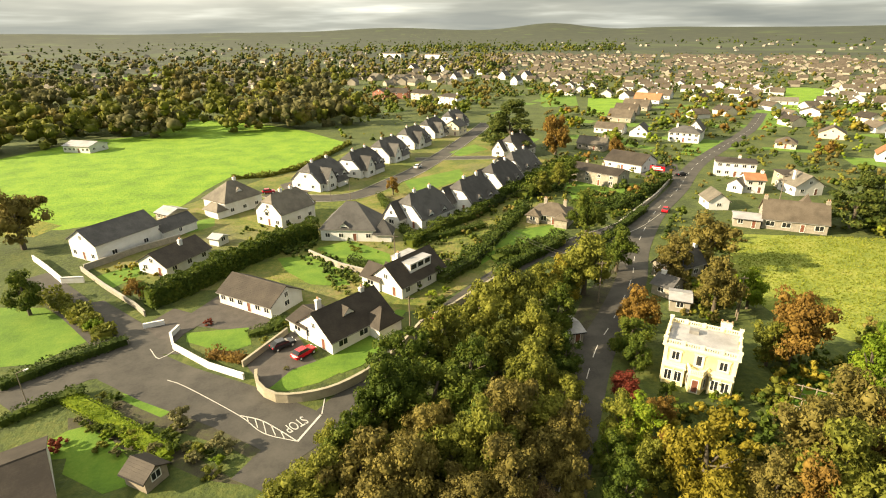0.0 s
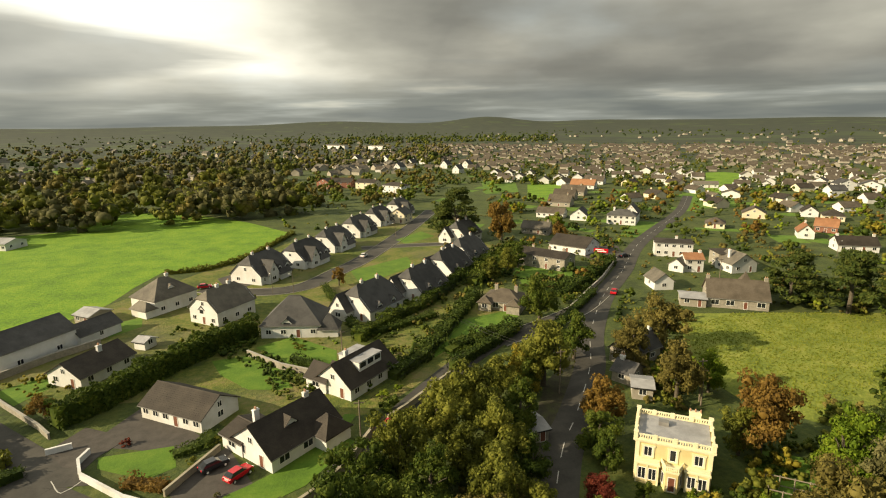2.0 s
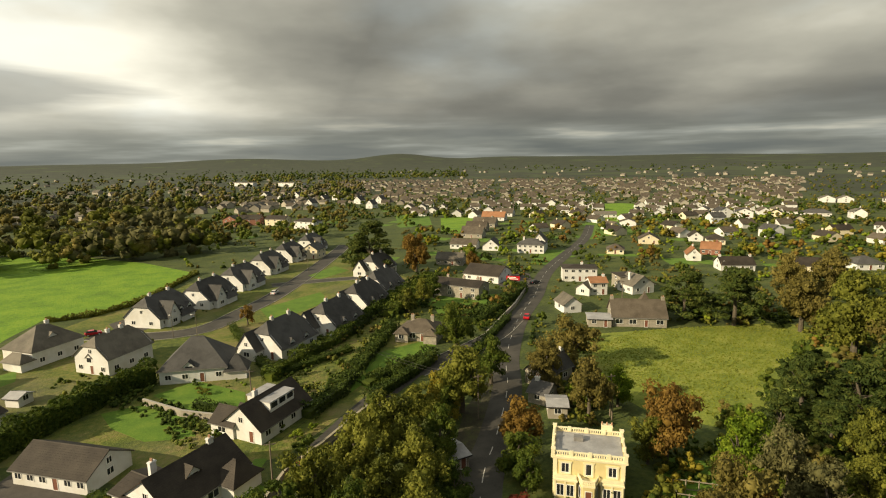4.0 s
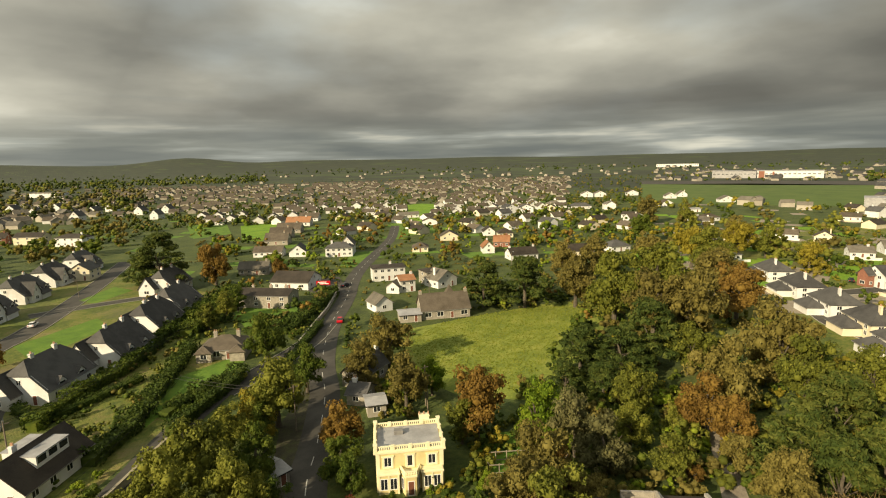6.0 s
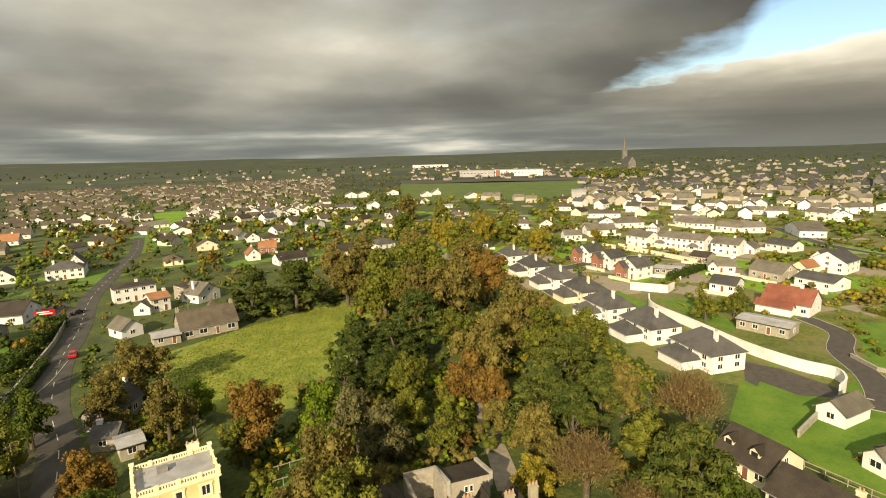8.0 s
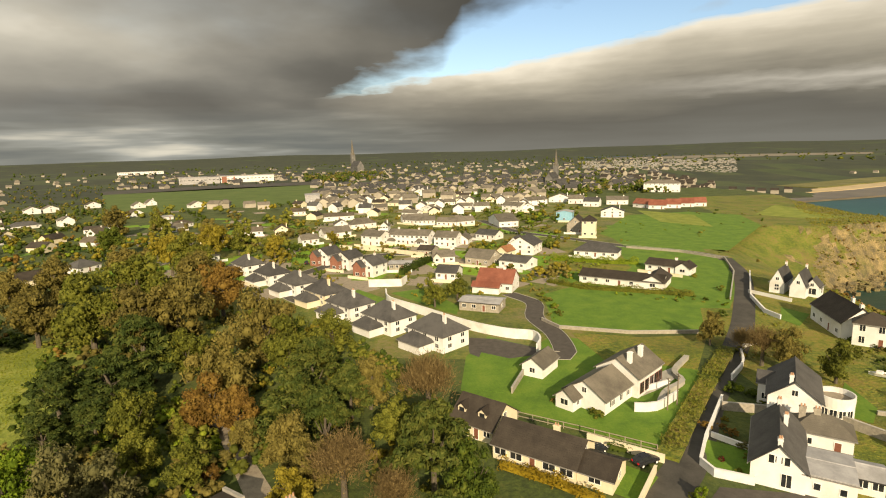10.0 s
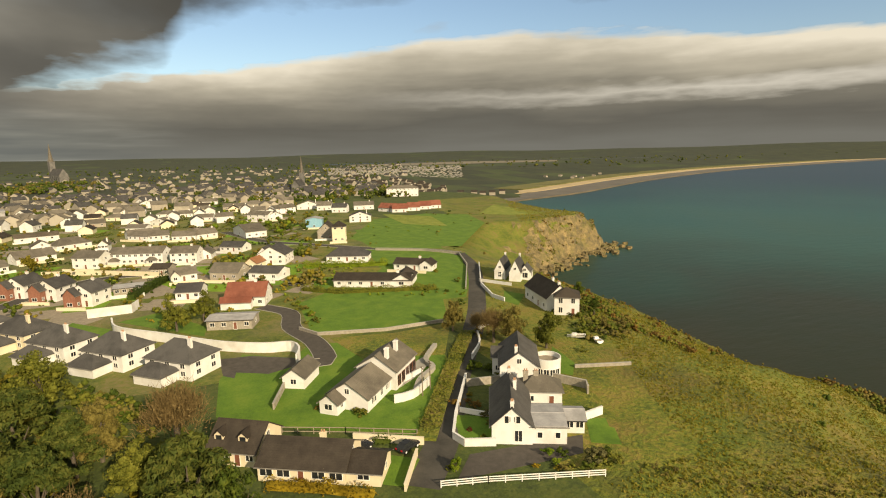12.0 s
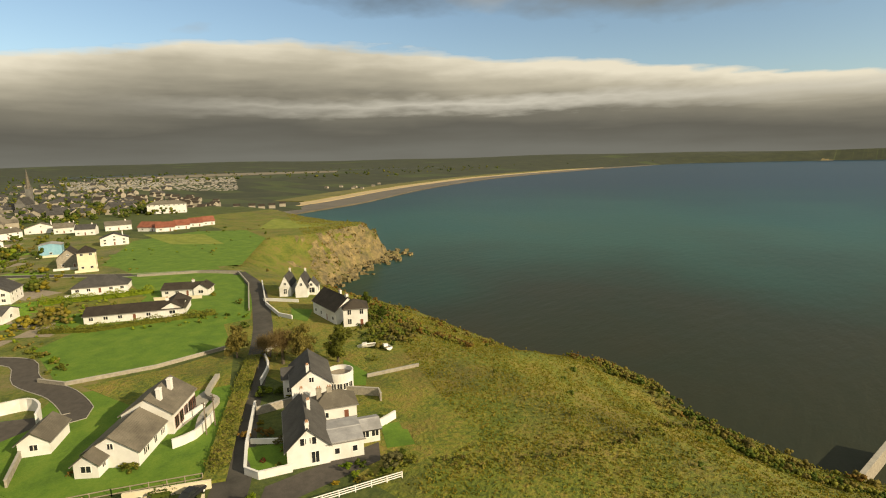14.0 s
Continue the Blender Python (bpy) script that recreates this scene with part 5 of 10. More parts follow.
sheet("path", [(89.5, 48.0), (90.5, 46.0), (63.6, 27.1), (61.9, 30.6)], GRAVEL, 0.0494, "dark earth path between trees", "path")

sheet("lawn", [(114.9, 0.9), (128.1, -5.1), (119.9, -15.4), (127.4, -20.7), (114.9, -48.8), (99.1, -45.3), (73.8, -27.8), (90.8, -3.5), (97.7, 2.6)], LAWN, 0.0150, "mown lawn running between the garages and the coast road", "lawn")
sheet("lawn", [(361.4, -117.5), (373.4, -163.6), (347.5, -186.0), (300.2, -172.6), (230.3, -118.1), (250.7, -83.5), (286.4, -77.5)], LAWN, 0.0155, "rough green gardens above the headland", "lawn")
sheet("lawn", [(250.1, -74.8), (247.7, -82.4), (212.7, -111.6), (165.3, -87.0), (146.0, -74.7), (148.2, -61.0), (178.2, -32.3), (202.0, -39.7), (200.1, -65.2)], LAWN, 0.0160, "green gardens round the long bungalows", "lawn")

sheet("planting_bed", [(-45.5, 62.8), (-38.4, 64.6), (-27.8, 57.5), (-20.5, 58.0), (-9.3, 52.0), (-8.5, 45.4), (-16.6, 47.7), (-26.4, 53.5), (-35.0, 56.9), (-42.2, 58.8)], SOIL, 0.0120, "dark planted bed with rounded shrubs", "bed")
sheet("planting_bed", [(-49.8, 59.6), (-42.2, 58.8), (-31.0, 52.7), (-22.2, 47.1), (-27.1, 48.1), (-36.6, 52.9), (-47.1, 55.2)], SOIL, 0.0125, "dark planted bed beside a lawn", "bed")

# dark sheet that paints the shade of the trees onto the roadside ground
sheet("verge", [(46.5, 114.7), (48.2, 114.5), (33.7, 84.6), (19.0, 53.4), (11.9, 54.2), (19.3, 72.3), (29.8, 93.8)], SOIL, 0.0130, "roadside verge with the trees' shade painted dark", "verge")
house(22.0, 77.8, 12, 4.0, 5.0, 2.2, 2.6, "gable", "x", STONE, FELT, "roofed stone ruin beside the shaded road", front=2, side=0, stacks=(), name="shed")

# ---- houses by the junction ----
house(-33.2, 92.5, -30, 13.5, 8, 2.6, 4.9, "gable", "x", WHITE, DARK_TILE, "white bungalow with brown tiled gable roof", front=6, side=1, stacks=())
house(-15.4, 81.6, -43, 9.5, 13, 2.6, 6.0, "gable", "y", WHITE, DARK_TILE, "white dormer bungalow with dark brown tiled roof", front=2, side=3, stacks=((-0.2, -0.3), (0, 0.3)), dormers=((2.4, -1.0, 3.2, 2.2, "r"),), wing=(-4.6, -3.4, 5.0, 6.5, 2.5, 3.6, "gable", "x"), porch=(5.0, 3.8, 4.6, 5.0, 2.5, 4.6, "hip", "x"), win=(1.9, 1.5))
house(-5.2, 100.1, -40, 8.5, 13, 2.7, 6.2, "gable", "y", WHITE, DARK_TILE, "white dormer bungalow with long roof dormer", front=2, side=4, stacks=((-0.1, -0.15),), dormers=((-2.6, -3.6, 3.0, 1.8, "l"),), boxes=((-3.0, -1.6, -0.4, 3.6, 3.2, 5.5), (0.4, -2.6, 3.0, 3.6, 3.2, 5.5)), wing=(-4.0, -4.4, 5.0, 5.0, 2.6, 4.6, "gable", "x"), stack_mat=WHITE)
house(-20.4, 129.6, -6, 13.6, 11, 3.4, 8.6, "hip", "x", WHITE, SLATE, "white house with steep dark slate hipped roof", front=4, stacks=(), dormers=((-0.8, -5.52, 2.5, 2.2, "f"),), porch=(8.6, -3.4, 4.4, 4.4, 2.4, 5.0, "hip", "x"))
house(-40.3, 141.4, -34, 9.8, 12, 4.2, 8.4, "half", "y", WHITE, SLATE2, "white two storey house with grey hipped roof", front=3, side=3, stacks=((0, -0.1), (0, 0.2)), dormers=((-0.6, -6.02, 2.6, 1.9, "f"), (-2.8, -2, 4.4, 2.0, "l")))
house(-58.5, 152.7, -35, 10, 12.5, 4.2, 8.4, "hip", "y", WHITE, SLATE2, "white house with grey roof by the pasture", front=2, side=3, stacks=((0, 0.1),), porch=(2, -7.5, 6, 3, 2.5, 4.0, "hip", "x"), dormers=((3.3, 0, 4.5, 2.2, "r"),))
house(-76.1, 122.0, -28, 10, 16, 4.6, 7.4, "gable", "y", WHITE, SLATE, "white house with dark slate roof and skylights", front=3, side=2, stacks=(), wing=(3.0, 13, 6, 10, 2.6, 4.6, "gable", "y"))
house(-57.6, 111.5, -25, 8.5, 12, 2.6, 5.0, "gable", "y", WHITE, DARK_TILE, "cream bungalow with brown roof behind a hedge", front=2, side=3, stacks=((0.1, 0.1),))
house(-72.9, 144.1, -30, 5.5, 6, 2.4, 3.4, "gable", "x", STONE, FELT, "grey garden shed beside the field", front=2, side=0, stacks=(), name="shed")
house(-154.0, 241.8, -15, 14, 10, 3.0, 4.4, "gable", "x", WHITE, FELT, "long white single storey building in the pasture", front=6, side=2, stacks=())
house(-49.3, 44.1, -143, 13, 11.952544488799308, 2.7, 5.0, "gable", "x", WHITE, DARK_TILE, "bungalow with weathered brown roof", front=4, side=1, stacks=())
house(-33.6, 48.3, -25, 3.4, 3.0, 2.0, 2.9, "gable", "x", WOOD_GREY, DARK_TILE, "small wooden garden shed by a hedge", front=0, side=1, stacks=(), name="shed", door=False)
house(-52.6, 123.9, -25, 3, 3.2, 2.0, 2.6, "gable", "x", WHITE, FELT, "small white garden store", front=0, side=1, stacks=(), name="shed", door=False)

# ---- estate of white houses ----
house(-2.9, 139.4, -40, 11.4, 13.4, 3.2, 8.6, "half", "y", WHITE, SLATE, "white estate house with steep slate roof", front=2, side=3, stacks=((0, -0.22), (0.02, 0.22)), wing=(-2.7, -6.4, 5.8, 5.6, 3.0, 6.8, "gable", "y"), dormers=((5.72, -2.8, 2.3, 2.2, "r"), (5.72, 2.6, 2.3, 2.2, "r")), group="estate houses")
house(11.0, 152.8, -40, 11.4, 13.4, 3.2, 8.6, "half", "y", WHITE, SLATE, "white estate house with steep slate roof", front=2, side=3, stacks=((0, -0.22), (0.02, 0.22)), wing=(-2.7, -6.4, 5.8, 5.6, 3.0, 6.8, "gable", "y"), dormers=((5.72, -2.8, 2.3, 2.2, "r"), (5.72, 2.6, 2.3, 2.2, "r")), group="estate houses")
house(31.0, 189.5, -40, 11.4, 13.4, 3.2, 8.6, "half", "y", WHITE, SLATE, "white estate house with steep slate roof", front=2, side=3, stacks=((0, -0.22), (0.02, 0.22)), wing=(-2.7, -6.4, 5.8, 5.6, 3.0, 6.8, "gable", "y"), dormers=((5.72, -2.8, 2.3, 2.2, "r"), (5.72, 2.6, 2.3, 2.2, "r")), group="estate houses")
house(22.0, 172.0, -40, 11.4, 13.4, 3.2, 8.6, "half", "y", WHITE, SLATE, "white estate house with steep slate roof", front=2, side=3, stacks=((0, -0.22), (0.02, 0.22)), wing=(-2.7, -6.4, 5.8, 5.6, 3.0, 6.8, "gable", "y"), dormers=((5.72, -2.8, 2.3, 2.2, "r"), (5.72, 2.6, 2.3, 2.2, "r")), group="estate houses")
house(35.0, 222.0, -40, 11.4, 13.4, 3.2, 8.6, "half", "y", WHITE, SLATE, "white estate house with steep slate roof", front=2, side=3, stacks=((0, -0.22), (0.02, 0.22)), wing=(-2.7, -6.4, 5.8, 5.6, 3.0, 6.8, "gable", "y"), dormers=((5.72, -2.8, 2.3, 2.2, "r"), (5.72, 2.6, 2.3, 2.2, "r")), group="estate houses")
house(-37.6, 177.5, 62, 15.2, 11.6, 3.2, 8.6, "half", "x", WHITE, SLATE, "white estate house with gabled front and slate roof", front=4, side=2, stacks=((-0.25, 0), (0.25, 0)), wing=(-3.2, -5.2, 5.0, 4.2, 3.2, 7.2, "gable", "y"), porch=(2.2, -6.6, 5.6, 1.8, 2.3, 3.2, "gable", "x"), dormers=((1.6, -5.82, 2.4, 2.0, "f"), (5.4, -5.82, 2.4, 2.4, "f")), group="estate houses")
house(-26.5, 194.5, 62, 15.2, 11.6, 3.2, 8.6, "half", "x", WHITE, SLATE, "white estate house with gabled front and slate roof", front=4, side=2, stacks=((-0.25, 0), (0.25, 0)), wing=(-3.2, -5.2, 5.0, 4.2, 3.2, 7.2, "gable", "y"), porch=(2.2, -6.6, 5.6, 1.8, 2.3, 3.2, "gable", "x"), dormers=((1.6, -5.82, 2.4, 2.0, "f"), (5.4, -5.82, 2.4, 2.4, "f")), group="estate houses")
house(-18.0, 216.5, 62, 15.2, 11.6, 3.2, 8.6, "half", "x", WHITE, SLATE, "white estate house with gabled front and slate roof", front=4, side=2, stacks=((-0.25, 0), (0.25, 0)), wing=(-3.2, -5.2, 5.0, 4.2, 3.2, 7.2, "gable", "y"), porch=(2.2, -6.6, 5.6, 1.8, 2.3, 3.2, "gable", "x"), dormers=((1.6, -5.82, 2.4, 2.0, "f"), (5.4, -5.82, 2.4, 2.4, "f")), group="estate houses")
house(-9.0, 243.0, 62, 15.2, 11.6, 3.2, 8.6, "half", "x", WHITE, SLATE, "white estate house with gabled front and slate roof", front=4, side=2, stacks=((-0.25, 0), (0.25, 0)), wing=(-3.2, -5.2, 5.0, 4.2, 3.2, 7.2, "gable", "y"), porch=(2.2, -6.6, 5.6, 1.8, 2.3, 3.2, "gable", "x"), dormers=((1.6, -5.82, 2.4, 2.0, "f"), (5.4, -5.82, 2.4, 2.4, "f")), group="estate houses")
house(0.2, 268.0, 62, 15.2, 11.6, 3.2, 8.6, "half", "x", WHITE, SLATE, "white estate house with gabled front and slate roof", front=4, side=2, stacks=((-0.25, 0), (0.25, 0)), wing=(-3.2, -5.2, 5.0, 4.2, 3.2, 7.2, "gable", "y"), porch=(2.2, -6.6, 5.6, 1.8, 2.3, 3.2, "gable", "x"), dormers=((1.6, -5.82, 2.4, 2.0, "f"), (5.4, -5.82, 2.4, 2.4, "f")), group="estate houses")
house(11.8, 295.0, 62, 15.2, 11.6, 3.2, 8.6, "half", "x", WHITE, SLATE, "white estate house with gabled front and slate roof", front=4, side=2, stacks=((-0.25, 0), (0.25, 0)), wing=(-3.2, -5.2, 5.0, 4.2, 3.2, 7.2, "gable", "y"), porch=(2.2, -6.6, 5.6, 1.8, 2.3, 3.2, "gable", "x"), dormers=((1.6, -5.82, 2.4, 2.0, "f"), (5.4, -5.82, 2.4, 2.4, "f")), group="estate houses")
house(12.2, 270.1, -30, 8, 9, 4.6, 7.2, "gable", "y", CREAM, SLATE, "cream gabled house at the end of the estate", front=2, side=2, upper=True, stacks=((0.0, 0.2),))

# ---- along the main road ----
house(32.9, 137.7, -31, 10.8, 8.5, 2.7, 4.8, "hip", "x", STONE, BROWN_TILE, "stone bungalow with bay windows and brown roof", front=4, stacks=((-0.25, 0.1), (0.25, 0.1)), win=(1.7, 1.5), wing=(-3.8, -4.7, 3.4, 2.4, 2.6, 3.8, "hip", "y"), porch=(3.8, -4.7, 3.4, 2.4, 2.6, 3.8, "hip", "y"), stack_mat=STONE)
house(56.4, 175.7, -46, 17.6, 8.0, 4.4, 5.8, "gable", "x", STONE, DARK_TILE, "old stone house with low roof and chimneys", front=4, upper=True, stacks=((-0.3, 0.1), (0.05, 0.1), (0.35, 0.1)), stack_mat=STONE)
house(74.1, 195.8, -47, 14.7, 12.0, 3.0, 5.8, "gable", "x", WHITE, DARK_TILE, "white hall with broad brown roof by the road", front=3, side=2, stacks=())
house(106.5, 183.0, -24, 12.6, 8.0, 5.2, 5.7, "hip", "x", WHITE, DARK_TILE, "white two storey house with flat dark roof", front=5, upper=True, stacks=((0.1, 0.2),))
house(101.3, 162.5, -15, 5.6, 6.0, 4.4, 5.8, "gable", "x", WHITE, RUST_TILE, "white cottage with rust coloured roof", front=2, upper=True, stacks=((0.4, 0),))
house(97.5, 162.9, -53, 4.7, 6.0, 2.6, 4.4, "gable", "y", WHITE, SLATE2, "low white cottage extension", front=1, stacks=())
house(81.6, 147.1, -5, 5.6, 7.0, 2.8, 5.0, "gable", "y", WHITE, SLATE2, "small white gabled cottage", front=1, side=1, stacks=())
house(115.1, 165.9, -10, 6.9, 7.0, 5.0, 5.4, "hip", "x", PEBBLEDASH, DARK_TILE, "grey two storey block with flat roof", front=1, upper=True, stacks=())
house(115.3, 160.1, 3, 8.9, 8.0, 3.2, 6.2, "gable", "y", WHITE, SLATE2, "white gabled house behind hedges", front=2, side=2, stacks=((-0.3, 0),))
house(93.2, 129.4, -25, 14.3, 9.0, 3.0, 6.8, "gable", "x", STONE, BROWN_TILE, "stone bungalow with large brown tiled roof", front=4, stacks=((-0.48, 0), (0.48, 0)), wing=(3.2, 5.5, 5, 5, 3, 7.6, "hip", "y"), stack_mat=STONE, win=(2.0, 1.4))
house(82.5, 131.6, -26, 6.2, 6.0, 2.4, 2.8, "gable", "x", PEBBLEDASH, FELT, "grey flat roofed garage beside the bungalow", front=2, side=0, stacks=(), name="shed")
house(116.8, 245.1, -34, 13.1, 9.0, 4.6, 6.8, "hip", "x", WHITE, SLATE, "white two storey guest house with slate roof", front=5, upper=True, stacks=((-0.3, 0), (0.3, 0)), wing=(3, 7, 7, 8, 5, 9, "gable", "y"))
house(89.8, 269.1, -35, 14.0, 8.0, 2.8, 5.0, "gable", "x", WHITE, BROWN_TILE, "white bungalow with brown tiled roof", front=5, stacks=())
house(101.5, 259.6, -34, 8.2, 9.0, 2.8, 6.0, "gable", "y", WHITE, SLATE, "white gabled house among trees", front=1, side=2, stacks=())
house(69.9, 230.0, -33, 12.1, 7.0, 3.0, 5.4, "gable", "x", STONE, SLATE2, "grey stone house with slate roof", front=4, stacks=((0.4, 0),), stack_mat=STONE)
house(107.2, 304.6, -36, 13.0, 9.0, 3.0, 6.6, "gable", "x", PEBBLEDASH, BROWN_TILE, "terraced house with broad brown tiled roof", front=3, stacks=((0.3, 0),), group="brown roof terrace")
house(118.6, 328.7, -36, 13.4, 9.0, 3.0, 6.6, "gable", "x", PEBBLEDASH, BROWN_TILE, "terraced house with broad brown tiled roof", front=3, stacks=((0.3, 0),), group="brown roof terrace")
house(132.1, 349.6, -37, 15.9, 9.0, 3.0, 6.6, "gable", "x", PEBBLEDASH, BROWN_TILE, "terraced house with broad brown tiled roof", front=3, stacks=((0.3, 0),), group="brown roof terrace")
house(152.4, 383.4, -38, 17.6, 9.0, 3.0, 6.6, "gable", "x", WHITE, RUST_TILE, "white house with rust red tiled roof", front=3, stacks=((0.3, 0),), group="brown roof terrace")
house(171.3, 408.0, -39, 15.2, 9.0, 3.0, 6.6, "gable", "x", WHITE, BROWN_TILE, "terraced house with broad brown tiled roof", front=3, stacks=((0.3, 0),), group="brown roof terrace")
house(238.1, 367.2, -24, 16.4, 8.0, 2.8, 4.6, "gable", "x", WHITE, SLATE2, "low white bungalow with grey roof", front=4, stacks=())
house(222.5, 315.7, -37, 10.6, 8.0, 3.0, 5.0, "gable", "y", WHITE, BROWN_TILE, "white bungalow with brown gable", front=1, stacks=())
house(187.2, 247.6, -36, 10.3, 9.0, 2.8, 5.6, "gable", "y", CREAM, BROWN_TILE, "cream gabled bungalow with brown roof", front=2, stacks=((0, 0.3),))
house(175.4, 201.3, -34, 5.8, 9.0, 3.0, 5.8, "gable", "y", WHITE, RUST_TILE, "white house with rust red gable", front=1, stacks=((0, 0.2),))
house(192.7, 209.3, -47, 8.3, 8.0, 3.0, 5.8, "gable", "x", BRICK, RUST_TILE, "brick house with rust tiled roof", front=3, stacks=((0.3, 0),))
house(216.0, 245.8, -36, 7.1, 9.0, 2.8, 5.4, "gable", "y", WHITE, DARK_TILE, "white gabled bungalow with dark roof", front=1, stacks=())
house(217.9, 233.5, -36, 8.7, 9.0, 2.8, 5.2, "hip", "x", CREAM, DARK_TILE, "cream bungalow with dark hipped roof", front=3, stacks=())
house(153.0, 227.6, -35, 7.9, 8.0, 2.6, 4.6, "hip", "x", CREAM, BROWN_TILE, "cream bungalow with brown hipped roof", front=3, stacks=())
house(174.8, 177.3, -22, 13.0, 8.0, 2.8, 5.4, "gable", "x", WHITE, DARK_TILE, "white bungalow with two chimneys and dark roof", front=4, stacks=((-0.45, 0), (0.45, 0)))
house(198.9, 165.9, -34, 10.2, 8.0, 2.8, 5.4, "gable", "x", CREAM, DARK_TILE, "cream gabled bungalow above the trees", front=2, side=2, stacks=())
house(223.6, 161.2, -19, 10.7, 9.0, 2.8, 5.2, "hip", "x", WHITE, SLATE, "white bungalow with slate hipped roof in trees", front=3, stacks=())
house(316.8, 332.2, -16, 11.4, 10.0, 4.6, 7.6, "gable", "y", WHITE, SLATE, "tall white gabled house", front=1, side=3, upper=True, stacks=())
house(329.0, 324.3, -39, 11.8, 8.0, 4.4, 7.0, "gable", "y", WHITE, SLATE, "white gabled house with slate roof", front=2, upper=True, stacks=())
house(384.3, 342.6, -41, 13.2, 8.0, 3.0, 5.2, "hip", "x", CREAM, SLATE2, "cream bungalow with grey hipped roof", front=3, stacks=())
house(382.9, 310.5, -40, 18.4, 9.0, 2.8, 5.2, "hip", "x", WHITE, SLATE, "white bungalow with dark hipped roof", front=4, stacks=())
house(498.0, 393.1, -44, 12.7, 10.0, 4.0, 6.8, "gable", "y", WHITE, SLATE2, "white gabled house on the edge of the field", front=1, upper=True, stacks=())
house(508.3, 383.2, -44, 12.5, 10.0, 4.0, 6.8, "gable", "y", WHITE, SLATE2, "white gabled house on the edge of the field", front=1, upper=True, stacks=())
house(394.0, 288.3, -40, 9.2, 8.0, 4.8, 6.8, "gable", "y", WHITE, SLATE2, "narrow white two storey gabled house", front=1, upper=True, stacks=())
house(547.0, 367.7, -44, 12.9, 9.0, 3.6, 6.4, "gable", "y", WHITE, BROWN_TILE, "white gabled house by the green field", front=1, stacks=())
house(350.2, 237.1, -71, 12.3, 8.0, 2.8, 4.4, "gable", "x", WHITE, DARK_TILE, "long white bungalow with dark low roof", front=4, stacks=())
house(374.3, 240.4, -38, 7.7, 7.0, 2.8, 3.4, "gable", "x", WHITE, FELT, "white flat roofed house", front=2, stacks=())
house(449.1, 268.0, -40, 11.2, 10.0, 2.8, 6.0, "gable", "y", WHITE, BROWN_TILE, "white bungalow with broad brown gable", front=1, stacks=())
house(530.1, 311.1, -43, 11.0, 9.0, 3.0, 6.2, "gable", "y", WHITE, SLATE2, "white gabled house by the green field", front=1, stacks=())
house(558.0, 314.0, -43, 9.8, 9.0, 3.0, 6.4, "gable", "y", WHITE, SLATE2, "white gabled house by the green field", front=1, stacks=((0.3, 0),))
house(360.3, 198.3, -66, 11.9, 8.0, 2.8, 4.4, "gable", "x", WHITE, FELT, "long low white house with pale roof", front=4, stacks=())
house(367.1, 188.3, -25, 12.7, 8.0, 2.8, 4.8, "hip", "x", WHITE, BROWN_TILE, "white bungalow with brown hipped roof", front=4, stacks=())
house(416.4, 225.9, -39, 11.0, 7.0, 2.6, 3.2, "gable", "x", WHITE, FELT, "white flat roofed house", front=2, stacks=())
house(518.7, 247.9, -41, 14.1, 9.0, 3.0, 6.2, "gable", "y", WHITE, SLATE2, "white gabled house with grey roof", front=2, stacks=())
house(236.5, 116.5, -33, 13.3, 10.0, 2.8, 5.4, "hip", "x", WHITE, SLATE, "bungalow with dark hipped roof", front=4, stacks=())
house(292.7, 132.8, -28, 13.8, 9.0, 2.8, 5.2, "hip", "x", CREAM, BROWN_TILE, "cream bungalow with brown hipped roof", front=4, stacks=())
house(14.7, 390.0, -44, 17.8, 9.0, 5.4, 7.2, "hip", "x", WHITE, DARK_TILE, "white two storey house with brown roof", front=4, upper=True, stacks=((0.3, 0),))
house(-37.1, 429.1, -36, 12.6, 9.0, 5.0, 7.8, "gable", "y", BRICK, DARK_TILE, "red brick house with gabled front", front=2, upper=True, stacks=((0.4, 0),))
house(-24.9, 429.9, -17, 16.5, 9.0, 5.0, 7.6, "gable", "x", BRICK, DARK_TILE, "red brick house with brown roof", front=3, upper=True, stacks=((0.4, 0),))
house(-5.2, 419.2, -36, 17.3, 9.0, 5.0, 7.2, "gable", "x", CREAM, DARK_TILE, "cream two storey house with brown roof", front=3, upper=True, stacks=((0.4, 0),))
house(-21.3, 731.9, -41, 10.3, 10.0, 4.4, 8.4, "gable", "y", WHITE, SLATE, "white gabled house with steep dark roof", front=1, stacks=((0, 0.3),), group="steep gabled houses")
house(-2.3, 659.8, -40, 9.2, 10.0, 4.4, 8.4, "gable", "y", WHITE, SLATE, "white gabled house with steep dark roof", front=1, stacks=((0, 0.3),), group="steep gabled houses")
house(17.2, 718.4, -42, 10.3, 10.0, 4.4, 8.4, "gable", "y", WHITE, SLATE, "white gabled house with steep dark roof", front=1, stacks=((0, 0.3),), group="steep gabled houses")
house(43.5, 629.1, -41, 8.9, 10.0, 4.4, 8.4, "gable", "y", WHITE, SLATE, "white gabled house with steep dark roof", front=1, stacks=((0, 0.3),), group="steep gabled houses")
house(61.5, 659.0, -41, 9.5, 10.0, 4.4, 8.4, "gable", "y", WHITE, SLATE, "white gabled house with steep dark roof", front=1, stacks=((0, 0.3),), group="steep gabled houses")
house(78.3, 591.0, -40, 8.5, 10.0, 4.4, 8.4, "gable", "y", WHITE, SLATE, "white gabled house with steep dark roof", front=1, stacks=((0, 0.3),), group="steep gabled houses")
house(81.8, 528.9, -39, 7.5, 10.0, 4.4, 8.4, "gable", "y", WHITE, SLATE, "white gabled house with steep dark roof", front=1, stacks=((0, 0.3),), group="steep gabled houses")
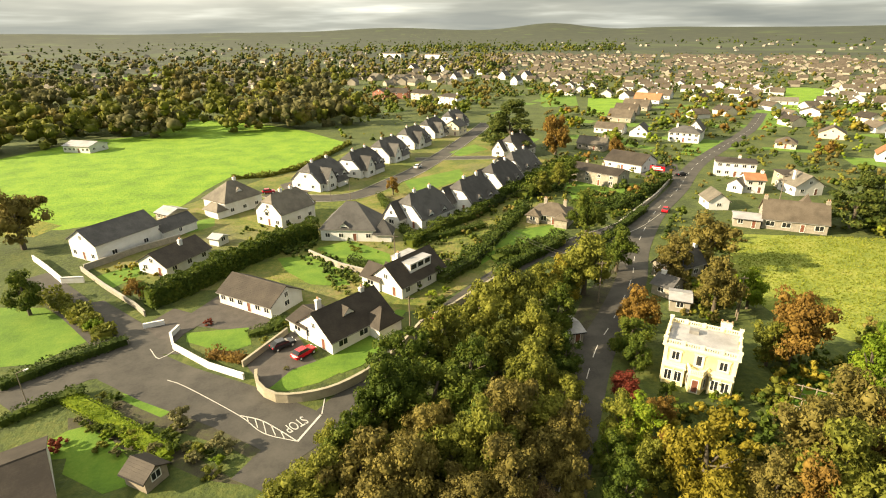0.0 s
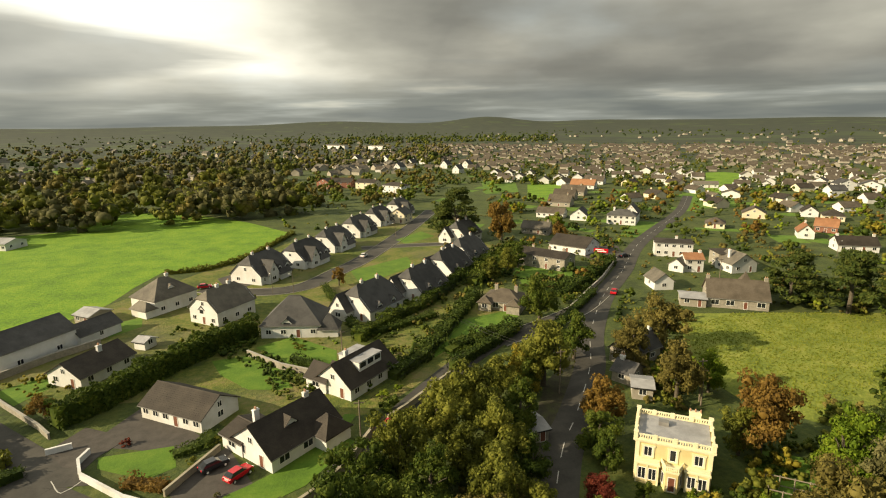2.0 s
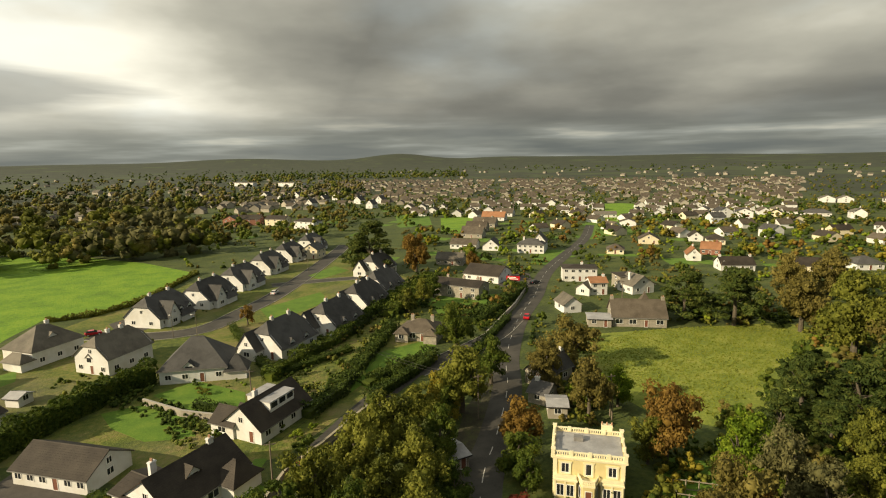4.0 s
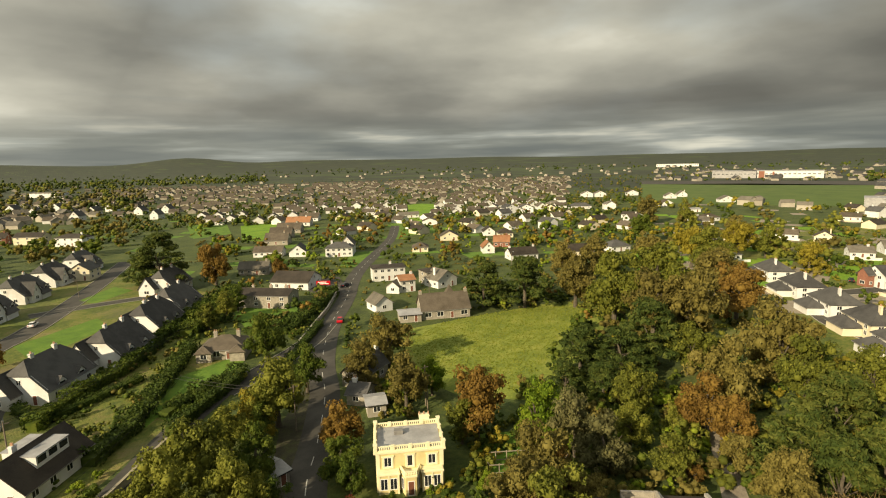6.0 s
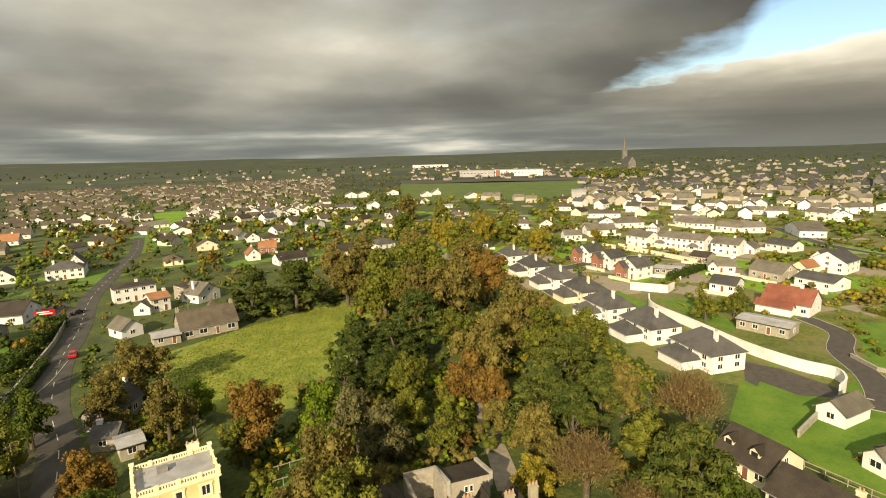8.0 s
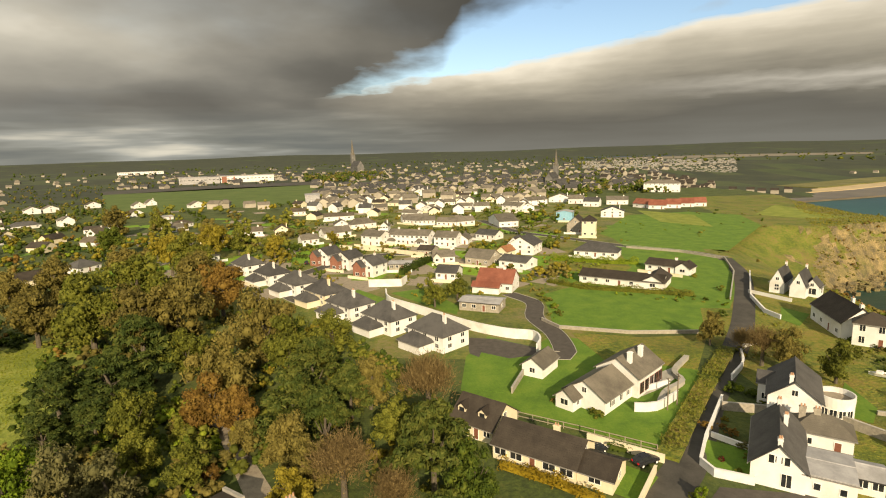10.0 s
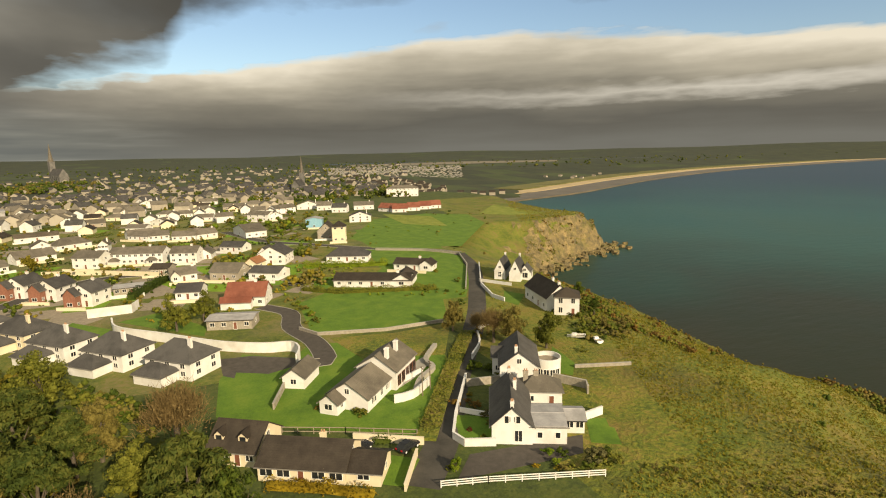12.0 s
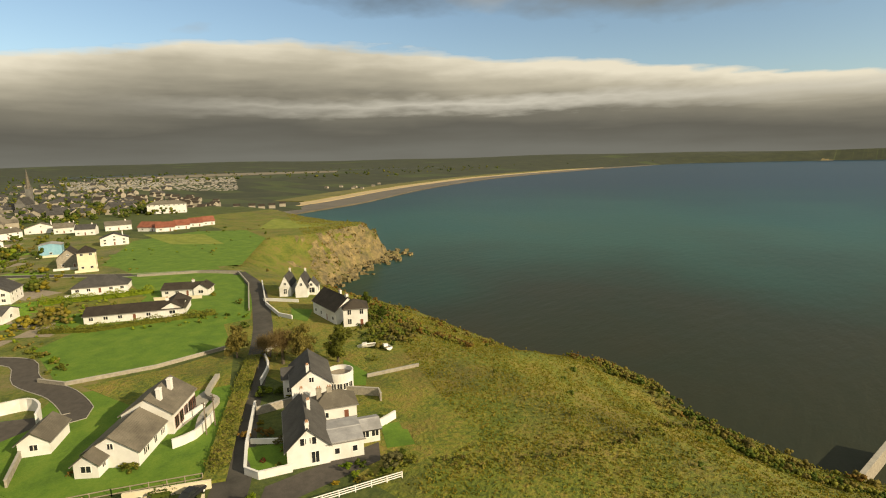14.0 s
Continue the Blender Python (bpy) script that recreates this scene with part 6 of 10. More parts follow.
house(26.6, 574.3, -39, 8.0, 10.0, 4.4, 8.4, "gable", "y", WHITE, SLATE, "white gabled house with steep dark roof", front=1, stacks=((0, 0.3),), group="steep gabled houses")
house(101.4, 587.9, -41, 8.5, 10.0, 4.4, 8.4, "gable", "y", WHITE, SLATE, "white gabled house with steep dark roof", front=1, stacks=((0, 0.3),), group="steep gabled houses")
house(-76.0, 1133.6, -47, 67.5, 10.0, 7.0, 8.2, "hip", "x", WHITE, SLATE2, "long white apartment block among trees", front=8, upper=True, stacks=())
house(16.2, 1058.5, -47, 64.5, 10.0, 7.0, 8.2, "hip", "x", WHITE, SLATE2, "long white apartment block among trees", front=8, upper=True, stacks=())

# ---- the terrace and the town side ----
house(124.2, 7.3, -136, 12.4, 8.5, 4.3, 7.4, "hip", "x", WHITE, SLATE, "white semi detached house with grey hipped roof", front=3, side=2, back=3, upper=True, stacks=((0.28, -0.12),), porch=(-1.0, -6.2, 7.6, 4.8, 2.5, 4.3, "hip", "x"), group="hipped terrace")
house(136.8, 20.5, -136, 12.4, 8.5, 4.3, 7.4, "hip", "x", WHITE, SLATE, "white semi detached house with grey hipped roof", front=3, side=2, back=3, upper=True, stacks=((0.28, -0.12),), porch=(-1.0, -6.2, 7.6, 4.8, 2.5, 4.3, "hip", "x"), group="hipped terrace")
house(149.9, 33.1, -136, 12.4, 8.5, 4.3, 7.4, "hip", "x", WHITE, SLATE, "white semi detached house with grey hipped roof", front=3, side=2, back=3, upper=True, stacks=((0.28, -0.12),), porch=(-1.0, -6.2, 7.6, 4.8, 2.5, 4.3, "hip", "x"), group="hipped terrace")
house(164.5, 43.3, -136, 12.4, 8.5, 4.3, 7.4, "hip", "x", CREAM, SLATE, "cream semi detached house with grey hipped roof", front=3, side=2, back=3, upper=True, stacks=((0.28, -0.12),), porch=(-1.0, -6.2, 7.6, 4.8, 2.5, 4.3, "hip", "x"), group="hipped terrace")
house(178.0, 55.8, -136, 12.4, 8.5, 4.3, 7.4, "hip", "x", WHITE, SLATE, "white semi detached house with grey hipped roof", front=3, side=2, back=3, upper=True, stacks=((0.28, -0.12),), porch=(-1.0, -6.2, 7.6, 4.8, 2.5, 4.3, "hip", "x"), group="hipped terrace")
house(193.4, 69.6, -136, 12.4, 8.5, 4.3, 7.4, "hip", "x", WHITE, SLATE, "white semi detached house with grey hipped roof", front=3, side=2, back=3, upper=True, stacks=((0.28, -0.12),), porch=(-1.0, -6.2, 7.6, 4.8, 2.5, 4.3, "hip", "x"), group="hipped terrace")
house(211.4, 85.2, -136, 12.4, 8.5, 4.3, 7.4, "hip", "x", WHITE, SLATE, "white semi detached house with grey hipped roof", front=3, side=2, back=3, upper=True, stacks=((0.28, -0.12),), porch=(-1.0, -6.2, 7.6, 4.8, 2.5, 4.3, "hip", "x"), group="hipped terrace")
house(226.2, 56.0, -120, 7.5, 9, 4.8, 7.4, "gable", "y", WHITE, SLATE, "white house with red brick gabled front", brick=True, front=2, side=2, upper=True, stacks=((0, 0.2),), wing=(-1.5, -6.2, 4, 2.4, 4.6, 6.6, "gable", "y"), group="brick fronted houses")
house(215.8, 45.3, -120, 7.5, 9, 4.8, 7.4, "gable", "y", WHITE, SLATE, "white house with red brick gabled front", brick=True, front=2, side=2, upper=True, stacks=((0, 0.2),), wing=(-1.5, -6.2, 4, 2.4, 4.6, 6.6, "gable", "y"), group="brick fronted houses")
house(202.0, 33.7, -120, 7.5, 9, 4.8, 7.4, "gable", "y", WHITE, SLATE, "white house with red brick gabled front", brick=True, front=2, side=2, upper=True, stacks=((0, 0.2),), wing=(-1.5, -6.2, 4, 2.4, 4.6, 6.6, "gable", "y"), group="brick fronted houses")
house(175.3, -12.2, -112, 12, 9.5, 3.4, 6.9, "gable", "x", WHITE, RED_TILE, "white farmhouse with large red roof", front=4, side=2, stacks=((0.2, 0),), porch=(-2, -6.6, 9, 2.4, 2.6, 3.8, "gable", "x"))
house(152.6, -5.4, -112, 12, 7, 2.8, 3.3, "gable", "x", STONE, FELT, "derelict flat roofed concrete outbuilding", front=4, stacks=(), name="shed")
house(239.0, -30.5, -118, 12, 12, 4.6, 8.0, "gable", "y", WHITE, SLATE, "white modern house with gabled balcony", front=3, side=3, upper=True, stacks=(), wing=(-4.5, 1.5, 5, 8, 4.6, 7.2, "gable", "y"))
house(226.9, -60.0, -118, 18, 9, 2.8, 5.6, "hip", "x", WHITE, SLATE, "white bungalow with dark hipped roof", front=5, side=2, stacks=())
house(177.3, -54.6, -122, 27, 8.5, 2.7, 4.4, "gable", "x", WHITE, DARK_TILE, "long white bungalow with low brown roof", front=7, side=2, stacks=((0.32, 0),), wing=(10.5, 2.2, 7, 13, 2.7, 4.7, "gable", "y"))
house(194.9, -77.3, -132, 14, 8, 2.7, 4.3, "gable", "x", WHITE, DARK_TILE, "white bungalow with brown roof and porch", front=4, side=1, stacks=((0.2, 0),), wing=(6.5, -1.0, 5, 7, 2.7, 4.4, "gable", "y"))
house(280.5, -70.5, -110, 7, 7, 8.5, 11.0, "hip", "x", CREAM, DARK_TILE, "cream square tower house with pyramid roof", front=2, side=2, upper=True, stacks=(), door=False)
house(297.4, -68.0, -110, 9, 14, 5.0, 9.0, "gable", "y", STONE, DARK_TILE, "old stone hall beside a tower", front=2, side=3, stacks=())
house(344.3, -71.8, -110, 10, 9, 6.0, 7.0, "gable", "y", BLUE_SHEET, FELT, "blue fronted shed with grey roof", front=1, side=1, stacks=(), name="shed")

# ---- streets of the town ----
house(217.4, -10.0, -124, 11.6, 9.0, 3.4, 6.0, "gable", "x", PEBBLEDASH, SLATE2, "grey barn with slate roof", front=3, stacks=())
house(209.5, -23.5, -128, 12.3, 9.0, 3.0, 4.6, "gable", "x", WHITE, SLATE, "white cottage with black slate roof", front=3, stacks=())
house(230.5, -20.9, -128, 5.3, 7.0, 3.0, 5.0, "gable", "y", CREAM, RUST_TILE, "small cream building with terracotta roof", front=1, stacks=())
house(334.6, -30.7, -169, 24.5, 12.0, 3.6, 6.8, "gable", "y", WHITE, SLATE2, "white gabled house on the slope", front=1, side=3, stacks=())
house(272.3, 23.0, -112, 22.9, 9.0, 5.2, 7.4, "gable", "x", WHITE, SLATE2, "white two storey terrace with pale grey roof", front=9, upper=True, stacks=((0.2, 0), (-0.3, 0)), group="white terraces", porch=(-9, -5.2, 4, 2.4, 2.4, 3.4, "hip", "x"), wing=(7, -5.2, 4, 2.4, 2.4, 3.4, "hip", "x"))
house(263.4, 4.1, -112, 11.5, 9.0, 5.0, 7.2, "gable", "x", WHITE, SLATE2, "white two storey terrace with pale grey roof", front=4, upper=True, stacks=((0.2, 0),), group="white terraces")
house(272.2, 41.3, -120, 12.0, 9.0, 5.2, 7.4, "gable", "x", WHITE, SLATE2, "white two storey terrace with pale grey roof", front=3, upper=True, stacks=((0.2, 0),), group="white terraces")
house(352.7, 26.2, -130, 13.2, 8.0, 2.8, 4.8, "gable", "x", WHITE, SLATE2, "white bungalow with grey roof", front=4, stacks=())
house(349.0, 17.8, -90, 10.8, 8.0, 2.8, 5.0, "gable", "x", WHITE, SLATE2, "white bungalow with grey roof", front=4, stacks=())
house(337.1, 3.9, -106, 12.6, 8.0, 3.0, 5.2, "gable", "x", WHITE, SLATE2, "white bungalow with grey roof", front=4, stacks=())
house(339.2, -6.0, -67, 12.2, 8.0, 3.0, 5.4, "gable", "x", WHITE, SLATE2, "white bungalow with grey roof", front=3, stacks=((0.4, 0),))
house(281.4, -17.9, -129, 12.3, 8.0, 2.8, 4.8, "gable", "x", WHITE, SLATE, "white bungalow with dark slate roof", front=4, stacks=())
house(268.5, -3.8, -108, 6.6, 8.0, 2.8, 5.0, "gable", "y", WHITE, SLATE2, "low white gabled cottage", front=2, stacks=())
house(223.6, 6.5, -84, 9.1, 8.0, 3.0, 5.0, "gable", "x", WHITE, SLATE2, "white cottage with porch", front=3, stacks=((0.4, 0),), wing=(-3, -3, 3, 3, 2.8, 4.4, "gable", "y"))
house(193.6, 4.1, -109, 7.8, 8.0, 2.8, 4.8, "gable", "x", WHITE, SLATE, "white cottage with black roof behind trees", front=3, stacks=())
house(211.7, 23.6, -92, 8.7, 7.0, 2.6, 3.0, "gable", "x", PEBBLEDASH, FELT, "long grey flat roofed garage", front=4, stacks=(), name="shed")
house(239.8, 13.4, -114, 7.1, 7.0, 3.0, 4.4, "gable", "x", STONE, DARK_TILE, "ruined stone outbuilding with dark openings", front=4, stacks=(), name="shed")
house(419.3, 16.4, -131, 14.7, 8.0, 3.0, 5.8, "gable", "y", WHITE, SLATE2, "white gabled house with grey roof", front=3, side=1, stacks=((0.3, 0),), group="town houses")
house(406.7, -47.1, -132, 17.0, 9.0, 5.0, 7.0, "gable", "x", WHITE, SLATE2, "white two storey house with pale roof", front=3, side=1, stacks=((0.3, 0),), group="town houses", upper=True)
house(404.3, -56.5, -93, 9.4, 8.0, 4.0, 6.4, "gable", "y", WHITE, SLATE2, "white gabled house with grey roof", front=3, side=1, stacks=((0.3, 0),), group="town houses")
house(450.5, -69.6, -63, 19.6, 9.0, 4.6, 7.0, "gable", "x", WHITE, SLATE2, "white two storey house with pale roof", front=3, side=1, stacks=((0.3, 0),), group="town houses", upper=True)
house(470.5, -95.6, -108, 19.5, 10.0, 4.0, 7.4, "gable", "y", WHITE, SLATE2, "broad white gabled house", front=3, side=1, stacks=((0.3, 0),), group="town houses")
house(460.8, -109.7, -85, 11.4, 9.0, 4.0, 6.8, "gable", "y", WHITE, SLATE, "white gabled house with dark roof", front=3, side=1, stacks=((0.3, 0),), group="town houses")
house(504.9, -12.7, -90, 17.0, 8.0, 3.0, 5.4, "hip", "x", CREAM, SLATE2, "cream bungalow with grey hipped roof", front=3, side=1, stacks=((0.3, 0),), group="town houses")
house(434.2, -10.4, -104, 12.5, 8.0, 3.0, 5.0, "gable", "x", WHITE, SLATE2, "white bungalow with grey roof", front=3, side=1, stacks=((0.3, 0),), group="town houses")
house(429.9, -23.9, -104, 12.7, 8.0, 3.0, 5.4, "hip", "x", WHITE, SLATE2, "white bungalow with grey hipped roof", front=3, side=1, stacks=((0.3, 0),), group="town houses")
house(616.4, 38.0, -134, 11.2, 9.0, 4.0, 7.4, "gable", "y", WHITE, SLATE, "white steep gabled house", front=3, side=1, stacks=((0.3, 0),), group="town houses")
house(607.0, 28.2, -134, 12.3, 9.0, 4.0, 7.6, "gable", "y", WHITE, SLATE, "white steep gabled house", front=3, side=1, stacks=((0.3, 0),), group="town houses")
house(479.5, 49.5, -106, 13.5, 8.0, 3.0, 5.2, "hip", "x", CREAM, SLATE2, "cream bungalow with grey hipped roof", front=3, side=1, stacks=((0.3, 0),), group="town houses")
house(480.8, 14.3, -108, 15.9, 8.0, 3.0, 5.2, "hip", "x", WHITE, SLATE2, "white bungalow with grey hipped roof", front=3, side=1, stacks=((0.3, 0),), group="town houses")
house(472.8, 1.8, -88, 9.3, 8.0, 3.0, 5.2, "gable", "x", WHITE, SLATE2, "white bungalow with grey roof", front=3, side=1, stacks=((0.3, 0),), group="town houses")
house(512.4, -38.3, -106, 18.0, 9.0, 3.0, 5.6, "gable", "x", PEBBLEDASH, SLATE2, "long grey house with slate roof", front=3, side=1, stacks=((0.3, 0),), group="town houses")
house(586.1, -20.5, -98, 17.1, 9.0, 3.4, 6.0, "gable", "x", WHITE, SLATE2, "white house with grey roof", front=3, side=1, stacks=((0.3, 0),), group="town houses")
house(524.5, -56.7, -98, 15.7, 9.0, 3.4, 6.0, "hip", "x", PEBBLEDASH, SLATE2, "grey house with hipped roof", front=3, side=1, stacks=((0.3, 0),), group="town houses")
house(357.3, -106.4, -109, 14.6, 9.0, 4.4, 7.2, "gable", "y", WHITE, SLATE, "white gabled house on the edge of the town", front=3, side=1, stacks=((0.3, 0),), group="town houses", upper=True)
house(438.2, -134.8, -104, 16.7, 9.0, 4.0, 6.6, "gable", "x", WHITE, SLATE2, "white house on the edge of the town", front=3, side=1, stacks=((0.3, 0),), group="town houses")
house(396.8, 30.4, -121, 13.2, 8.0, 2.8, 4.6, "gable", "x", WHITE, SLATE2, "white bungalow with grey roof", front=3, side=1, stacks=((0.3, 0),), group="town houses")
house(311.1, 40.7, -95, 4.5, 8.0, 5.0, 7.0, "gable", "y", WHITE, SLATE2, "white two storey house with pale roof", front=3, side=1, stacks=((0.3, 0),), group="town houses", upper=True)
house(385.3, 82.8, -75, 21.2, 8.0, 3.0, 4.8, "gable", "x", WHITE, BROWN_TILE, "white bungalow with brown roof", front=3, side=1, stacks=((0.3, 0),), group="town houses")
house(339.1, 72.0, -73, 9.4, 8.0, 3.0, 5.6, "gable", "y", WHITE, SLATE2, "white gabled house with grey roof", front=3, side=1, stacks=((0.3, 0),), group="town houses")
house(340.5, 59.6, -56, 17.1, 9.0, 3.0, 6.0, "hip", "x", WHITE, SLATE2, "white house with grey hipped roof", front=3, side=1, stacks=((0.3, 0),), group="town houses")
house(318.3, 122.2, -73, 13.0, 8.0, 2.8, 5.0, "gable", "x", WHITE, BROWN_TILE, "white bungalow with brown roof", front=3, side=1, stacks=((0.3, 0),), group="town houses")
house(321.5, 104.6, -73, 8.5, 9.0, 2.8, 5.4, "gable", "y", CREAM, BROWN_TILE, "cream gabled bungalow with brown roof", front=3, side=1, stacks=((0.3, 0),), group="town houses")
house(303.7, 68.9, -57, 16.1, 9.0, 3.0, 5.8, "gable", "x", WHITE, SLATE2, "white dormer bungalow with grey roof", front=3, side=1, stacks=((0.3, 0),), group="town houses")
house(585.2, 34.5, -81, 16.1, 10.0, 4.0, 7.6, "gable", "y", WHITE, SLATE2, "white gabled house above the town", front=3, side=1, stacks=((0.3, 0),), group="town houses")
house(346.5, 182.3, -45, 13.8, 8.0, 3.0, 5.0, "gable", "x", WHITE, SLATE2, "white bungalow with grey roof", front=3, side=1, stacks=((0.3, 0),), group="town houses")
house(282.0, 78.7, -59, 9.1, 8.0, 2.8, 4.8, "gable", "x", WHITE, SLATE2, "white bungalow with grey roof", front=3, side=1, stacks=((0.3, 0),), group="town houses")
house(426.1, 123.1, -76, 11.0, 8.0, 3.0, 5.2, "gable", "x", WHITE, BROWN_TILE, "white bungalow with brown roof", front=3, side=1, stacks=((0.3, 0),), group="town houses")
house(361.7, 26.4, -73, 17.4, 9.0, 3.0, 5.2, "gable", "x", WHITE, SLATE2, "white bungalow with grey roof behind a hedge", front=3, side=1, stacks=((0.3, 0),), group="town houses")
house(441.7, 61.2, -76, 14.3, 9.0, 3.0, 5.4, "gable", "x", PEBBLEDASH, SLATE2, "grey roofed house in the town", front=3, side=1, stacks=((0.3, 0),), group="town houses")

# ---- coast road houses ----
house(106.0, -14.3, -125, 4.6, 7.5, 2.6, 4.2, "gable", "y", WHITE, SLATE2, "small white garage with grey roof", front=1, side=0, stacks=())
split = house(92.8, -23.0, -135, 8.2, 11, 2.9, 5.4, "gable", "y", WHITE, SLATE2, "white split level house with grey tiled roofs", front=0, side=2, stacks=((0.1, 0.45),), door=False, wing=(-2.4, -6.6, 3.6, 3, 2.5, 3.9, "gable", "y"), porch=(1.0, 9.4, 8.6, 10, 4.2, 6.9, "gable", "y"))
for v in (6.2, 10.6):
    chimney(split, 2.6, v, 5.0, 7.9, WHITE, (0.7, 0.9), 0)
for v in (5.9, 7.9, 9.9, 11.9, 13.6):
    window(split, 5.3, v, 1.7, 1.6, 2.2, "r", WOOD_RED)
for v in (-3.4, 0.2, 3.2):
    window(split, 4.1, v, 1.6, 1.1, 1.5, "r")
house(73.8, -9.2, -124, 12.9, 8.0, 2.6, 4.9, "gable", "x", CREAM, DARK_TILE, "cream bungalow with weathered brown roof", win=(2.0, 1.3), front=5, side=1, stacks=((0.15, 0.05),), wing=(9.0, -0.6, 5.0, 6, 2.3, 3.7, "gable", "x"))
house(83.2, -1.0, -127, 8.0, 8.0, 2.6, 5.4, "gable", "x", CREAM, DARK_TILE, "cream bungalow with brown roof among trees", front=4, side=1, stacks=(), dormers=((-2.6, -2.8, 2.9, 1.5, "f"), (1.4, -2.8, 2.9, 1.5, "f")))
coast = house(71.0, -42.4, -121, 6.4, 13.9, 3.4, 6.4, "gable", "y", WHITE, SLATE, "white coast house with dark slate gable roof", front=0, side=0, stacks=((0, -0.47), (0.12, 0.1), (0, 0.47)), door=False, stack_mat=WHITE)
for u, v, ww, wt in ((-0.85, 4.2, 0.8, 1.35), (0.95, 4.2, 0.8, 1.35), (1.0, 1.45, 1.3, 2.0)):
    window(coast, u, -6.95, v, ww, wt, "f")
house(65.6, -45.9, -121, 5.6, 7.5, 3.1, 3.4, "gable", "x", WHITE, FELT, "flat roofed white kitchen extension", front=2, side=1, stacks=(), door=False, win=(0.9, 1.1), over=0.1)
house(75.5, -51.8, -121, 7.5, 5, 3.2, 5.0, "hip", "x", WHITE, SLATE2, "white outbuilding with slate hipped roof", front=2, side=1, stacks=((-0.35, 0), (-0.1, 0)), stack_mat=STONE)
house(65.0, -50.8, -121, 3.2, 4.5, 2.5, 3.2, "gable", "x", WHITE, FELT, "small white sun room", front=2, side=1, stacks=(), door=False, name="shed")
house(86.3, -54.3, -122, 7.4, 11.919292622624027, 4.9, 7.7, "gable", "y", WHITE, SLATE, "white gabled house with round roof terrace", front=0, side=1, stacks=((-0.08, -0.44),), door=False, wing=(-4.2, 2.5, 2.2, 3.5, 4.2, 5.6, "gable", "x"))
round_terrace(83.6, -59.6, -122)
house(117.1, -91.6, -127, 6.8, 7.0, 5.4, 7.2, "hip", "x", WHITE, DARK_TILE, "white hipped wing of a cliff top house", front=2, side=2, upper=True, stacks=((-0.3, 0.3),), stack_mat=WHITE, win=(1.2, 1.7))
house(126.9, -92.5, 167, 16.3, 8.0, 4.2, 7.6, "gable", "x", WHITE, DARK_TILE, "white cliff top house with brown slate roof", front=4, side=1, stacks=((0.45, 0), (0.1, 0.1)), stack_mat=WHITE)
house(164.6, -100.4, -134, 4.0, 11.0, 3.4, 7.4, "gable", "y", WHITE, SLATE, "white steep gabled cottage in a stepped row", front=1, side=1, upper=True, stacks=((0, 0.42),), group="row of cottages", door=False, over=0.05)
house(158.9, -103.1, -134, 4.1, 11.0, 3.4, 7.6, "gable", "y", WHITE, SLATE, "white steep gabled cottage in a stepped row", front=0, side=1, upper=True, stacks=((0, 0.42),), group="row of cottages", door=False, over=0.05)
house(158.2, -106.3, -134, 4.0, 6.0, 2.8, 5.2, "gable", "y", WHITE, SLATE, "lower white gabled cottage with large dark window", front=1, side=1, stacks=(), group="row of cottages", door=False, win=(2.4, 2.0), over=0.05)

for x, y in (((162.0, -88.7),)):
    garden_wall([(x, y), (x + -11.5, y + -6.2)], 0.9, 0.25, WHITE, label="low white wall before the cottages")

# ---- trees of the foreground belt ----
tree("green", 20.1, 77.0, 4.4, 2)
tree("green", 19.0, 66.4, 3.8, 2)
tree("olive", 17.3, 58.0, 3.6, 2)
tree("brown", 15.6, 50.2, 3.5, 2)
tree("brown", 14.3, 43.6, 3.2, 2)
tree("olive", 14.8, 76.1, 4.5, 2)
tree("green", 25.4, 91.5, 4.2, 2)
tree("olive", 19.8, 88.7, 4.5, 2)
tree("green", 4.6, 62.1, 4.6, 2)
tree("olive", 9.2, 67.9, 4.9, 2)
tree("green", 5.5, 54.2, 4.3, 2)
tree("green", -9.9, 49.0, 4.1, 2)
tree("brown", -0.8, 50.7, 4.0, 2)
tree("green", 38.2, 124.6, 5.2, 2)
tree("twigs", 13.8, 48.2, 3.3, 2)
tree("olive", -11.9, 48.4, 3.1, 2)
tree("green", 20.0, 47.2, 3.2, 2)
tree("olive", 23.7, 45.7, 2.9, 2)
tree("green", 19.4, 41.5, 3.2, 2)
tree("rust", 26.5, 47.8, 2.5, 2)
tree("olive", 13.0, 80.3, 6.3, 2)
tree("olive", 7.2, 74.0, 5.9, 2)
tree("olive", 1.3, 68.4, 5.3, 2)
tree("green", -3.4, 65.0, 5.4, 2)
tree("green", -5.8, 56.5, 5.2, 2)
tree("green", -8.2, 54.4, 4.1, 2)
tree("green", -0.4, 56.7, 5.4, 2)
tree("olive", 15.2, 68.6, 4.9, 2)
tree("olive", 12.8, 60.7, 4.5, 2)
tree("brown", 8.7, 52.1, 5.3, 2)
tree("olive", 13.3, 52.5, 4.1, 2)
tree("olive", -12.4, 42.4, 4.8, 2)
tree("brown", -7.8, 43.0, 5.4, 2)
tree("brown", -2.9, 43.1, 4.9, 2)
tree("olive", 1.7, 46.4, 4.4, 2)
tree("olive", 5.5, 46.1, 4.9, 2)
tree("brown", -5.3, 39.7, 4.7, 2)
tree("olive", -15.6, 40.5, 3.9, 2)
tree("brown", 7.6, 41.7, 4.8, 2)
tree("brown", 12.1, 46.3, 3.8, 2)
tree("brown", 2.6, 40.2, 4.4, 2)
tree("twigs", 9.7, 40.2, 3.8, 2)
tree("olive", 29.2, 93.1, 6.8, 2)
tree("green", 39.0, 103.4, 5.1, 2)
tree("gold", 24.6, 91.5, 4.3, 2)
tree("rust", 34.2, 78.7, 4.3, 2)
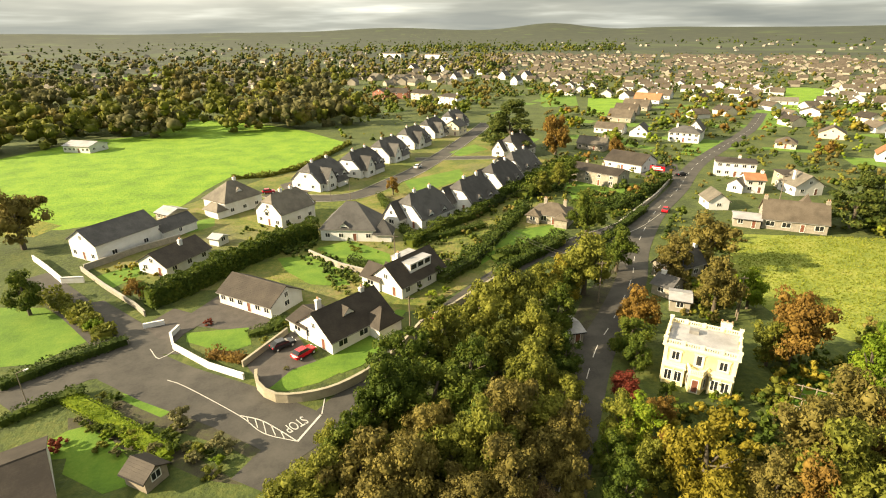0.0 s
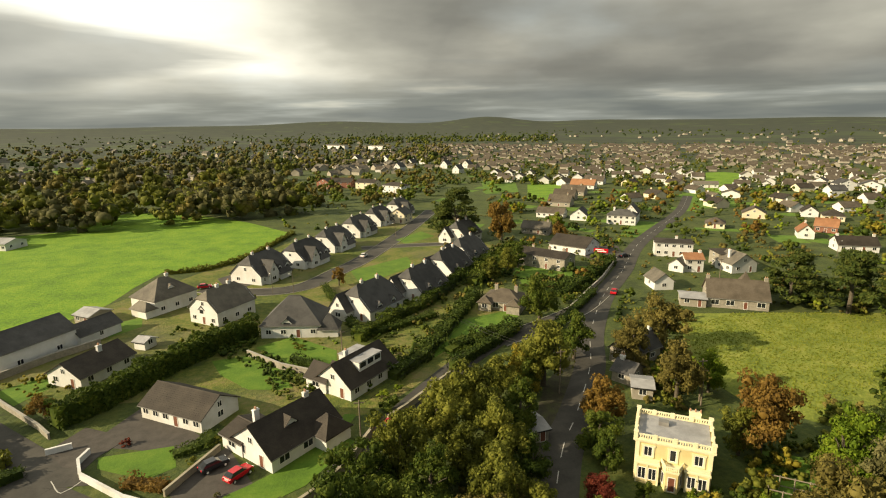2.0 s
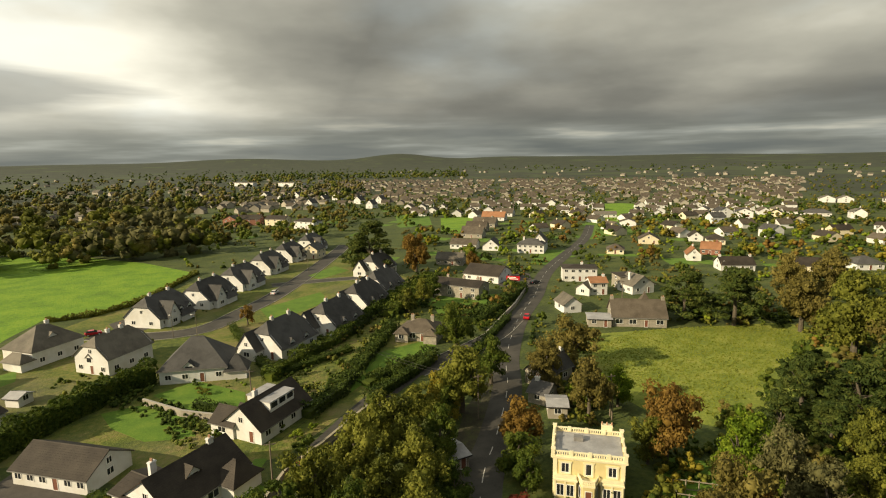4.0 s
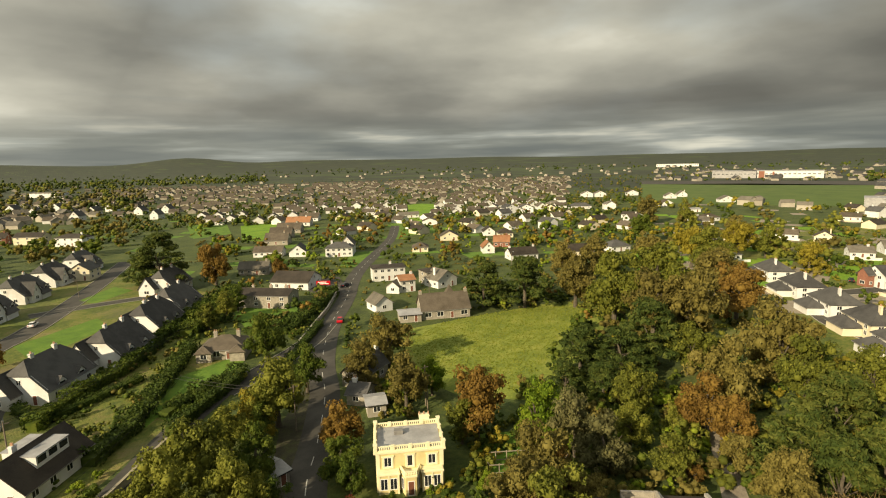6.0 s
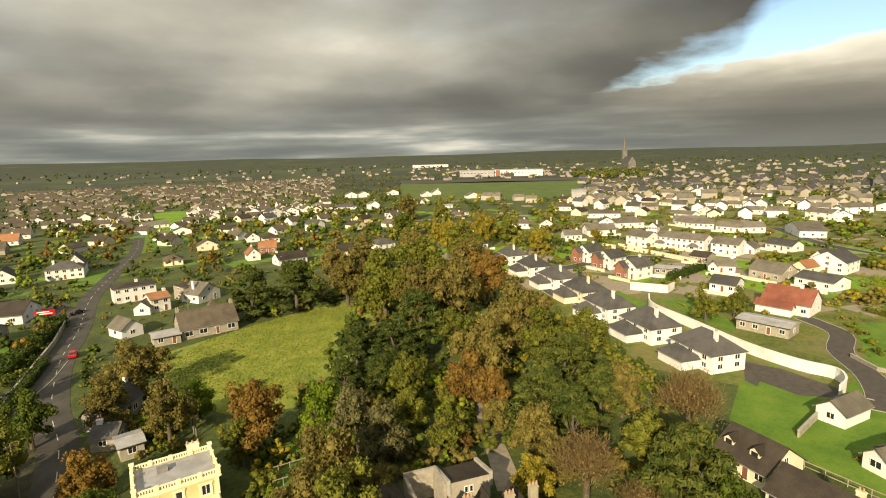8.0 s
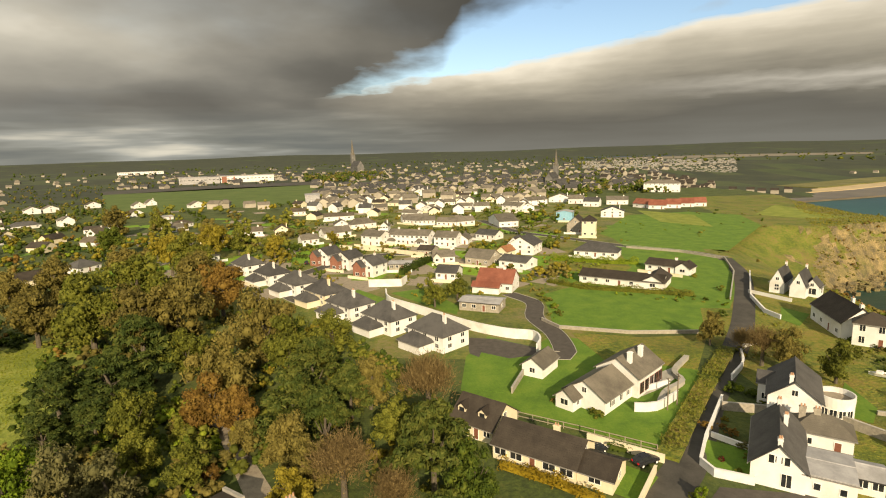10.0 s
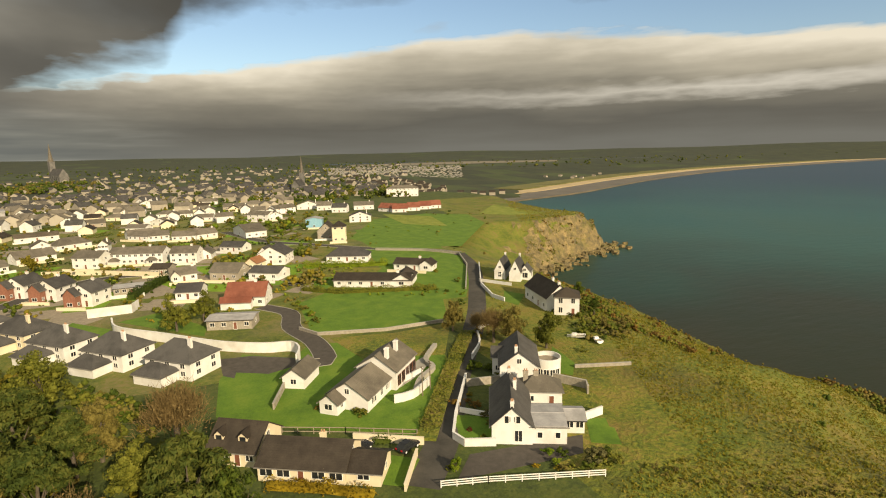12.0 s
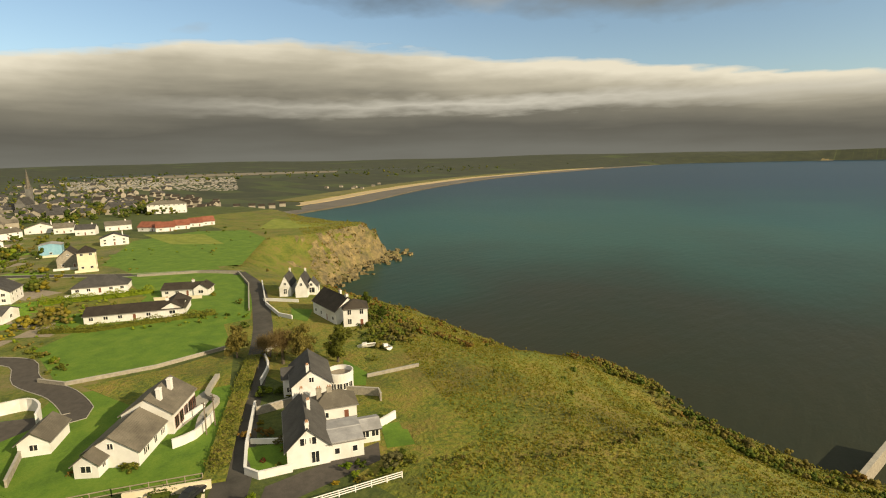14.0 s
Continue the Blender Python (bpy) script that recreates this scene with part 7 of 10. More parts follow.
tree("green", 30.3, 71.3, 3.9, 2)
tree("green", 30.2, 67.6, 3.1, 2)
tree("red", 26.1, 60.1, 2.8, 2)
tree("olive", 22.7, 51.4, 3.9, 2)
tree("rust", 28.4, 54.9, 2.7, 2)
tree("green", 32.0, 60.5, 1.6)
tree("gold", 28.6, 43.3, 5.7, 2)
tree("brown", 41.9, 45.5, 6.2, 2)
tree("brown", 47.6, 47.2, 6.5, 2)
tree("olive", 40.9, 40.2, 6.3, 2)
tree("rust", 37.4, 39.3, 4.8, 2)
tree("lime", 22.8, 50.7, 4.2, 2)
tree("brown", 34.3, 40.6, 4.3, 2)
tree("rust", 53.5, 67.7, 6.3, 2)
tree("brown", 49.9, 83.5, 5.1, 2)
tree("lime", 57.6, 86.1, 4.0, 2)
tree("lime", 59.4, 59.8, 5.2, 2)
tree("lime", 44.9, 55.9, 1.8)
tree("brown", 48.6, 98.0, 5.0, 2)
tree("brown", 58.9, 104.5, 6.7, 2)
tree("olive", 50.6, 68.1, 3.5, 2)
tree("conifer", 107.5, 127.2, 8.5, 2)
tree("conifer", 116.1, 117.9, 8.8, 2)
tree("conifer", 86.8, 73.2, 6.4, 2)
tree("conifer", 93.7, 68.0, 6.6, 2)
tree("conifer", 76.5, 68.5, 4.1, 2)
tree("conifer", 80.6, 62.8, 4.5, 2)
tree("conifer", 102.5, 66.8, 7.7, 2)
tree("brown", 128.4, 108.3, 8.2, 2)
tree("olive", 120.1, 88.5, 9.5, 2)
tree("brown", 165.5, 130.1, 8.9, 2)
tree("olive", 146.0, 92.4, 10.6, 2)
tree("brown", 123.7, 69.9, 10.3, 2)
tree("brown", 161.8, 81.7, 10.4, 2)
tree("rust", 147.5, 69.2, 8.7, 2)
tree("brown", 118.6, 76.3, 8.8, 2)
tree("brown", 150.4, 131.4, 7.2, 2)
tree("brown", 110.9, 44.6, 8.6, 2)
tree("olive", 105.0, 59.3, 5.8, 2)
tree("brown", 92.3, 46.5, 6.6, 2)
tree("rust", 84.1, 45.4, 5.4, 2)
tree("olive", 78.6, 55.2, 4.7, 2)
tree("rust", 81.5, 39.5, 4.5, 2)
tree("brown", 76.2, 36.5, 3.3, 2)
tree("olive", 79.8, 47.9, 2.5)
tree("olive", 66.6, 40.7, 4.0, 2)
tree("rust", 69.0, 39.0, 1.9)
tree("lime", 63.2, 61.6, 3.8, 2)
tree("grey", 61.7, 54.1, 5.1, 2)
tree("grey", 61.1, 48.1, 4.9, 2)
tree("olive", 70.4, 50.2, 4.0, 2)
tree("rust", 48.7, 47.2, 4.7, 2)
tree("brown", 50.3, 43.4, 3.9, 2)
tree("pine", 80.0, 29.8, 6.6, 2)
tree("pine", 92.0, 29.4, 7.2, 2)
tree("pine", 87.5, 22.1, 5.2, 2)
tree("pine", 75.3, 23.9, 5.4, 2)
tree("brown", 71.4, 28.8, 4.4, 2)
tree("twigs", 64.7, 19.1, 6.3, 2)
tree("gold", 62.1, 25.4, 3.9, 2)
tree("olive", 105.4, 38.2, 6.2, 2)
tree("olive", 115.2, 30.9, 6.0, 2)
tree("twigs", 88.0, 8.5, 7.5, 2)
tree("pine", 64.6, 7.0, 6.7, 2)
tree("green", 61.2, 1.7, 4.5, 2)
tree("twigs", 60.1, 12.0, 4.6, 2)
tree("brown", 90.7, 19.1, 4.5, 2)
tree("brown", 67.0, 24.4, 4.3, 2)
tree("olive", 75.6, 12.5, 4.6, 2)
tree("rust", -12.4, 164.2, 3.1, 0)
tree("rust", -57.4, 94.6, 2.5)
tree("green", -74.7, 88.9, 4.2)
tree("rust", 50.4, 215.9, 8.1)
tree("conifer", 33.4, 225.8, 10.7, 2)
tree("conifer", 28.7, 234.9, 7.6)
tree("rust", 71.9, 206.8, 4.2)
tree("brown", -98.9, 122.3, 8.5, 2)
tree("olive", 40.8, 166.8, 4.1)
tree("olive", 34.2, 160.9, 3.9)
tree("green", 46.4, 174.9, 3.9)

# ---- trees round the rough field ----
tree("gold", 209.1, 115.0, 8.6)
tree("twigs", 105.8, -60.4, 5.8, 2)
tree("brown", 102.6, -63.1, 4.4, 2)
tree("twigs", 112.4, -59.6, 3.6, 2)
tree("brown", 118.2, -55.6, 3.8)
tree("olive", 96.5, -69.1, 4.3)
tree("olive", 155.0, 8.7, 4.7)
tree("olive", 161.2, 1.8, 4.6)
tree("green", 127.9, -105.2, 2.6)
tree("green", 111.9, -97.2, 2.2)
tree("lime", 62.7, -27.6, 1.2, 0)
tree("gold", 242.8, 112.1, 8.5)

# ---- hedges and walls ----
hedge([(-63.7, 66.3), (-59.1, 71.8), (-51.6, 78.4)], 2.0, 1.6, label="broad dark hedge along the road")
hedge([(-75.7, 95.3), (-65.4, 88.1), (-55.7, 79.9)], 2.6, 1.8, "olive", loose=0.3, leaf=0.35, label="overgrown tall garden hedge")
hedge([(-57.8, 58.2), (-54.1, 62.7), (-50.4, 64.5)], 1.6, 1.4, label="clipped hedge on the verge")
hedge([(-51.6, 63.2), (-45.2, 59.6), (-39.0, 55.7), (-32.8, 51.8)], 2.3, 1.0, "bright_hedge", loose=0.05, leaf=0.14, dense=1.7, label="clipped bright green hedge")
hedge([(-53.8, 90.9), (-49.3, 96.6), (-43.2, 108.7), (-36.2, 120.0), (-29.5, 127.2)], 3.0, 4.5, "green", loose=0.12, leaf=0.35, label="tall dark evergreen hedge")
hedge([(-31.8, 79.9), (-28.4, 81.7), (-27.2, 84.6)], 2.0, 1.0, label="low shrubs along a drive")
hedge([(-35.9, 74.1), (-30.3, 72.3)], 2.2, 1.2, "rust", label="low rust coloured shrubs by a wall")
hedge([(-16.6, 162.4), (-4.8, 121.0), (13.5, 132.9)], 2, 1.5, label="clipped green hedge between two gardens")
hedge([(27.4, 156.7), (39.1, 174.2), (53.2, 199.1)], 4.5, 3.5, "green", loose=0.25, leaf=0.35, label="tall dark green hedge between gardens")
hedge([(15.2, 145.8), (24.8, 165.2), (35.1, 177.8)], 3.0, 2.2, loose=0.2, leaf=0.3)
hedge([(41.9, 150.3), (50.3, 143.0), (65.6, 158.9), (79.3, 175.3)], 3.5, 2.5, loose=0.3, leaf=0.3, label="ragged dark hedge beside the road")
hedge([(13.8, 110.2), (21.1, 116.5), (31.9, 122.6)], 3.0, 1.8, loose=0.3, leaf=0.3)
hedge([(1.4, 99.6), (7.8, 108.0), (16.1, 125.1), (26.9, 147.5)], 3, 2.2, loose=0.2, leaf=0.3)
hedge([(74.7, -28.6), (86.0, -36.6), (101.5, -47.8), (114.0, -57.2)], 2.6, 0.7, "olive", loose=0.3, leaf=0.2, label="overgrown grassy bank beside the coast road")
hedge([(182.0, -30.4), (171.7, -40.1), (159.8, -70.5)], 2.0, 1.6, "olive", loose=0.25, label="mixed hedge behind the long bungalow")
hedge([(221.5, -39.3), (210.4, -59.6), (207.7, -70.7)], 4, 1.8, "bright_hedge", loose=0.25, label="bright yellow green hedge bank")
hedge([(71.6, -2.7), (67.0, -9.8), (62.7, -15.0)], 1.6, 1.2, "yellow", loose=0.25, label="low yellow flowering garden hedge")
hedge([(199.2, 22.3), (225.5, 12.4)], 3, 2.6, label="dark green garden hedge")
hedge([(-37.6, 247.8), (-45.0, 217.0), (-50.8, 199.5), (-59.1, 189.5), (-70.5, 186.6)], 1.4, 1.3, "olive", loose=0.25, leaf=0.3, label="ragged hedge along the field boundary")
garden_wall([(-44.6, 82.5), (-44.9, 79.9), (-42.9, 76.3), (-35.0, 70.6), (-28.6, 67.5)], 0.95, 0.3, smooth=False, label="white rendered wall curving along the road")
garden_wall([(-26.8, 68.0), (-25.7, 64.9), (-22.3, 62.0), (-16.9, 62.5), (-12.5, 65.1), (-7.1, 71.4), (-2.1, 82.0)], 1.4, 0.35, WALL_TAN, smooth=True, label="cream boundary wall on the corner")
garden_wall([(0.1, 84.5), (3.3, 87.9), (12.5, 99.1)], 1.2, 0.35, WALL_TAN, label="cream garden wall along the lane")
garden_wall([(-51.1, 83.1), (-48.0, 84.4)], 0.9, 0.3)
garden_wall([(-91.7, 115.0), (-84.6, 109.0), (-77.4, 102.5), (-73.0, 102.8)], 1.3, 0.3)
garden_wall([(-77.1, 108.7), (-67.3, 99.9), (-56.5, 91.0), (-53.0, 87.6)], 1.0, 0.3, STONE, label="grey stone lane wall")
garden_wall([(-28.8, 115.4), (-20.7, 107.7), (-12.9, 103.0)], 1.3, 0.3, STONE, label="old stone garden wall")
garden_wall([(-29.8, 70.7), (-25.3, 80.6)], 1.0, 0.3, WALL_TAN)
garden_wall([(-76.4, 108.7), (-69.6, 119.7), (-63.3, 126.9)], 1.4, 0.25, STONE, label="grey block wall beside a long house")
garden_wall([(169.6, 25.0), (159.4, 22.6), (147.6, 12.0), (133.9, -0.2), (126.8, -9.7), (124.5, -15.8), (119.5, -16.7), (115.0, -15.1)], 2.4, 0.3, WHITE, smooth=True, label="tall white curved estate wall")
garden_wall([(182.0, 32.4), (181.8, 20.9), (187.1, 19.4)], 2.6, 0.3, WHITE, label="white rendered estate wall")
garden_wall([(261.1, 57.9), (251.3, 36.7), (234.9, 15.1)], 1.8, 0.3, CREAM, label="cream block boundary wall")
garden_wall([(90.5, -44.4), (77.1, -35.1), (70.9, -31.4), (68.1, -32.0), (65.9, -36.4)], 1.2, 0.3, WHITE, label="white garden wall beside the coast road")
garden_wall([(119.0, -67.1), (114.1, -60.7), (105.8, -56.5), (99.0, -50.6)], 1.2, 0.3, WHITE, smooth=True, label="white wavy wall beside the coast road")
garden_wall([(186.8, -103.0), (156.4, -86.3), (141.1, -81.6), (135.3, -82.4)], 1.1, 0.3, WHITE)
garden_wall([(242.6, -77.6), (228.5, -96.6), (212.2, -107.0), (188.0, -98.0), (154.4, -79.2)], 0.9, 0.3, STONE, label="low stone wall round the gardens")
garden_wall([(139.6, -20.6), (132.6, -23.9), (127.1, -40.4), (126.3, -56.7)], 0.8, 0.3, STONE, label="low stone edging of a lawn")
garden_wall([(69.3, -24.3), (61.8, -19.3)], 1.1, 0.3, CREAM)
garden_wall([(78.2, -16.9), (71.6, -26.5)], 1.2, 0.3, CREAM, label="cream wall of a carport")
garden_wall([(95.6, -7.1), (110.3, -13.0)], 1.2, 0.3, STONE, label="grey garden wall")
garden_wall([(84.2, -67.3), (79.6, -78.7)], 0.6, 0.4, STONE, label="dry stone field wall")
garden_wall([(87.2, -42.7), (85.2, -50.3)], 1.5, 0.3, STONE, label="old stone yard wall")
garden_wall([(65.4, -51.8), (65.9, -58.1)], 1.4, 0.3, WHITE)
garden_wall([(49.1, 132.1), (68.3, 156.5), (82.7, 177.8)], 1.2, 0.3, STONE, label="stone roadside wall")
fence([(60.3, -24.0), (58.1, -30.3), (51.7, -45.7)], 1.1, label="white post and rail fence round the yard")
fence([(86.2, -7.0), (80.9, -16.4), (74.6, -26.6)], 1.2, mat=WOOD_GREY, label="grey wooden paddock fence", rails=2)

# ---- cars and poles ----
car(-21.0, 73.6, 52, CAR_RED, "red hatchback parked on the forecourt")
car(-25.0, 76.2, 40, CAR_DARK, "dark car parked beside the wall")
car(-5.4, 199.4, 70, CAR_WHITE, "white car on the estate road")
car(65.9, 143.0, 60, CAR_RED, "red car driving on the main road")
car(71.6, -23.7, -65, CAR_DARK, "black car parked in the carport")
car(74.7, -17.0, -65, CAR_DARK, "dark car under the wall")
car(-52.8, 168.2, 20, CAR_RED, "small red car on the estate road")
car(0.4, 83.0, 50, CAR_RED, "red car in the lane")
car(225.4, 65.4, 20, CAR_DARK, "dark car on the terrace road")
car(87.7, 182.2, 20, CAR_DARK, "dark car by the junction")
pole(31.1, 89.7, 8.5)
pole(-4.1, 78.0, 8)
pole(54.1, 83.3, 8)
pole(-8.3, 106.7, 8)
pole(53.4, 81.7, 7)
pole(100.2, 146.2, 8)
pole(-35.6, 171.7, 6)
pole(87.6, -33.4, 6)
pole(89.5, -35.9, 6)
pole(75.6, 29.8, 6)
lamp_post(-31.2, 159.3, 123)
lamp_post(-25.1, 158.3, 160)
lamp_post(7.7, 232.9, 160)
lamp_post(-56.3, 61.6, 52)
lamp_post(159.9, 168.5, 5)
lamp_post(-15.5, 215.4, 60)

# ---- road paint ----
road_line([(-40.1, 67.7), (-36.7, 66.0), (-26.7, 59.3), (-22.4, 55.7), (-17.6, 54.0)], 0.1, 0.060)
road_line([(-26.7, 59.3), (-23.6, 58.3), (-20.6, 56.3), (-17.6, 54.0)], 0.14, 0.060)
road_line([(-17.6, 54.0), (-15.6, 59.0)], 0.3, 0.075)
road_line([(-15.5, 59.2), (-15.7, 62.5)], 0.14, 0.060)
road_line([(-46.8, 76.4), (-44.0, 73.5), (-42.5, 75.9)], 0.14, 0.060)
road_line([(-25.5, 58.9), (-24.8, 57.6)], 0.12, 0.060)
road_line([(-24.3, 58.5), (-23.4, 56.7)], 0.12, 0.060)
road_line([(-23.1, 58.0), (-22.0, 55.6)], 0.12, 0.060)
road_line([(-21.8, 57.2), (-20.7, 55.2)], 0.12, 0.060)
road_line([(-20.3, 56.1), (-19.4, 54.6)], 0.12, 0.060)
road_word("STOP", -17.51, 58.29, -135, 3.15)

# ---- shrubs ----
shrub("green", -45.3, 63.1, 1.3)
shrub("olive", -47.3, 63.5, 1.0)
shrub("grey", -47.8, 58.8, 0.7)
shrub("green", -46.5, 57.9, 0.8)
shrub("olive", -45.3, 57.1, 0.8)
shrub("green", -42.2, 56.0, 1.3)
shrub("grey", -44.2, 61.4, 0.8)
shrub("green", -37.5, 56.3, 1.3)
shrub("grey", -33.8, 57.8, 2.2)
shrub("green", -32.6, 52.9, 1.5)
shrub("olive", -29.3, 52.0, 1.6)
shrub("grey", -26.6, 52.6, 2.2)
shrub("lime", -38.7, 53.6, 1.2)
shrub("red", -47.4, 53.8, 1.4)
shrub("olive", -38.8, 55.5, 1.2)
shrub("green", -44.2, 56.8, 0.8)
shrub("olive", -64.0, 86.7, 2.0)
shrub("lime", -59.2, 82.6, 2.1)
shrub("olive", -56.4, 80.9, 1.8)
shrub("lime", -19.5, 74.4, 0.7)
shrub("grey", -22.8, 69.7, 0.6)
shrub("red", -40.2, 84.2, 1.0)
shrub("olive", -28.4, 77.7, 1.0)
shrub("green", -27.0, 81.0, 1.0)
shrub("olive", -26.1, 83.1, 1.0)
shrub("green", 0.5, 88.4, 2.3)
shrub("lime", -0.5, 92.6, 1.5)
shrub("lime", 2.3, 95.1, 1.1)
shrub("olive", -2.1, 86.3, 1.4)
shrub("green", -5.0, 126.3, 1.4)
shrub("olive", -17.8, 116.6, 1.3)
shrub("olive", -19.3, 118.7, 1.1)
shrub("green", 15.8, 113.1, 1.8)
shrub("green", 17.8, 109.7, 1.8)
shrub("green", 20.9, 112.7, 1.8)
shrub("olive", 30.1, 118.8, 1.9)
shrub("green", 42.8, 133.8, 2.2)
shrub("green", 50.1, 137.3, 2.6)
shrub("olive", 38.5, 129.4, 2.4)
shrub("lime", 65.4, -52.3, 1.0)
shrub("lime", 57.3, -41.5, 0.9)
shrub("gold", 56.2, -40.8, 0.7)
shrub("green", 55.5, -46.7, 1.3)
shrub("green", 55.6, -49.3, 1.3)
shrub("olive", 53.6, -49.2, 1.5)
shrub("olive", 72.2, -38.9, 0.8)
shrub("rust", 80.7, -36.9, 1.3)
shrub("rust", 78.8, -40.0, 1.1)
shrub("grey", 74.7, -39.9, 1.2)
shrub("green", 94.6, -48.4, 1.5)
shrub("green", 91.9, -51.1, 1.5)
shrub("olive", 69.0, -35.9, 0.6)
shrub("olive", 63.6, -26.9, 0.7)
shrub("lime", 64.0, -28.5, 0.9)
shrub("olive", 137.9, -93.4, 1.1)
shrub("green", 130.5, -91.8, 1.1)
shrub("green", 120.3, -90.1, 1.0)
shrub("green", 114.1, -90.3, 1.1)
shrub("olive", 100.3, -85.6, 1.4)
shrub("grey", 97.4, -86.8, 1.5)
shrub("grey", 95.2, -88.7, 1.3)
shrub("olive", 90.3, -75.0, 1.2)
shrub("olive", 92.5, -89.0, 1.2)
shrub("gold", 183.3, -81.7, 1.3)
shrub("green", 154.3, -71.9, 1.1)
shrub("olive", 158.3, -66.6, 1.1)
shrub("olive", 143.9, -26.0, 1.6)
shrub("olive", 157.7, -24.5, 1.6)
shrub("lime", 150.2, -26.0, 1.5)
shrub("green", 86.7, -20.1, 0.9)
shrub("olive", 87.2, -20.2, 1.0)
shrub("olive", 165.1, -81.9, 1.6)
shrub("green", 138.6, -68.7, 1.7)
shrub("olive", 113.8, -60.2, 1.2)
shrub("gold", 110.4, -59.1, 1.1)

# ---- more trees over the lane ----

# ---- odds and ends ----
garden_wall([(110.3, -46.8), (102.8, -40.9), (98.1, -40.6), (94.0, -35.8), (89.6, -32.9)], 0.8, 0.9, PAVE, smooth=True, label="pale rubble rock garden edge")
garden_wall([(87.3, -27.5), (87.5, -31.5), (91.8, -36.9)], 1.6, 0.3, WHITE, smooth=True, label="curved white terrace wall")
fence([(49.5, 61.3), (55.2, 57.7), (53.0, 55.0), (47.7, 58.4), (49.5, 61.3)], 2.1, mat=WOOD_GREY, label="grey timber pergola frame in a garden", rails=2, gap=1.6)
boat(98.6, -79.8, 40, "white boat pulled up on the grass")
boat(93.9, -82.1, -20, "small upturned boat on the grass")
garden_wall([(2.5, -123.7), (-3.2, -153.1)], 4.2, 0.9, STONE, "old stone slip wall running into the sea", z=SEA, name="slipway_wall")
wires([(-4.1, 78.0, 7.6), (16.7, 109.1, 7.6), (31.1, 89.7, 8.0)])
wires([(-8.3, 106.7, 7.6), (16.3, 132.4, 7.0), (47.8, 177.6, 7.4)])
roadside_sign(78.6, 181.7, -35)
tree("brown", 198.6, 127.1, 8.5)
tree("olive", 246.0, 87.7, 5.0)
tree("gold", 265.4, 62.3, 4.6, 0)
tree("green", 246.6, 162.4, 7.8)
tree("brown", 323.9, 207.0, 8.9)
tree("olive", 325.4, 181.1, 7.9)
house(408.1, -146.7, -148, 15.4, 9.0, 3.2, 6.6, "gable", "x", WHITE, RED_TILE, "white house with red tiled roof above the beach", front=2, stacks=(), group="red roofed row")
house(397.6, -152.2, -115, 12.1, 9.0, 3.2, 6.6, "gable", "x", WHITE, RED_TILE, "white house with red tiled roof above the beach", front=2, stacks=(), group="red roofed row")
house(401.2, -165.1, -109, 9.8, 9.0, 3.2, 6.6, "gable", "x", WHITE, RED_TILE, "white house with red tiled roof above the beach", front=2, stacks=(), group="red roofed row")
house(406.3, -177.4, -107, 9.2, 9.0, 3.2, 6.6, "gable", "x", WHITE, RED_TILE, "white house with red tiled roof above the beach", front=2, stacks=(), group="red roofed row")
house(408.2, -187.7, -103, 8.6, 9.0, 3.2, 6.6, "gable", "x", WHITE, RED_TILE, "white house with red tiled roof above the beach", front=2, stacks=(), group="red roofed row")
house(547.3, -214.6, -115, 34, 14, 9.0, 12.0, "hip", "x", WHITE, SLATE2, "large white seafront hotel", front=8, side=3, upper=True, stacks=((-0.3, 0), (0.3, 0)))
house(427.7, -111.8, -120, 12, 9, 4.4, 7.2, "gable", "x", WHITE, SLATE, "white house on the edge of the town", front=3, side=1, stacks=((0.3, 0),))
house(453.8, -105.1, -108, 12, 9, 4.4, 7.2, "gable", "x", WHITE, SLATE2, "white house on the edge of the town", front=3, side=1, stacks=((0.3, 0),))
tree("olive", 195.5, 100.4, 10.7, 2)
tree("olive", 252.0, 104.3, 7.5)
tree("gold", 231.8, 80.7, 6.3)
tree("brown", 270.1, 124.6, 8.2)
sheet("lawn", [(-35.7, 113.7), (-25.3, 116.4), (-17.9, 105.7), (-18.5, 98.7), (-25.3, 99.8), (-32.1, 106.7)], LAWN, 0.0501, "bright mown green lawn", "lawn")
sheet("lawn", [(11.4, 115.1), (15.7, 127.7), (32.9, 133.9), (34.4, 129.4), (26.5, 119.3), (14.2, 108.1)], LAWN, 0.0508, "bright mown green lawn", "lawn")
sheet("lawn", [(42.3, 167.8), (50.2, 178.7), (69.9, 172.1), (61.1, 154.9), (44.3, 151.9)], LAWN, 0.0515, "bright mown green lawn", "lawn")
sheet("lawn", [(-19.7, 70.4), (-13.2, 71.8), (-6.6, 81.2), (-5.1, 79.9), (-11.5, 70.3), (-14.2, 68.5)], LAWN, 0.0522, "bright mown green lawn", "lawn")
hedge([(-18.6, 111.0), (-8.9, 103.0), (-4.4, 96.6)], 1.6, 1.6, label="clipped dark garden hedge behind the bungalow")
hedge([(-5.7, 119.4), (1.9, 130.7), (12.0, 141.5)], 2.6, 2.4, "green", loose=0.2, leaf=0.3, label="tall dark hedge behind the estate houses")
hedge([(12.0, 141.5), (29.4, 173.5), (50.5, 201.1)], 2.6, 2.6, "green", loose=0.2, leaf=0.3, label="tall dark hedge behind the estate houses")
hedge([(28.2, 103.6), (40.0, 118.9), (60.1, 143.8)], 2.0, 1.8, "hedge", loose=0.15, label="dark hedge along the lane")
hedge([(13.3, 102.0), (20.4, 109.1), (29.6, 118.1)], 2.0, 2.2, "hedge", loose=0.15, leaf=0.25, label="dark hedge behind the lane wall")
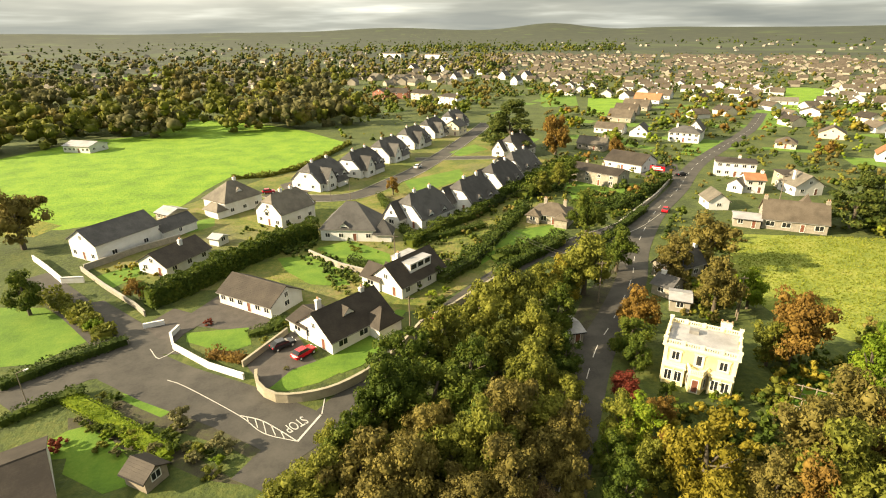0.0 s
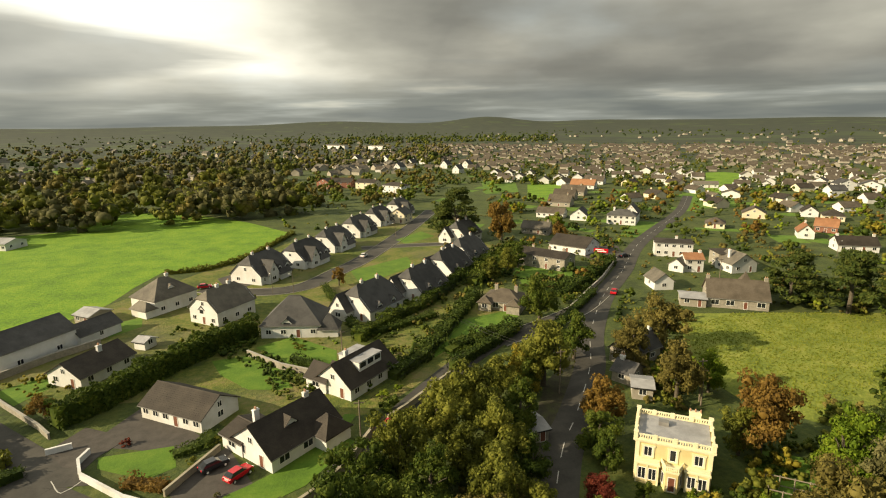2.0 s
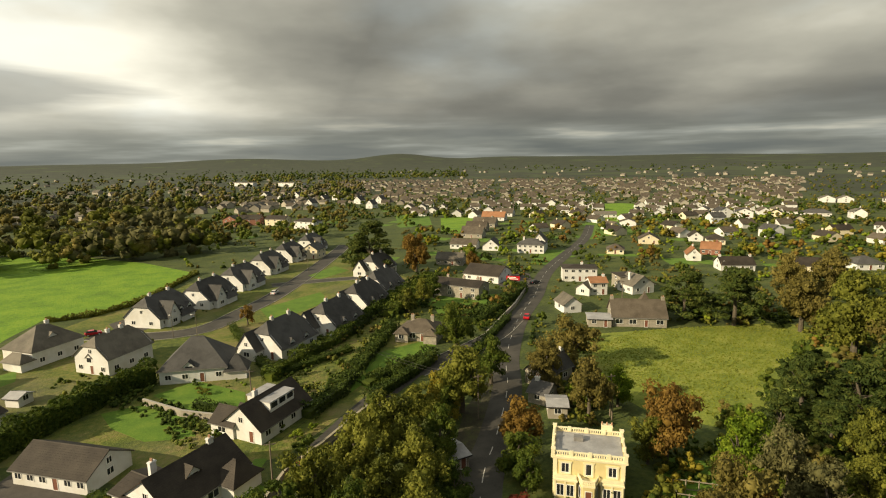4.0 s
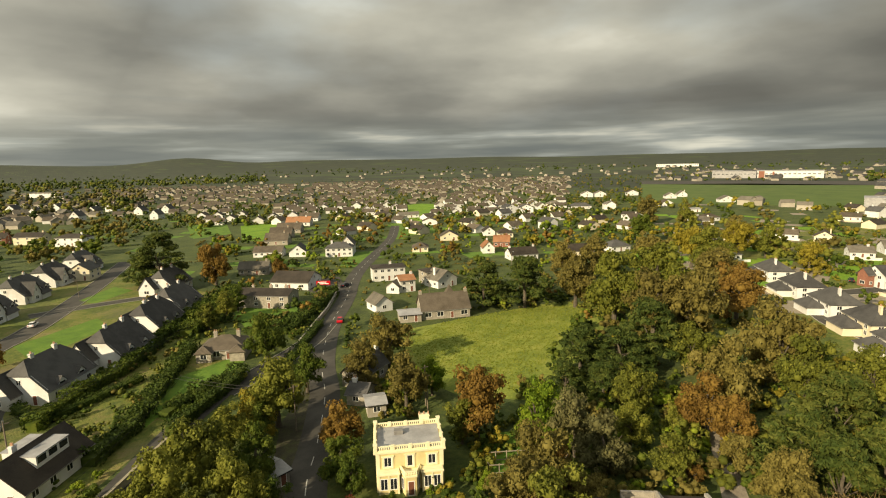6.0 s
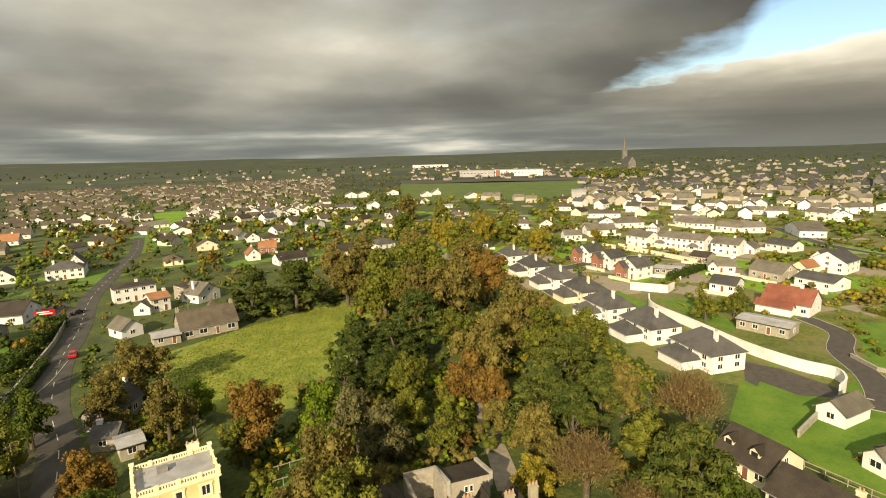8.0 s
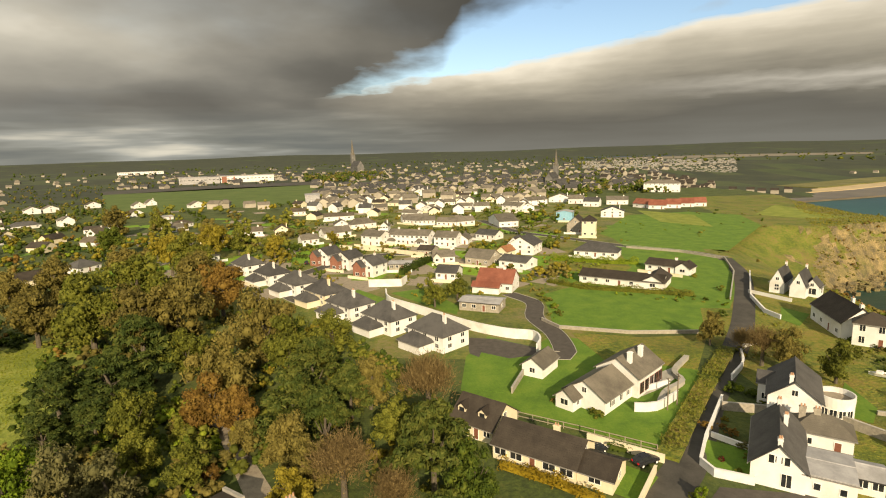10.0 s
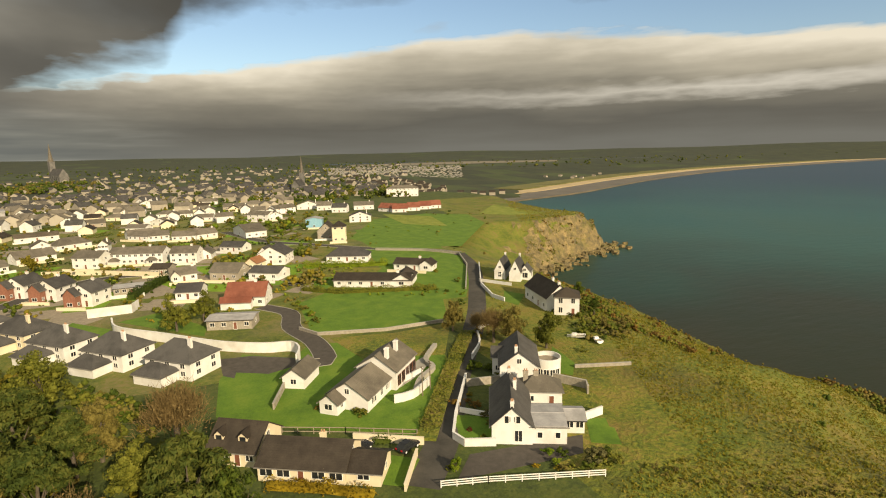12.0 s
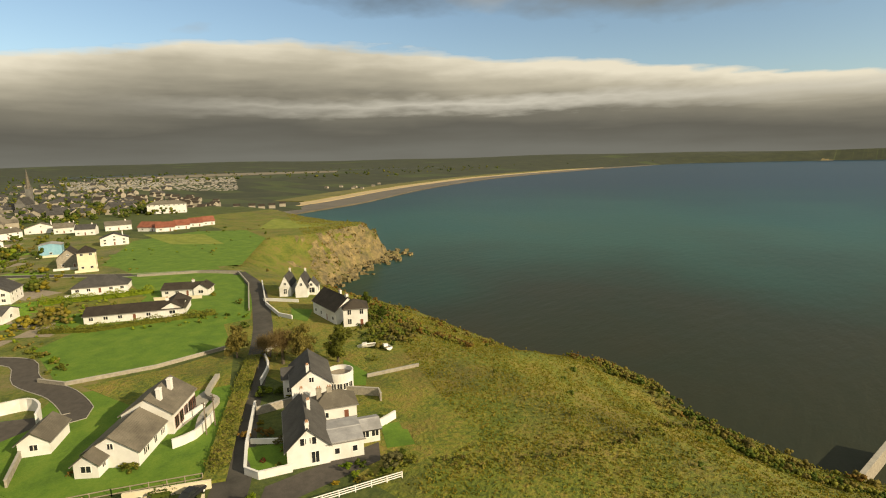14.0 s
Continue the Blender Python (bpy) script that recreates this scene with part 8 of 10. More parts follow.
sheet("lawn", [(316.1, -89.7), (318.9, -123.1), (255.2, -114.6), (232.0, -99.1), (260.8, -81.2)], LAWN, 0.0529, "green lawn above the headland", "lawn")
sheet("lawn", [(390.7, -134.2), (353.6, -159.0), (299.4, -145.3), (326.6, -126.3)], MEADOW, 0.0536, "green lawn above the headland", "lawn")
shrub("lime", -42.0, 55.3, 1.1)
shrub("olive", -41.8, 53.4, 1.1)
shrub("grey", -39.4, 52.4, 1.0)
shrub("green", -40.0, 55.9, 1.1)
shrub("olive", -37.9, 54.3, 1.1)
shrub("grey", -34.6, 52.5, 1.4)
shrub("green", -34.0, 55.0, 1.4)
shrub("olive", -33.8, 57.4, 1.2)
shrub("lime", -32.5, 50.5, 1.1)
shrub("grey", -29.2, 51.0, 1.3)
shrub("green", -28.1, 52.2, 1.0)
shrub("olive", -26.4, 48.6, 1.4)
shrub("grey", -31.1, 53.1, 1.0)
shrub("green", -44.6, 57.2, 0.9)
shrub("lime", -26.3, 50.5, 1.1)
sheet("lawn", [(94.7, -6.0), (97.0, -10.4), (112.0, -19.6), (110.0, -27.5), (97.4, -28.0), (82.5, -31.0), (75.4, -27.6), (81.3, -18.3), (88.9, -7.5)], LAWN, 0.0543, "mown lawn round the split level house", "lawn")
sheet("lawn", [(72.8, -18.0), (68.5, -24.1), (62.8, -19.7), (66.4, -15.2)], LAWN, 0.0550, "small front lawn behind a cream wall", "lawn")
sheet("lawn", [(77.8, -35.4), (74.2, -40.5), (67.2, -36.5), (70.0, -32.0)], LAWN, 0.0557, "small front garden lawn", "lawn")
sheet("lawn", [(65.9, -54.4), (64.5, -57.5), (61.7, -55.9), (63.1, -52.5)], LAWN, 0.0564, "small back lawn", "lawn")
shrub("lime", 59.7, -41.7, 1.2)
shrub("yellow", 57.9, -38.3, 0.8)
shrub("green", 58.7, -43.6, 1.3)
shrub("brown", 55.7, -41.4, 0.8)
shrub("grey", 54.6, -46.5, 2.4)
shrub("green", 54.2, -44.6, 1.3)
shrub("rust", 80.5, -39.5, 1.0)
shrub("rust", 78.4, -40.1, 0.9)
shrub("gold", 83.3, -41.3, 0.8)
shrub("red", 71.9, -34.9, 0.6)
shrub("grey", 74.8, -39.2, 0.9)
shrub("green", 93.9, -47.3, 1.2)
shrub("lime", 93.6, -49.3, 1.2)
shrub("green", 91.5, -50.4, 1.4)
shrub("olive", 89.5, -51.2, 1.1)
shrub("rust", 91.8, -14.2, 0.7)
shrub("olive", 85.7, -20.8, 1.3)
garden_wall([(78.5, -36.6), (74.4, -40.2)], 0.8, 0.25, WHITE, label="low white wall across a front garden")
garden_wall([(83.6, -57.6), (75.3, -62.6), (73.1, -61.2)], 1.6, 0.3, STONE, label="stone wall of a small back yard")
hedge([(75.7, -19.7), (74.7, -22.6)], 1.0, 1.0, "hedge", label="low clipped hedge by the carport")
sheet("driveway", [(-51.8, 178.2), (-38.9, 196.1), (-16.9, 232.7), (-13.3, 220.6), (-29.6, 185.0), (-44.0, 162.5)], DRIVE, 0.0571, "dark tarmac drives before the estate houses", "drive")
garden_wall([(94.6, -27.6), (94.8, -31.7), (97.7, -37.9)], 1.1, 0.25, WHITE, label="white terrace wall before a glazed veranda")
sheet("terrace", [(96.4, -29.4), (102.0, -36.0), (105.7, -41.6), (100.7, -40.4), (96.5, -36.1), (93.1, -31.0)], PAVE, 0.0578, "pale paved terrace before the veranda", "terrace")
sheet("lane_mouth", [(-68.0, 92.8), (-64.2, 94.2), (-51.7, 84.5), (-47.9, 83.4), (-41.1, 74.7), (-47.3, 74.9), (-56.6, 82.3)], ASPHALT, 0.0585, "worn asphalt mouth of the side lane", "road")
sheet("driveway", [(-51.5, 84.1), (-49.0, 90.4), (-40.6, 86.2), (-43.1, 81.3), (-43.6, 78.3), (-47.0, 79.6)], DRIVE, 0.0592, "tarmac drive entrance by the white wall", "drive")

# ---- yellow villa with flat roof, balustrade and bay ----
def villa(x, y, turn):
    w, d, h = 9.5, 6.8, 6.1
    v = thing("villa", "yellow rendered villa with flat roof and balustrade", "house", pose(x, y, 0, 0, 0, turn))
    PLACED.append((x, y))

    def block(name, mat, x0, y0, z0, x1, y1, z1, parent=v, label=""):
        bm = bmesh.new()
        box(bm, x0, y0, z0, x1, y1, z1)
        return part(name, bm, mat, parent, label)

    f = -d / 2
    block("wall", YELLOW, -w / 2, f, -0.3, w / 2, -f, h)
    block("flat_roof", FELT, -w / 2 + 0.25, f + 0.25, h + 0.002, w / 2 - 0.25, -f - 0.25, h + 0.16, label="pale grey felt flat roof")
    block("roof_lantern", GUTTER, -2.0, 0.6, h + 0.16, -0.7, 1.6, h + 0.75, label="small dark roof lantern")
    for z0, z1, o in ((h - 0.42, h - 0.3, 0.1), (h - 0.22, h, 0.3), (h + 0.004, h + 0.22, 0.14)):
        for s in (-1, 1):
            a, b = sorted((s * d / 2, s * (d / 2 + o)))
            block("cornice", PALE, -w / 2 - o, a, z0, w / 2 + o, b, z1)
            a, b = sorted((s * w / 2, s * (w / 2 + o)))
            block("cornice", PALE, a, f, z0, b, -f, z1)
    # pilasters at the corners
    for s in (-1, 1):
        block("pilaster", PALE, s * (w / 2 - 0.28) - 0.27, f - 0.07, 0, s * (w / 2 - 0.28) + 0.27, f + 0.02, h - 0.43)
    # balustrade
    runs = [((-w / 2, f), (w / 2, f)), ((w / 2, f), (w / 2, -f)), ((w / 2, -f), (-w / 2, -f)), ((-w / 2, -f), (-w / 2, f))]
    baluster = bpy.data.meshes.new("baluster")
    bm = bmesh.new()
    cyl(bm, 0, 0, 0, 0.2, 0.07, 0.10, 6), cyl(bm, 0, 0, 0.2, 0.44, 0.10, 0.06, 6)
    bm.to_mesh(baluster), bm.free()
    baluster.materials.append(PALE)
    for (x0, y0), (x1, y1) in runs:
        bm = bmesh.new()
        ribbon(bm, [np.array((x0, y0)), np.array((x1, y1))], -0.13, 0.13, h + 0.64, h + 0.78)
        part("rail", bm, PALE, v)
        n = int(math.hypot(x1 - x0, y1 - y0) / 0.3)
        for i in range(1, n):
            cx, cy = x0 + (x1 - x0) * i / n, y0 + (y1 - y0) * i / n
            if i % 8:
                part("baluster", baluster, None, v, at=pose(cx, cy, h + 0.22))
            else:
                block("pier", PALE, cx - 0.24, cy - 0.17, h + 0.2, cx + 0.24, cy + 0.17, h + 0.86)
        block("corner_pier", PALE, x0 - 0.24, y0 - 0.24, h + 0.1, x0 + 0.24, y0 + 0.24, h + 1.0)
        block("pier_cap", PALE, x0 - 0.31, y0 - 0.31, h + 1.0, x0 + 0.31, y0 + 0.31, h + 1.12)
    # upper windows in pale surrounds
    for u in (-3.1, 0, 3.1):
        wide, tall = (0.85, 1.7) if u == 0 else (1.1, 1.45)
        window(v, u, f, 4.45, wide, tall, "f")
        for s in (-1, 1):
            c = u + s * (wide / 2 + 0.12)
            block("architrave", PALE, c - 0.12, f - 0.09, 4.45 - tall / 2 - 0.05, c + 0.12, f + 0.02, 4.45 + tall / 2 + 0.05)
        block("lintel", PALE, u - wide / 2 - 0.34, f - 0.14, 4.5 + tall / 2, u + wide / 2 + 0.34, f + 0.02, 4.68 + tall / 2)
        block("window_sill", PALE, u - wide / 2 - 0.2, f - 0.16, 4.4 - tall / 2 - 0.12, u + wide / 2 + 0.2, f + 0.02, 4.4 - tall / 2)
    # square bays with paired sashes below
    for u in (-3.05, 3.05):
        bay = block("bay", YELLOW, u - 1.45, f - 0.75, -0.3, u + 1.45, f - 0.003, 2.9)
        block("bay_cornice", PALE, u - 1.62, f - 0.92, 2.9, u + 1.62, f - 0.004, 3.12, bay)
        block("bay_parapet", PALE, u - 1.5, f - 0.8, 3.12, u + 1.5, f - 0.004, 3.42, bay)
        for s in (-1, 1):
            window(v, u + s * 0.66, f - 0.75, 1.55, 1.05, 1.75, "f")
            block("bay_pier", PALE, u + s * 1.34 - 0.12, f - 0.84, 0, u + s * 1.34 + 0.12, f - 0.74, 2.9, bay)
        block("bay_pier", PALE, u - 0.11, f - 0.84, 0, u + 0.11, f - 0.74, 2.9, bay)
    # canted porch with a balcony over the door
    bm = bmesh.new()
    pts = [(-1.35, f + 0.05), (1.35, f + 0.05), (0.75, f - 1.7), (-0.75, f - 1.7)]
    slab(bm, [(a, b, 2.95) for a, b in pts], 3.2)
    part("porch", bm, YELLOW, v)
    bm = bmesh.new()
    slab(bm, [(a * 1.12, b if b > f else b - 0.16, 3.16) for a, b in pts], 0.22)
    part("porch_cornice", bm, PALE, v)
    window(v, 0, f - 1.7, 1.25, 0.95, 2.2, "f", None, "door")
    for s in (-1, 1):
        g = window(v, s * 1.09, f - 0.9, 1.6, 0.8, 1.7, "f")
        g.matrix_basis = pose(s * 1.09, f - 0.88, 1.6, 0, 0, s * 71)
    line = [np.array(p) for p in ((-1.35, f - 0.1), (-0.78, f - 1.66), (0.78, f - 1.66), (1.35, f - 0.1))]
    bm = bmesh.new()
    ribbon(bm, line, -0.08, 0.08, 3.66, 3.8)
    part("balcony_rail", bm, PALE, v)
    for a, b in zip(line, line[1:]):
        for k in range(7):
            p = a + (b - a) * k / 7
            part("baluster", baluster, None, v, at=pose(p[0], p[1], 3.2))
    chimney(v, 2.7, -f + 0.45, h - 2.0, h + 1.5, PALE, (1.5, 0.8), 3)
    # low slated return behind
    walls(v, 1.2, -f + 2.3, 6.0, 4.4, 3.6, 5.4, "gable", "x", YELLOW)
    part("return_roof", roof_mesh(1.2, -f + 2.3, 6.0, 4.4, 3.6, 5.4, "gable", "x"), SLATE2, v)


villa(39.0, 66.2, -30)
shrub("green", 42.2, 60.6, 1.1, "ivy covered shrub against the villa wall")
shrub("lime", 38.6, 60.4, 0.8, "bright shrub beside the villa porch")

# roadside cottages below the villa, and the old house among the trees
house(51.1, 101.1, -66, 5.2, 9.0, 3.2, 5.8, "gable", "y", STONE, SLATE, "old roadside cottage with dark slate roof", front=2, side=2, stacks=((0, -0.45), (0, 0.45)), stack_mat=WHITE)
house(45.7, 93.2, -52, 3.8, 5.0, 2.4, 3.8, "gable", "x", STONE, SLATE, "low outhouse beside the road", front=1, side=1, stacks=((-0.3, 0),), stack_mat=WHITE)
house(45.5, 87.3, -23, 3.4, 4.5, 2.5, 2.9, "gable", "x", PEBBLEDASH, FELT, "grey flat roofed outhouse", front=1, side=1, stacks=(), name="shed")

# ---- old gabled house with a roofless yard, below the wood ----
def old_gabled_house(x, y, turn):
    h = thing("gabled_house", "old grey stone house with steep slate gables and chimneys", "house", pose(x, y, 0, 0, 0, turn))
    PLACED.append((x, y))
    # low back range under a lean-to roof with pale parapets
    bm = bmesh.new()
    solid(bm, [(-2.9, -2.4, -0.3), (2.9, -2.4, -0.3), (2.9, -2.4, 4.6), (-2.9, -2.4, 4.6)], [(-2.9, 2.4, -0.3), (2.9, 2.4, -0.3), (2.9, 2.4, 3.6), (-2.9, 2.4, 3.6)])
    bmesh.ops.recalc_face_normals(bm, faces=bm.faces)
    # white wall coloured grey here, the shade of nearby trees put into it
    part("back_range", bm, PEBBLEDASH, h)
    bm = bmesh.new()
    slab(bm, [(-2.7, -2.5, 4.72), (2.7, -2.5, 4.72), (2.7, 2.6, 3.68), (-2.7, 2.6, 3.68)], 0.1)
    part("lean_to_roof", bm, DARK_TILE, h, "dark slated lean-to roof")
    for u in (-2.95, 2.95):
        bm = bmesh.new()
        solid(bm, [(u - 0.22, -2.6, 3.0), (u + 0.22, -2.6, 3.0), (u + 0.22, -2.6, 5.1), (u - 0.22, -2.6, 5.1)], [(u - 0.22, 2.7, 3.0), (u + 0.22, 2.7, 3.0), (u + 0.22, 2.7, 4.1), (u - 0.22, 2.7, 4.1)])
        bmesh.ops.recalc_face_normals(bm, faces=bm.faces)
        part("parapet", bm, PAVE, h)
    for u in (-0.5, 0.2):
        window(h, u, -2.4, 3.2, 0.55, 1.0, "f")
    # steep gables in front
    for u, w, ridge in ((-4.6, 3.4, 5.6), (-0.2, 3.8, 6.2), (3.6, 3.4, 6.0)):
        walls(h, u, -10.4, w, 7.2, 3.4, ridge, "gable", "y", STONE)
        part("roof", roof_mesh(u, -10.4, w, 7.2, 3.4, ridge, "gable", "y", 0.25), DARK_TILE, h)
        window(h, u, -14.0, 2.4, 1.0, 1.4, "f")
    for u, v in ((-3.0, -9.2), (1.7, -10.4), (5.0, -10.0)):
        chimney(h, u, v, 3.2, 7.2, WALL_TAN, (1.0, 0.7), 3)
    # yard walls whose roof has gone
    for x0, y0, x1, y1, top in ((-7.6, 2.0, -3.2, 2.4, 4.4), (-7.6, -2.8, -7.2, 2.0, 3.9), (-3.6, -2.4, -3.2, 2.0, 4.7)):
        bm = bmesh.new()
        box(bm, x0, y0, -0.3, x1, y1, top)
        part("ruined_wall", bm, STONE, h, "bare roofless wall with pale worn top")
    bm = bmesh.new()
    box(bm, -7.2, -2.8, -0.2, -3.6, 2.0, 0.15)
    part("yard_floor", bm, DRIVE, h)


old_gabled_house(58.2, 34.0, -42)
house(49.2, 40.6, -42, 4.8, 5.4, 3.6, 5.6, "hip", "x", STONE, DARK_TILE, "small dark roofed lodge beside the ruined yard", front=2, side=1, stacks=(), dormers=((0.6, -2.2, 3.2, 1.3, "f"),))

# ---- far houses: a few built whole, then copied along their streets ----
def small_house(label, wall_mat, roof_mat, w, d, eave, ridge, group):
    h = thing("house", label, "house", pose(0, 0, 0), group)
    walls(h, 0, 0, w, d, eave, ridge, "gable", "x", wall_mat)
    part("roof", roof_mesh(0, 0, w, d, eave, ridge, "gable", "x"), roof_mat, h)
    chimney(h, w * 0.3, 0, eave, ridge + 0.9, wall_mat, pots=0)
    for u in (-w / 4, w / 4) if eave > 4 else ():
        window(h, u, -d / 2, eave * 0.55, 1.6, 1.3, "f")
    return h


def spread(rng, n, yaw0, yaw1, near, far):
    """n spots between two bearings and two distances, thinning out with distance as the eye sees them."""
    a = np.radians(rng.uniform(min(yaw0, yaw1), max(yaw0, yaw1), n))
    r = 1 / rng.uniform(1 / far, 1 / near, n)
    return np.stack([-np.sin(a) * r, np.cos(a) * r], 1)


OPEN = [(-57, -76, 560, 1000), (-16, -19.5, 350, 430), (-33, -36, 420, 560), (33, 24, 700, 800)]


MEADOW_EDGE = [(72.3, 116.3), (88.3, 122.9), (108.1, 120.3), (126.6, 113.7), (127.5, 104.2), (100.8, 90.5), (83.4, 81.5), (71.5, 76.7), (68.3, 88.8), (65.5, 95.1), (64.3, 100.9)]


def in_meadow(x, y):
    """Whether a spot lies in the rough field behind the villa."""
    inside = False
    for (ax, ay), (bx, by) in zip(MEADOW_EDGE, MEADOW_EDGE[1:] + MEADOW_EDGE[:1]):
        if (ay > y) != (by > y) and x < (bx - ax) * (y - ay) / (by - ay) + ax:
            inside = not inside
    return inside


def is_open(x, y):
    """Whether a spot lies in one of the open fields."""
    if in_meadow(x, y):
        return True
    r, yaw = math.hypot(x, y), math.degrees(math.atan2(-x, y))
    return any(b < yaw < a and n < r < f for a, b, n, f in OPEN) or any((x - a) ** 2 + (y - b) ** 2 < 230 for a, b in PLACED)


def on_road(x, y, room):
    return np.min(np.sum((np.array(ROAD_POINTS) - (x, y)) ** 2, 1)) < room * room


def polar(yaw, r):
    return -math.sin(radians(yaw)) * r, math.cos(radians(yaw)) * r


KINDS = [
    small_house("white gabled bungalow with brown tiled roof", WHITE, BROWN_TILE, 10, 8, 2.8, 5.2, "far estate"),
    small_house("white gabled house with brown roof in the estate", WHITE, BROWN_TILE, 9, 8.5, 3.0, 5.8, "far estate"),
    small_house("white house with grey slate roof in the town", WHITE, SLATE2, 11, 8, 4.8, 7.2, "town houses"),
    small_house("cream house with dark roof in the town", CREAM, DARK_TILE, 11, 8, 3.0, 5.4, "town houses"),
    small_house("white house with dark slate roof in the town", WHITE, SLATE, 10, 8, 4.6, 7.4, "town houses"),
]
for i, k in enumerate(KINDS):
    k.matrix_basis = pose(*polar(-30 - 6 * i, 455 + 8 * i), 0, 0, 0, 40)


def joined_houses(name, label, spots, wall_mat, roof_mat, w=9.5, d=8, eave=3.0, ridge=5.6):
    """Far roofs and gables past counting, in one mesh."""
    ch = np.array([(-w / 2, -d / 2, -1), (w / 2, -d / 2, -1), (w / 2, d / 2, -1), (-w / 2, d / 2, -1), (-w / 2, -d / 2, eave), (w / 2, -d / 2, eave), (w / 2, d / 2, eave), (-w / 2, d / 2, eave), (-w / 2, 0, ridge), (w / 2, 0, ridge),
                   (-w / 2 - 0.3, -d / 2 - 0.4, eave - 0.1), (w / 2 + 0.3, -d / 2 - 0.4, eave - 0.1), (w / 2 + 0.3, 0, ridge + 0.2), (-w / 2 - 0.3, 0, ridge + 0.2), (-w / 2 - 0.3, d / 2 + 0.4, eave - 0.1), (w / 2 + 0.3, d / 2 + 0.4, eave - 0.1)])
    cf = [(0, 1, 5, 4), (1, 2, 6, 9, 5), (2, 3, 7, 6), (3, 0, 4, 8, 7), (10, 11, 12, 13), (13, 12, 15, 14)]
    V, F, idx = [], [], []
    for i, (x, y, turn, s) in enumerate(spots):
        a = radians(turn)
        R = np.array([[math.cos(a), -math.sin(a), 0], [math.sin(a), math.cos(a), 0], [0, 0, 1]])
        z = float(land_height(x, y))
        V.append(ch * s @ R.T + np.array([x, y, max(z, SEA + 3)]))
        F += [tuple(k + 16 * i for k in f) for f in cf]
        idx += [0, 0, 0, 0, 1, 1]
    me = bpy.data.meshes.new(name)
    me.from_pydata(np.concatenate(V).tolist(), [], F)
    me.materials.append(wall_mat), me.materials.append(roof_mat)
    me.polygons.foreach_set("material_index", np.array(idx, np.int32))
    return tagged(new(name, me), label, "houses", kind="stuff")


rng = np.random.default_rng(11)
# the brown roofed estate: rows of bungalows
rows, count = [], 0
base = np.array(polar(-26, 440))
du, dv = np.array((math.cos(radians(-28)), math.sin(radians(-28)))), np.array((math.cos(radians(62)), math.sin(radians(62))))
for j in range(27):
    for i in range(-26, 32):
        p = base + du * (i * 15.5 + 6 * math.sin(j)) + dv * (j * 27 + 5 * math.sin(i * 0.4 + j)) + rng.normal(0, 1.2, 2)
        r, yaw = np.hypot(*p), math.degrees(math.atan2(-p[0], p[1]))
        if not (-50 < yaw < 6) or r < 410 or r > 1350 or (r < 560 and yaw > -12) or rng.random() < 0.34 or (i % 9 == 4) or (r > 900 and yaw > -4) or is_open(*p):
            continue
        rows.append((r, p[0], p[1], -28 + (90 if rng.random() < 0.3 else 0) + rng.normal(0, 4)))
rows.sort()
for r, x, y, turn in rows[:55]:
    copy_thing(KINDS[int(rng.integers(0, 2))], pose(x, y, 0, 0, 0, turn))
# walls greyer than white render: cloud shade over the estate put into their colour
joined_houses("estate_houses", "rows of distant brown roofed bungalows", [(x, y, t, 0.92) for r, x, y, t in rows[55:]], PEBBLEDASH, BROWN_TILE, eave=2.4, ridge=5.2)

# houses of the town, scattered between trees
def town(seed, n, yaw0, yaw1, near, far, gap, kinds=(2, 3, 4)):
    g = np.random.default_rng(seed)
    kept = []
    for x, y in spread(g, n * 4, yaw0, yaw1, near, far):
        if len(kept) < n and all((x - a) ** 2 + (y - b) ** 2 > gap * gap for a, b in kept) and land_height(x, y) > -1.5 and not is_open(x, y) and not on_road(x, y, 11):
            kept.append((x, y))
            turn = 25 * math.sin(x * 0.01) + 20 * math.cos(y * 0.013) + (90 if g.random() < 0.5 else 0)
            copy_thing(KINDS[kinds[int(g.integers(0, len(kinds)))]], pose(x, y, 0, 0, 0, turn))
    return kept


town(21, 22, -18, -56, 335, 440, 22, (0, 3, 1, 3, 4))
town(23, 34, -74, -98, 400, 560, 18)
town(24, 8, 38, 8, 520, 800, 30)
g = np.random.default_rng(31)
joined_houses("town_roofs", "crowded town houses with grey roofs", [(x, y, g.uniform(0, 180), g.uniform(0.9, 1.25)) for x, y in spread(g, 60, -66, -100, 480, 700) if land_height(x, y) > -1 and not is_open(x, y)], PEBBLEDASH, SLATE2, 11, 8, 4.2, 6.6)
# dark stone walls carry the cloud shade over the far town in their colour
joined_houses("far_town", "distant town of grey roofs and pale gables", [(x, y, g.uniform(0, 180), g.uniform(0.9, 1.4)) for x, y in spread(g, 560, -58, -112, 600, 2300) if land_height(x, y) > -14 and not is_open(x, y)], STONE, SLATE)
joined_houses("far_villas", "distant houses between the woods", [(x, y, g.uniform(0, 180), g.uniform(0.8, 1.3)) for x, y in spread(g, 230, 42, -4, 520, 2000)], PEBBLEDASH, SLATE2)
joined_houses("far_hamlets", "distant white houses under the hills", [(x, y, g.uniform(0, 180), g.uniform(0.8, 1.2)) for x, y in spread(g, 70, -12, -60, 1300, 2600)], PEBBLEDASH, SLATE2)
joined_houses("seafront_houses", "terraces above the far beach", [(x, y, 35 + g.normal(0, 8), g.uniform(0.8, 1.2)) for x, y in spread(g, 60, -106, -116, 760, 1050) if land_height(x, y) > -20], STONE, DARK_TILE, 10, 8, 5, 8)
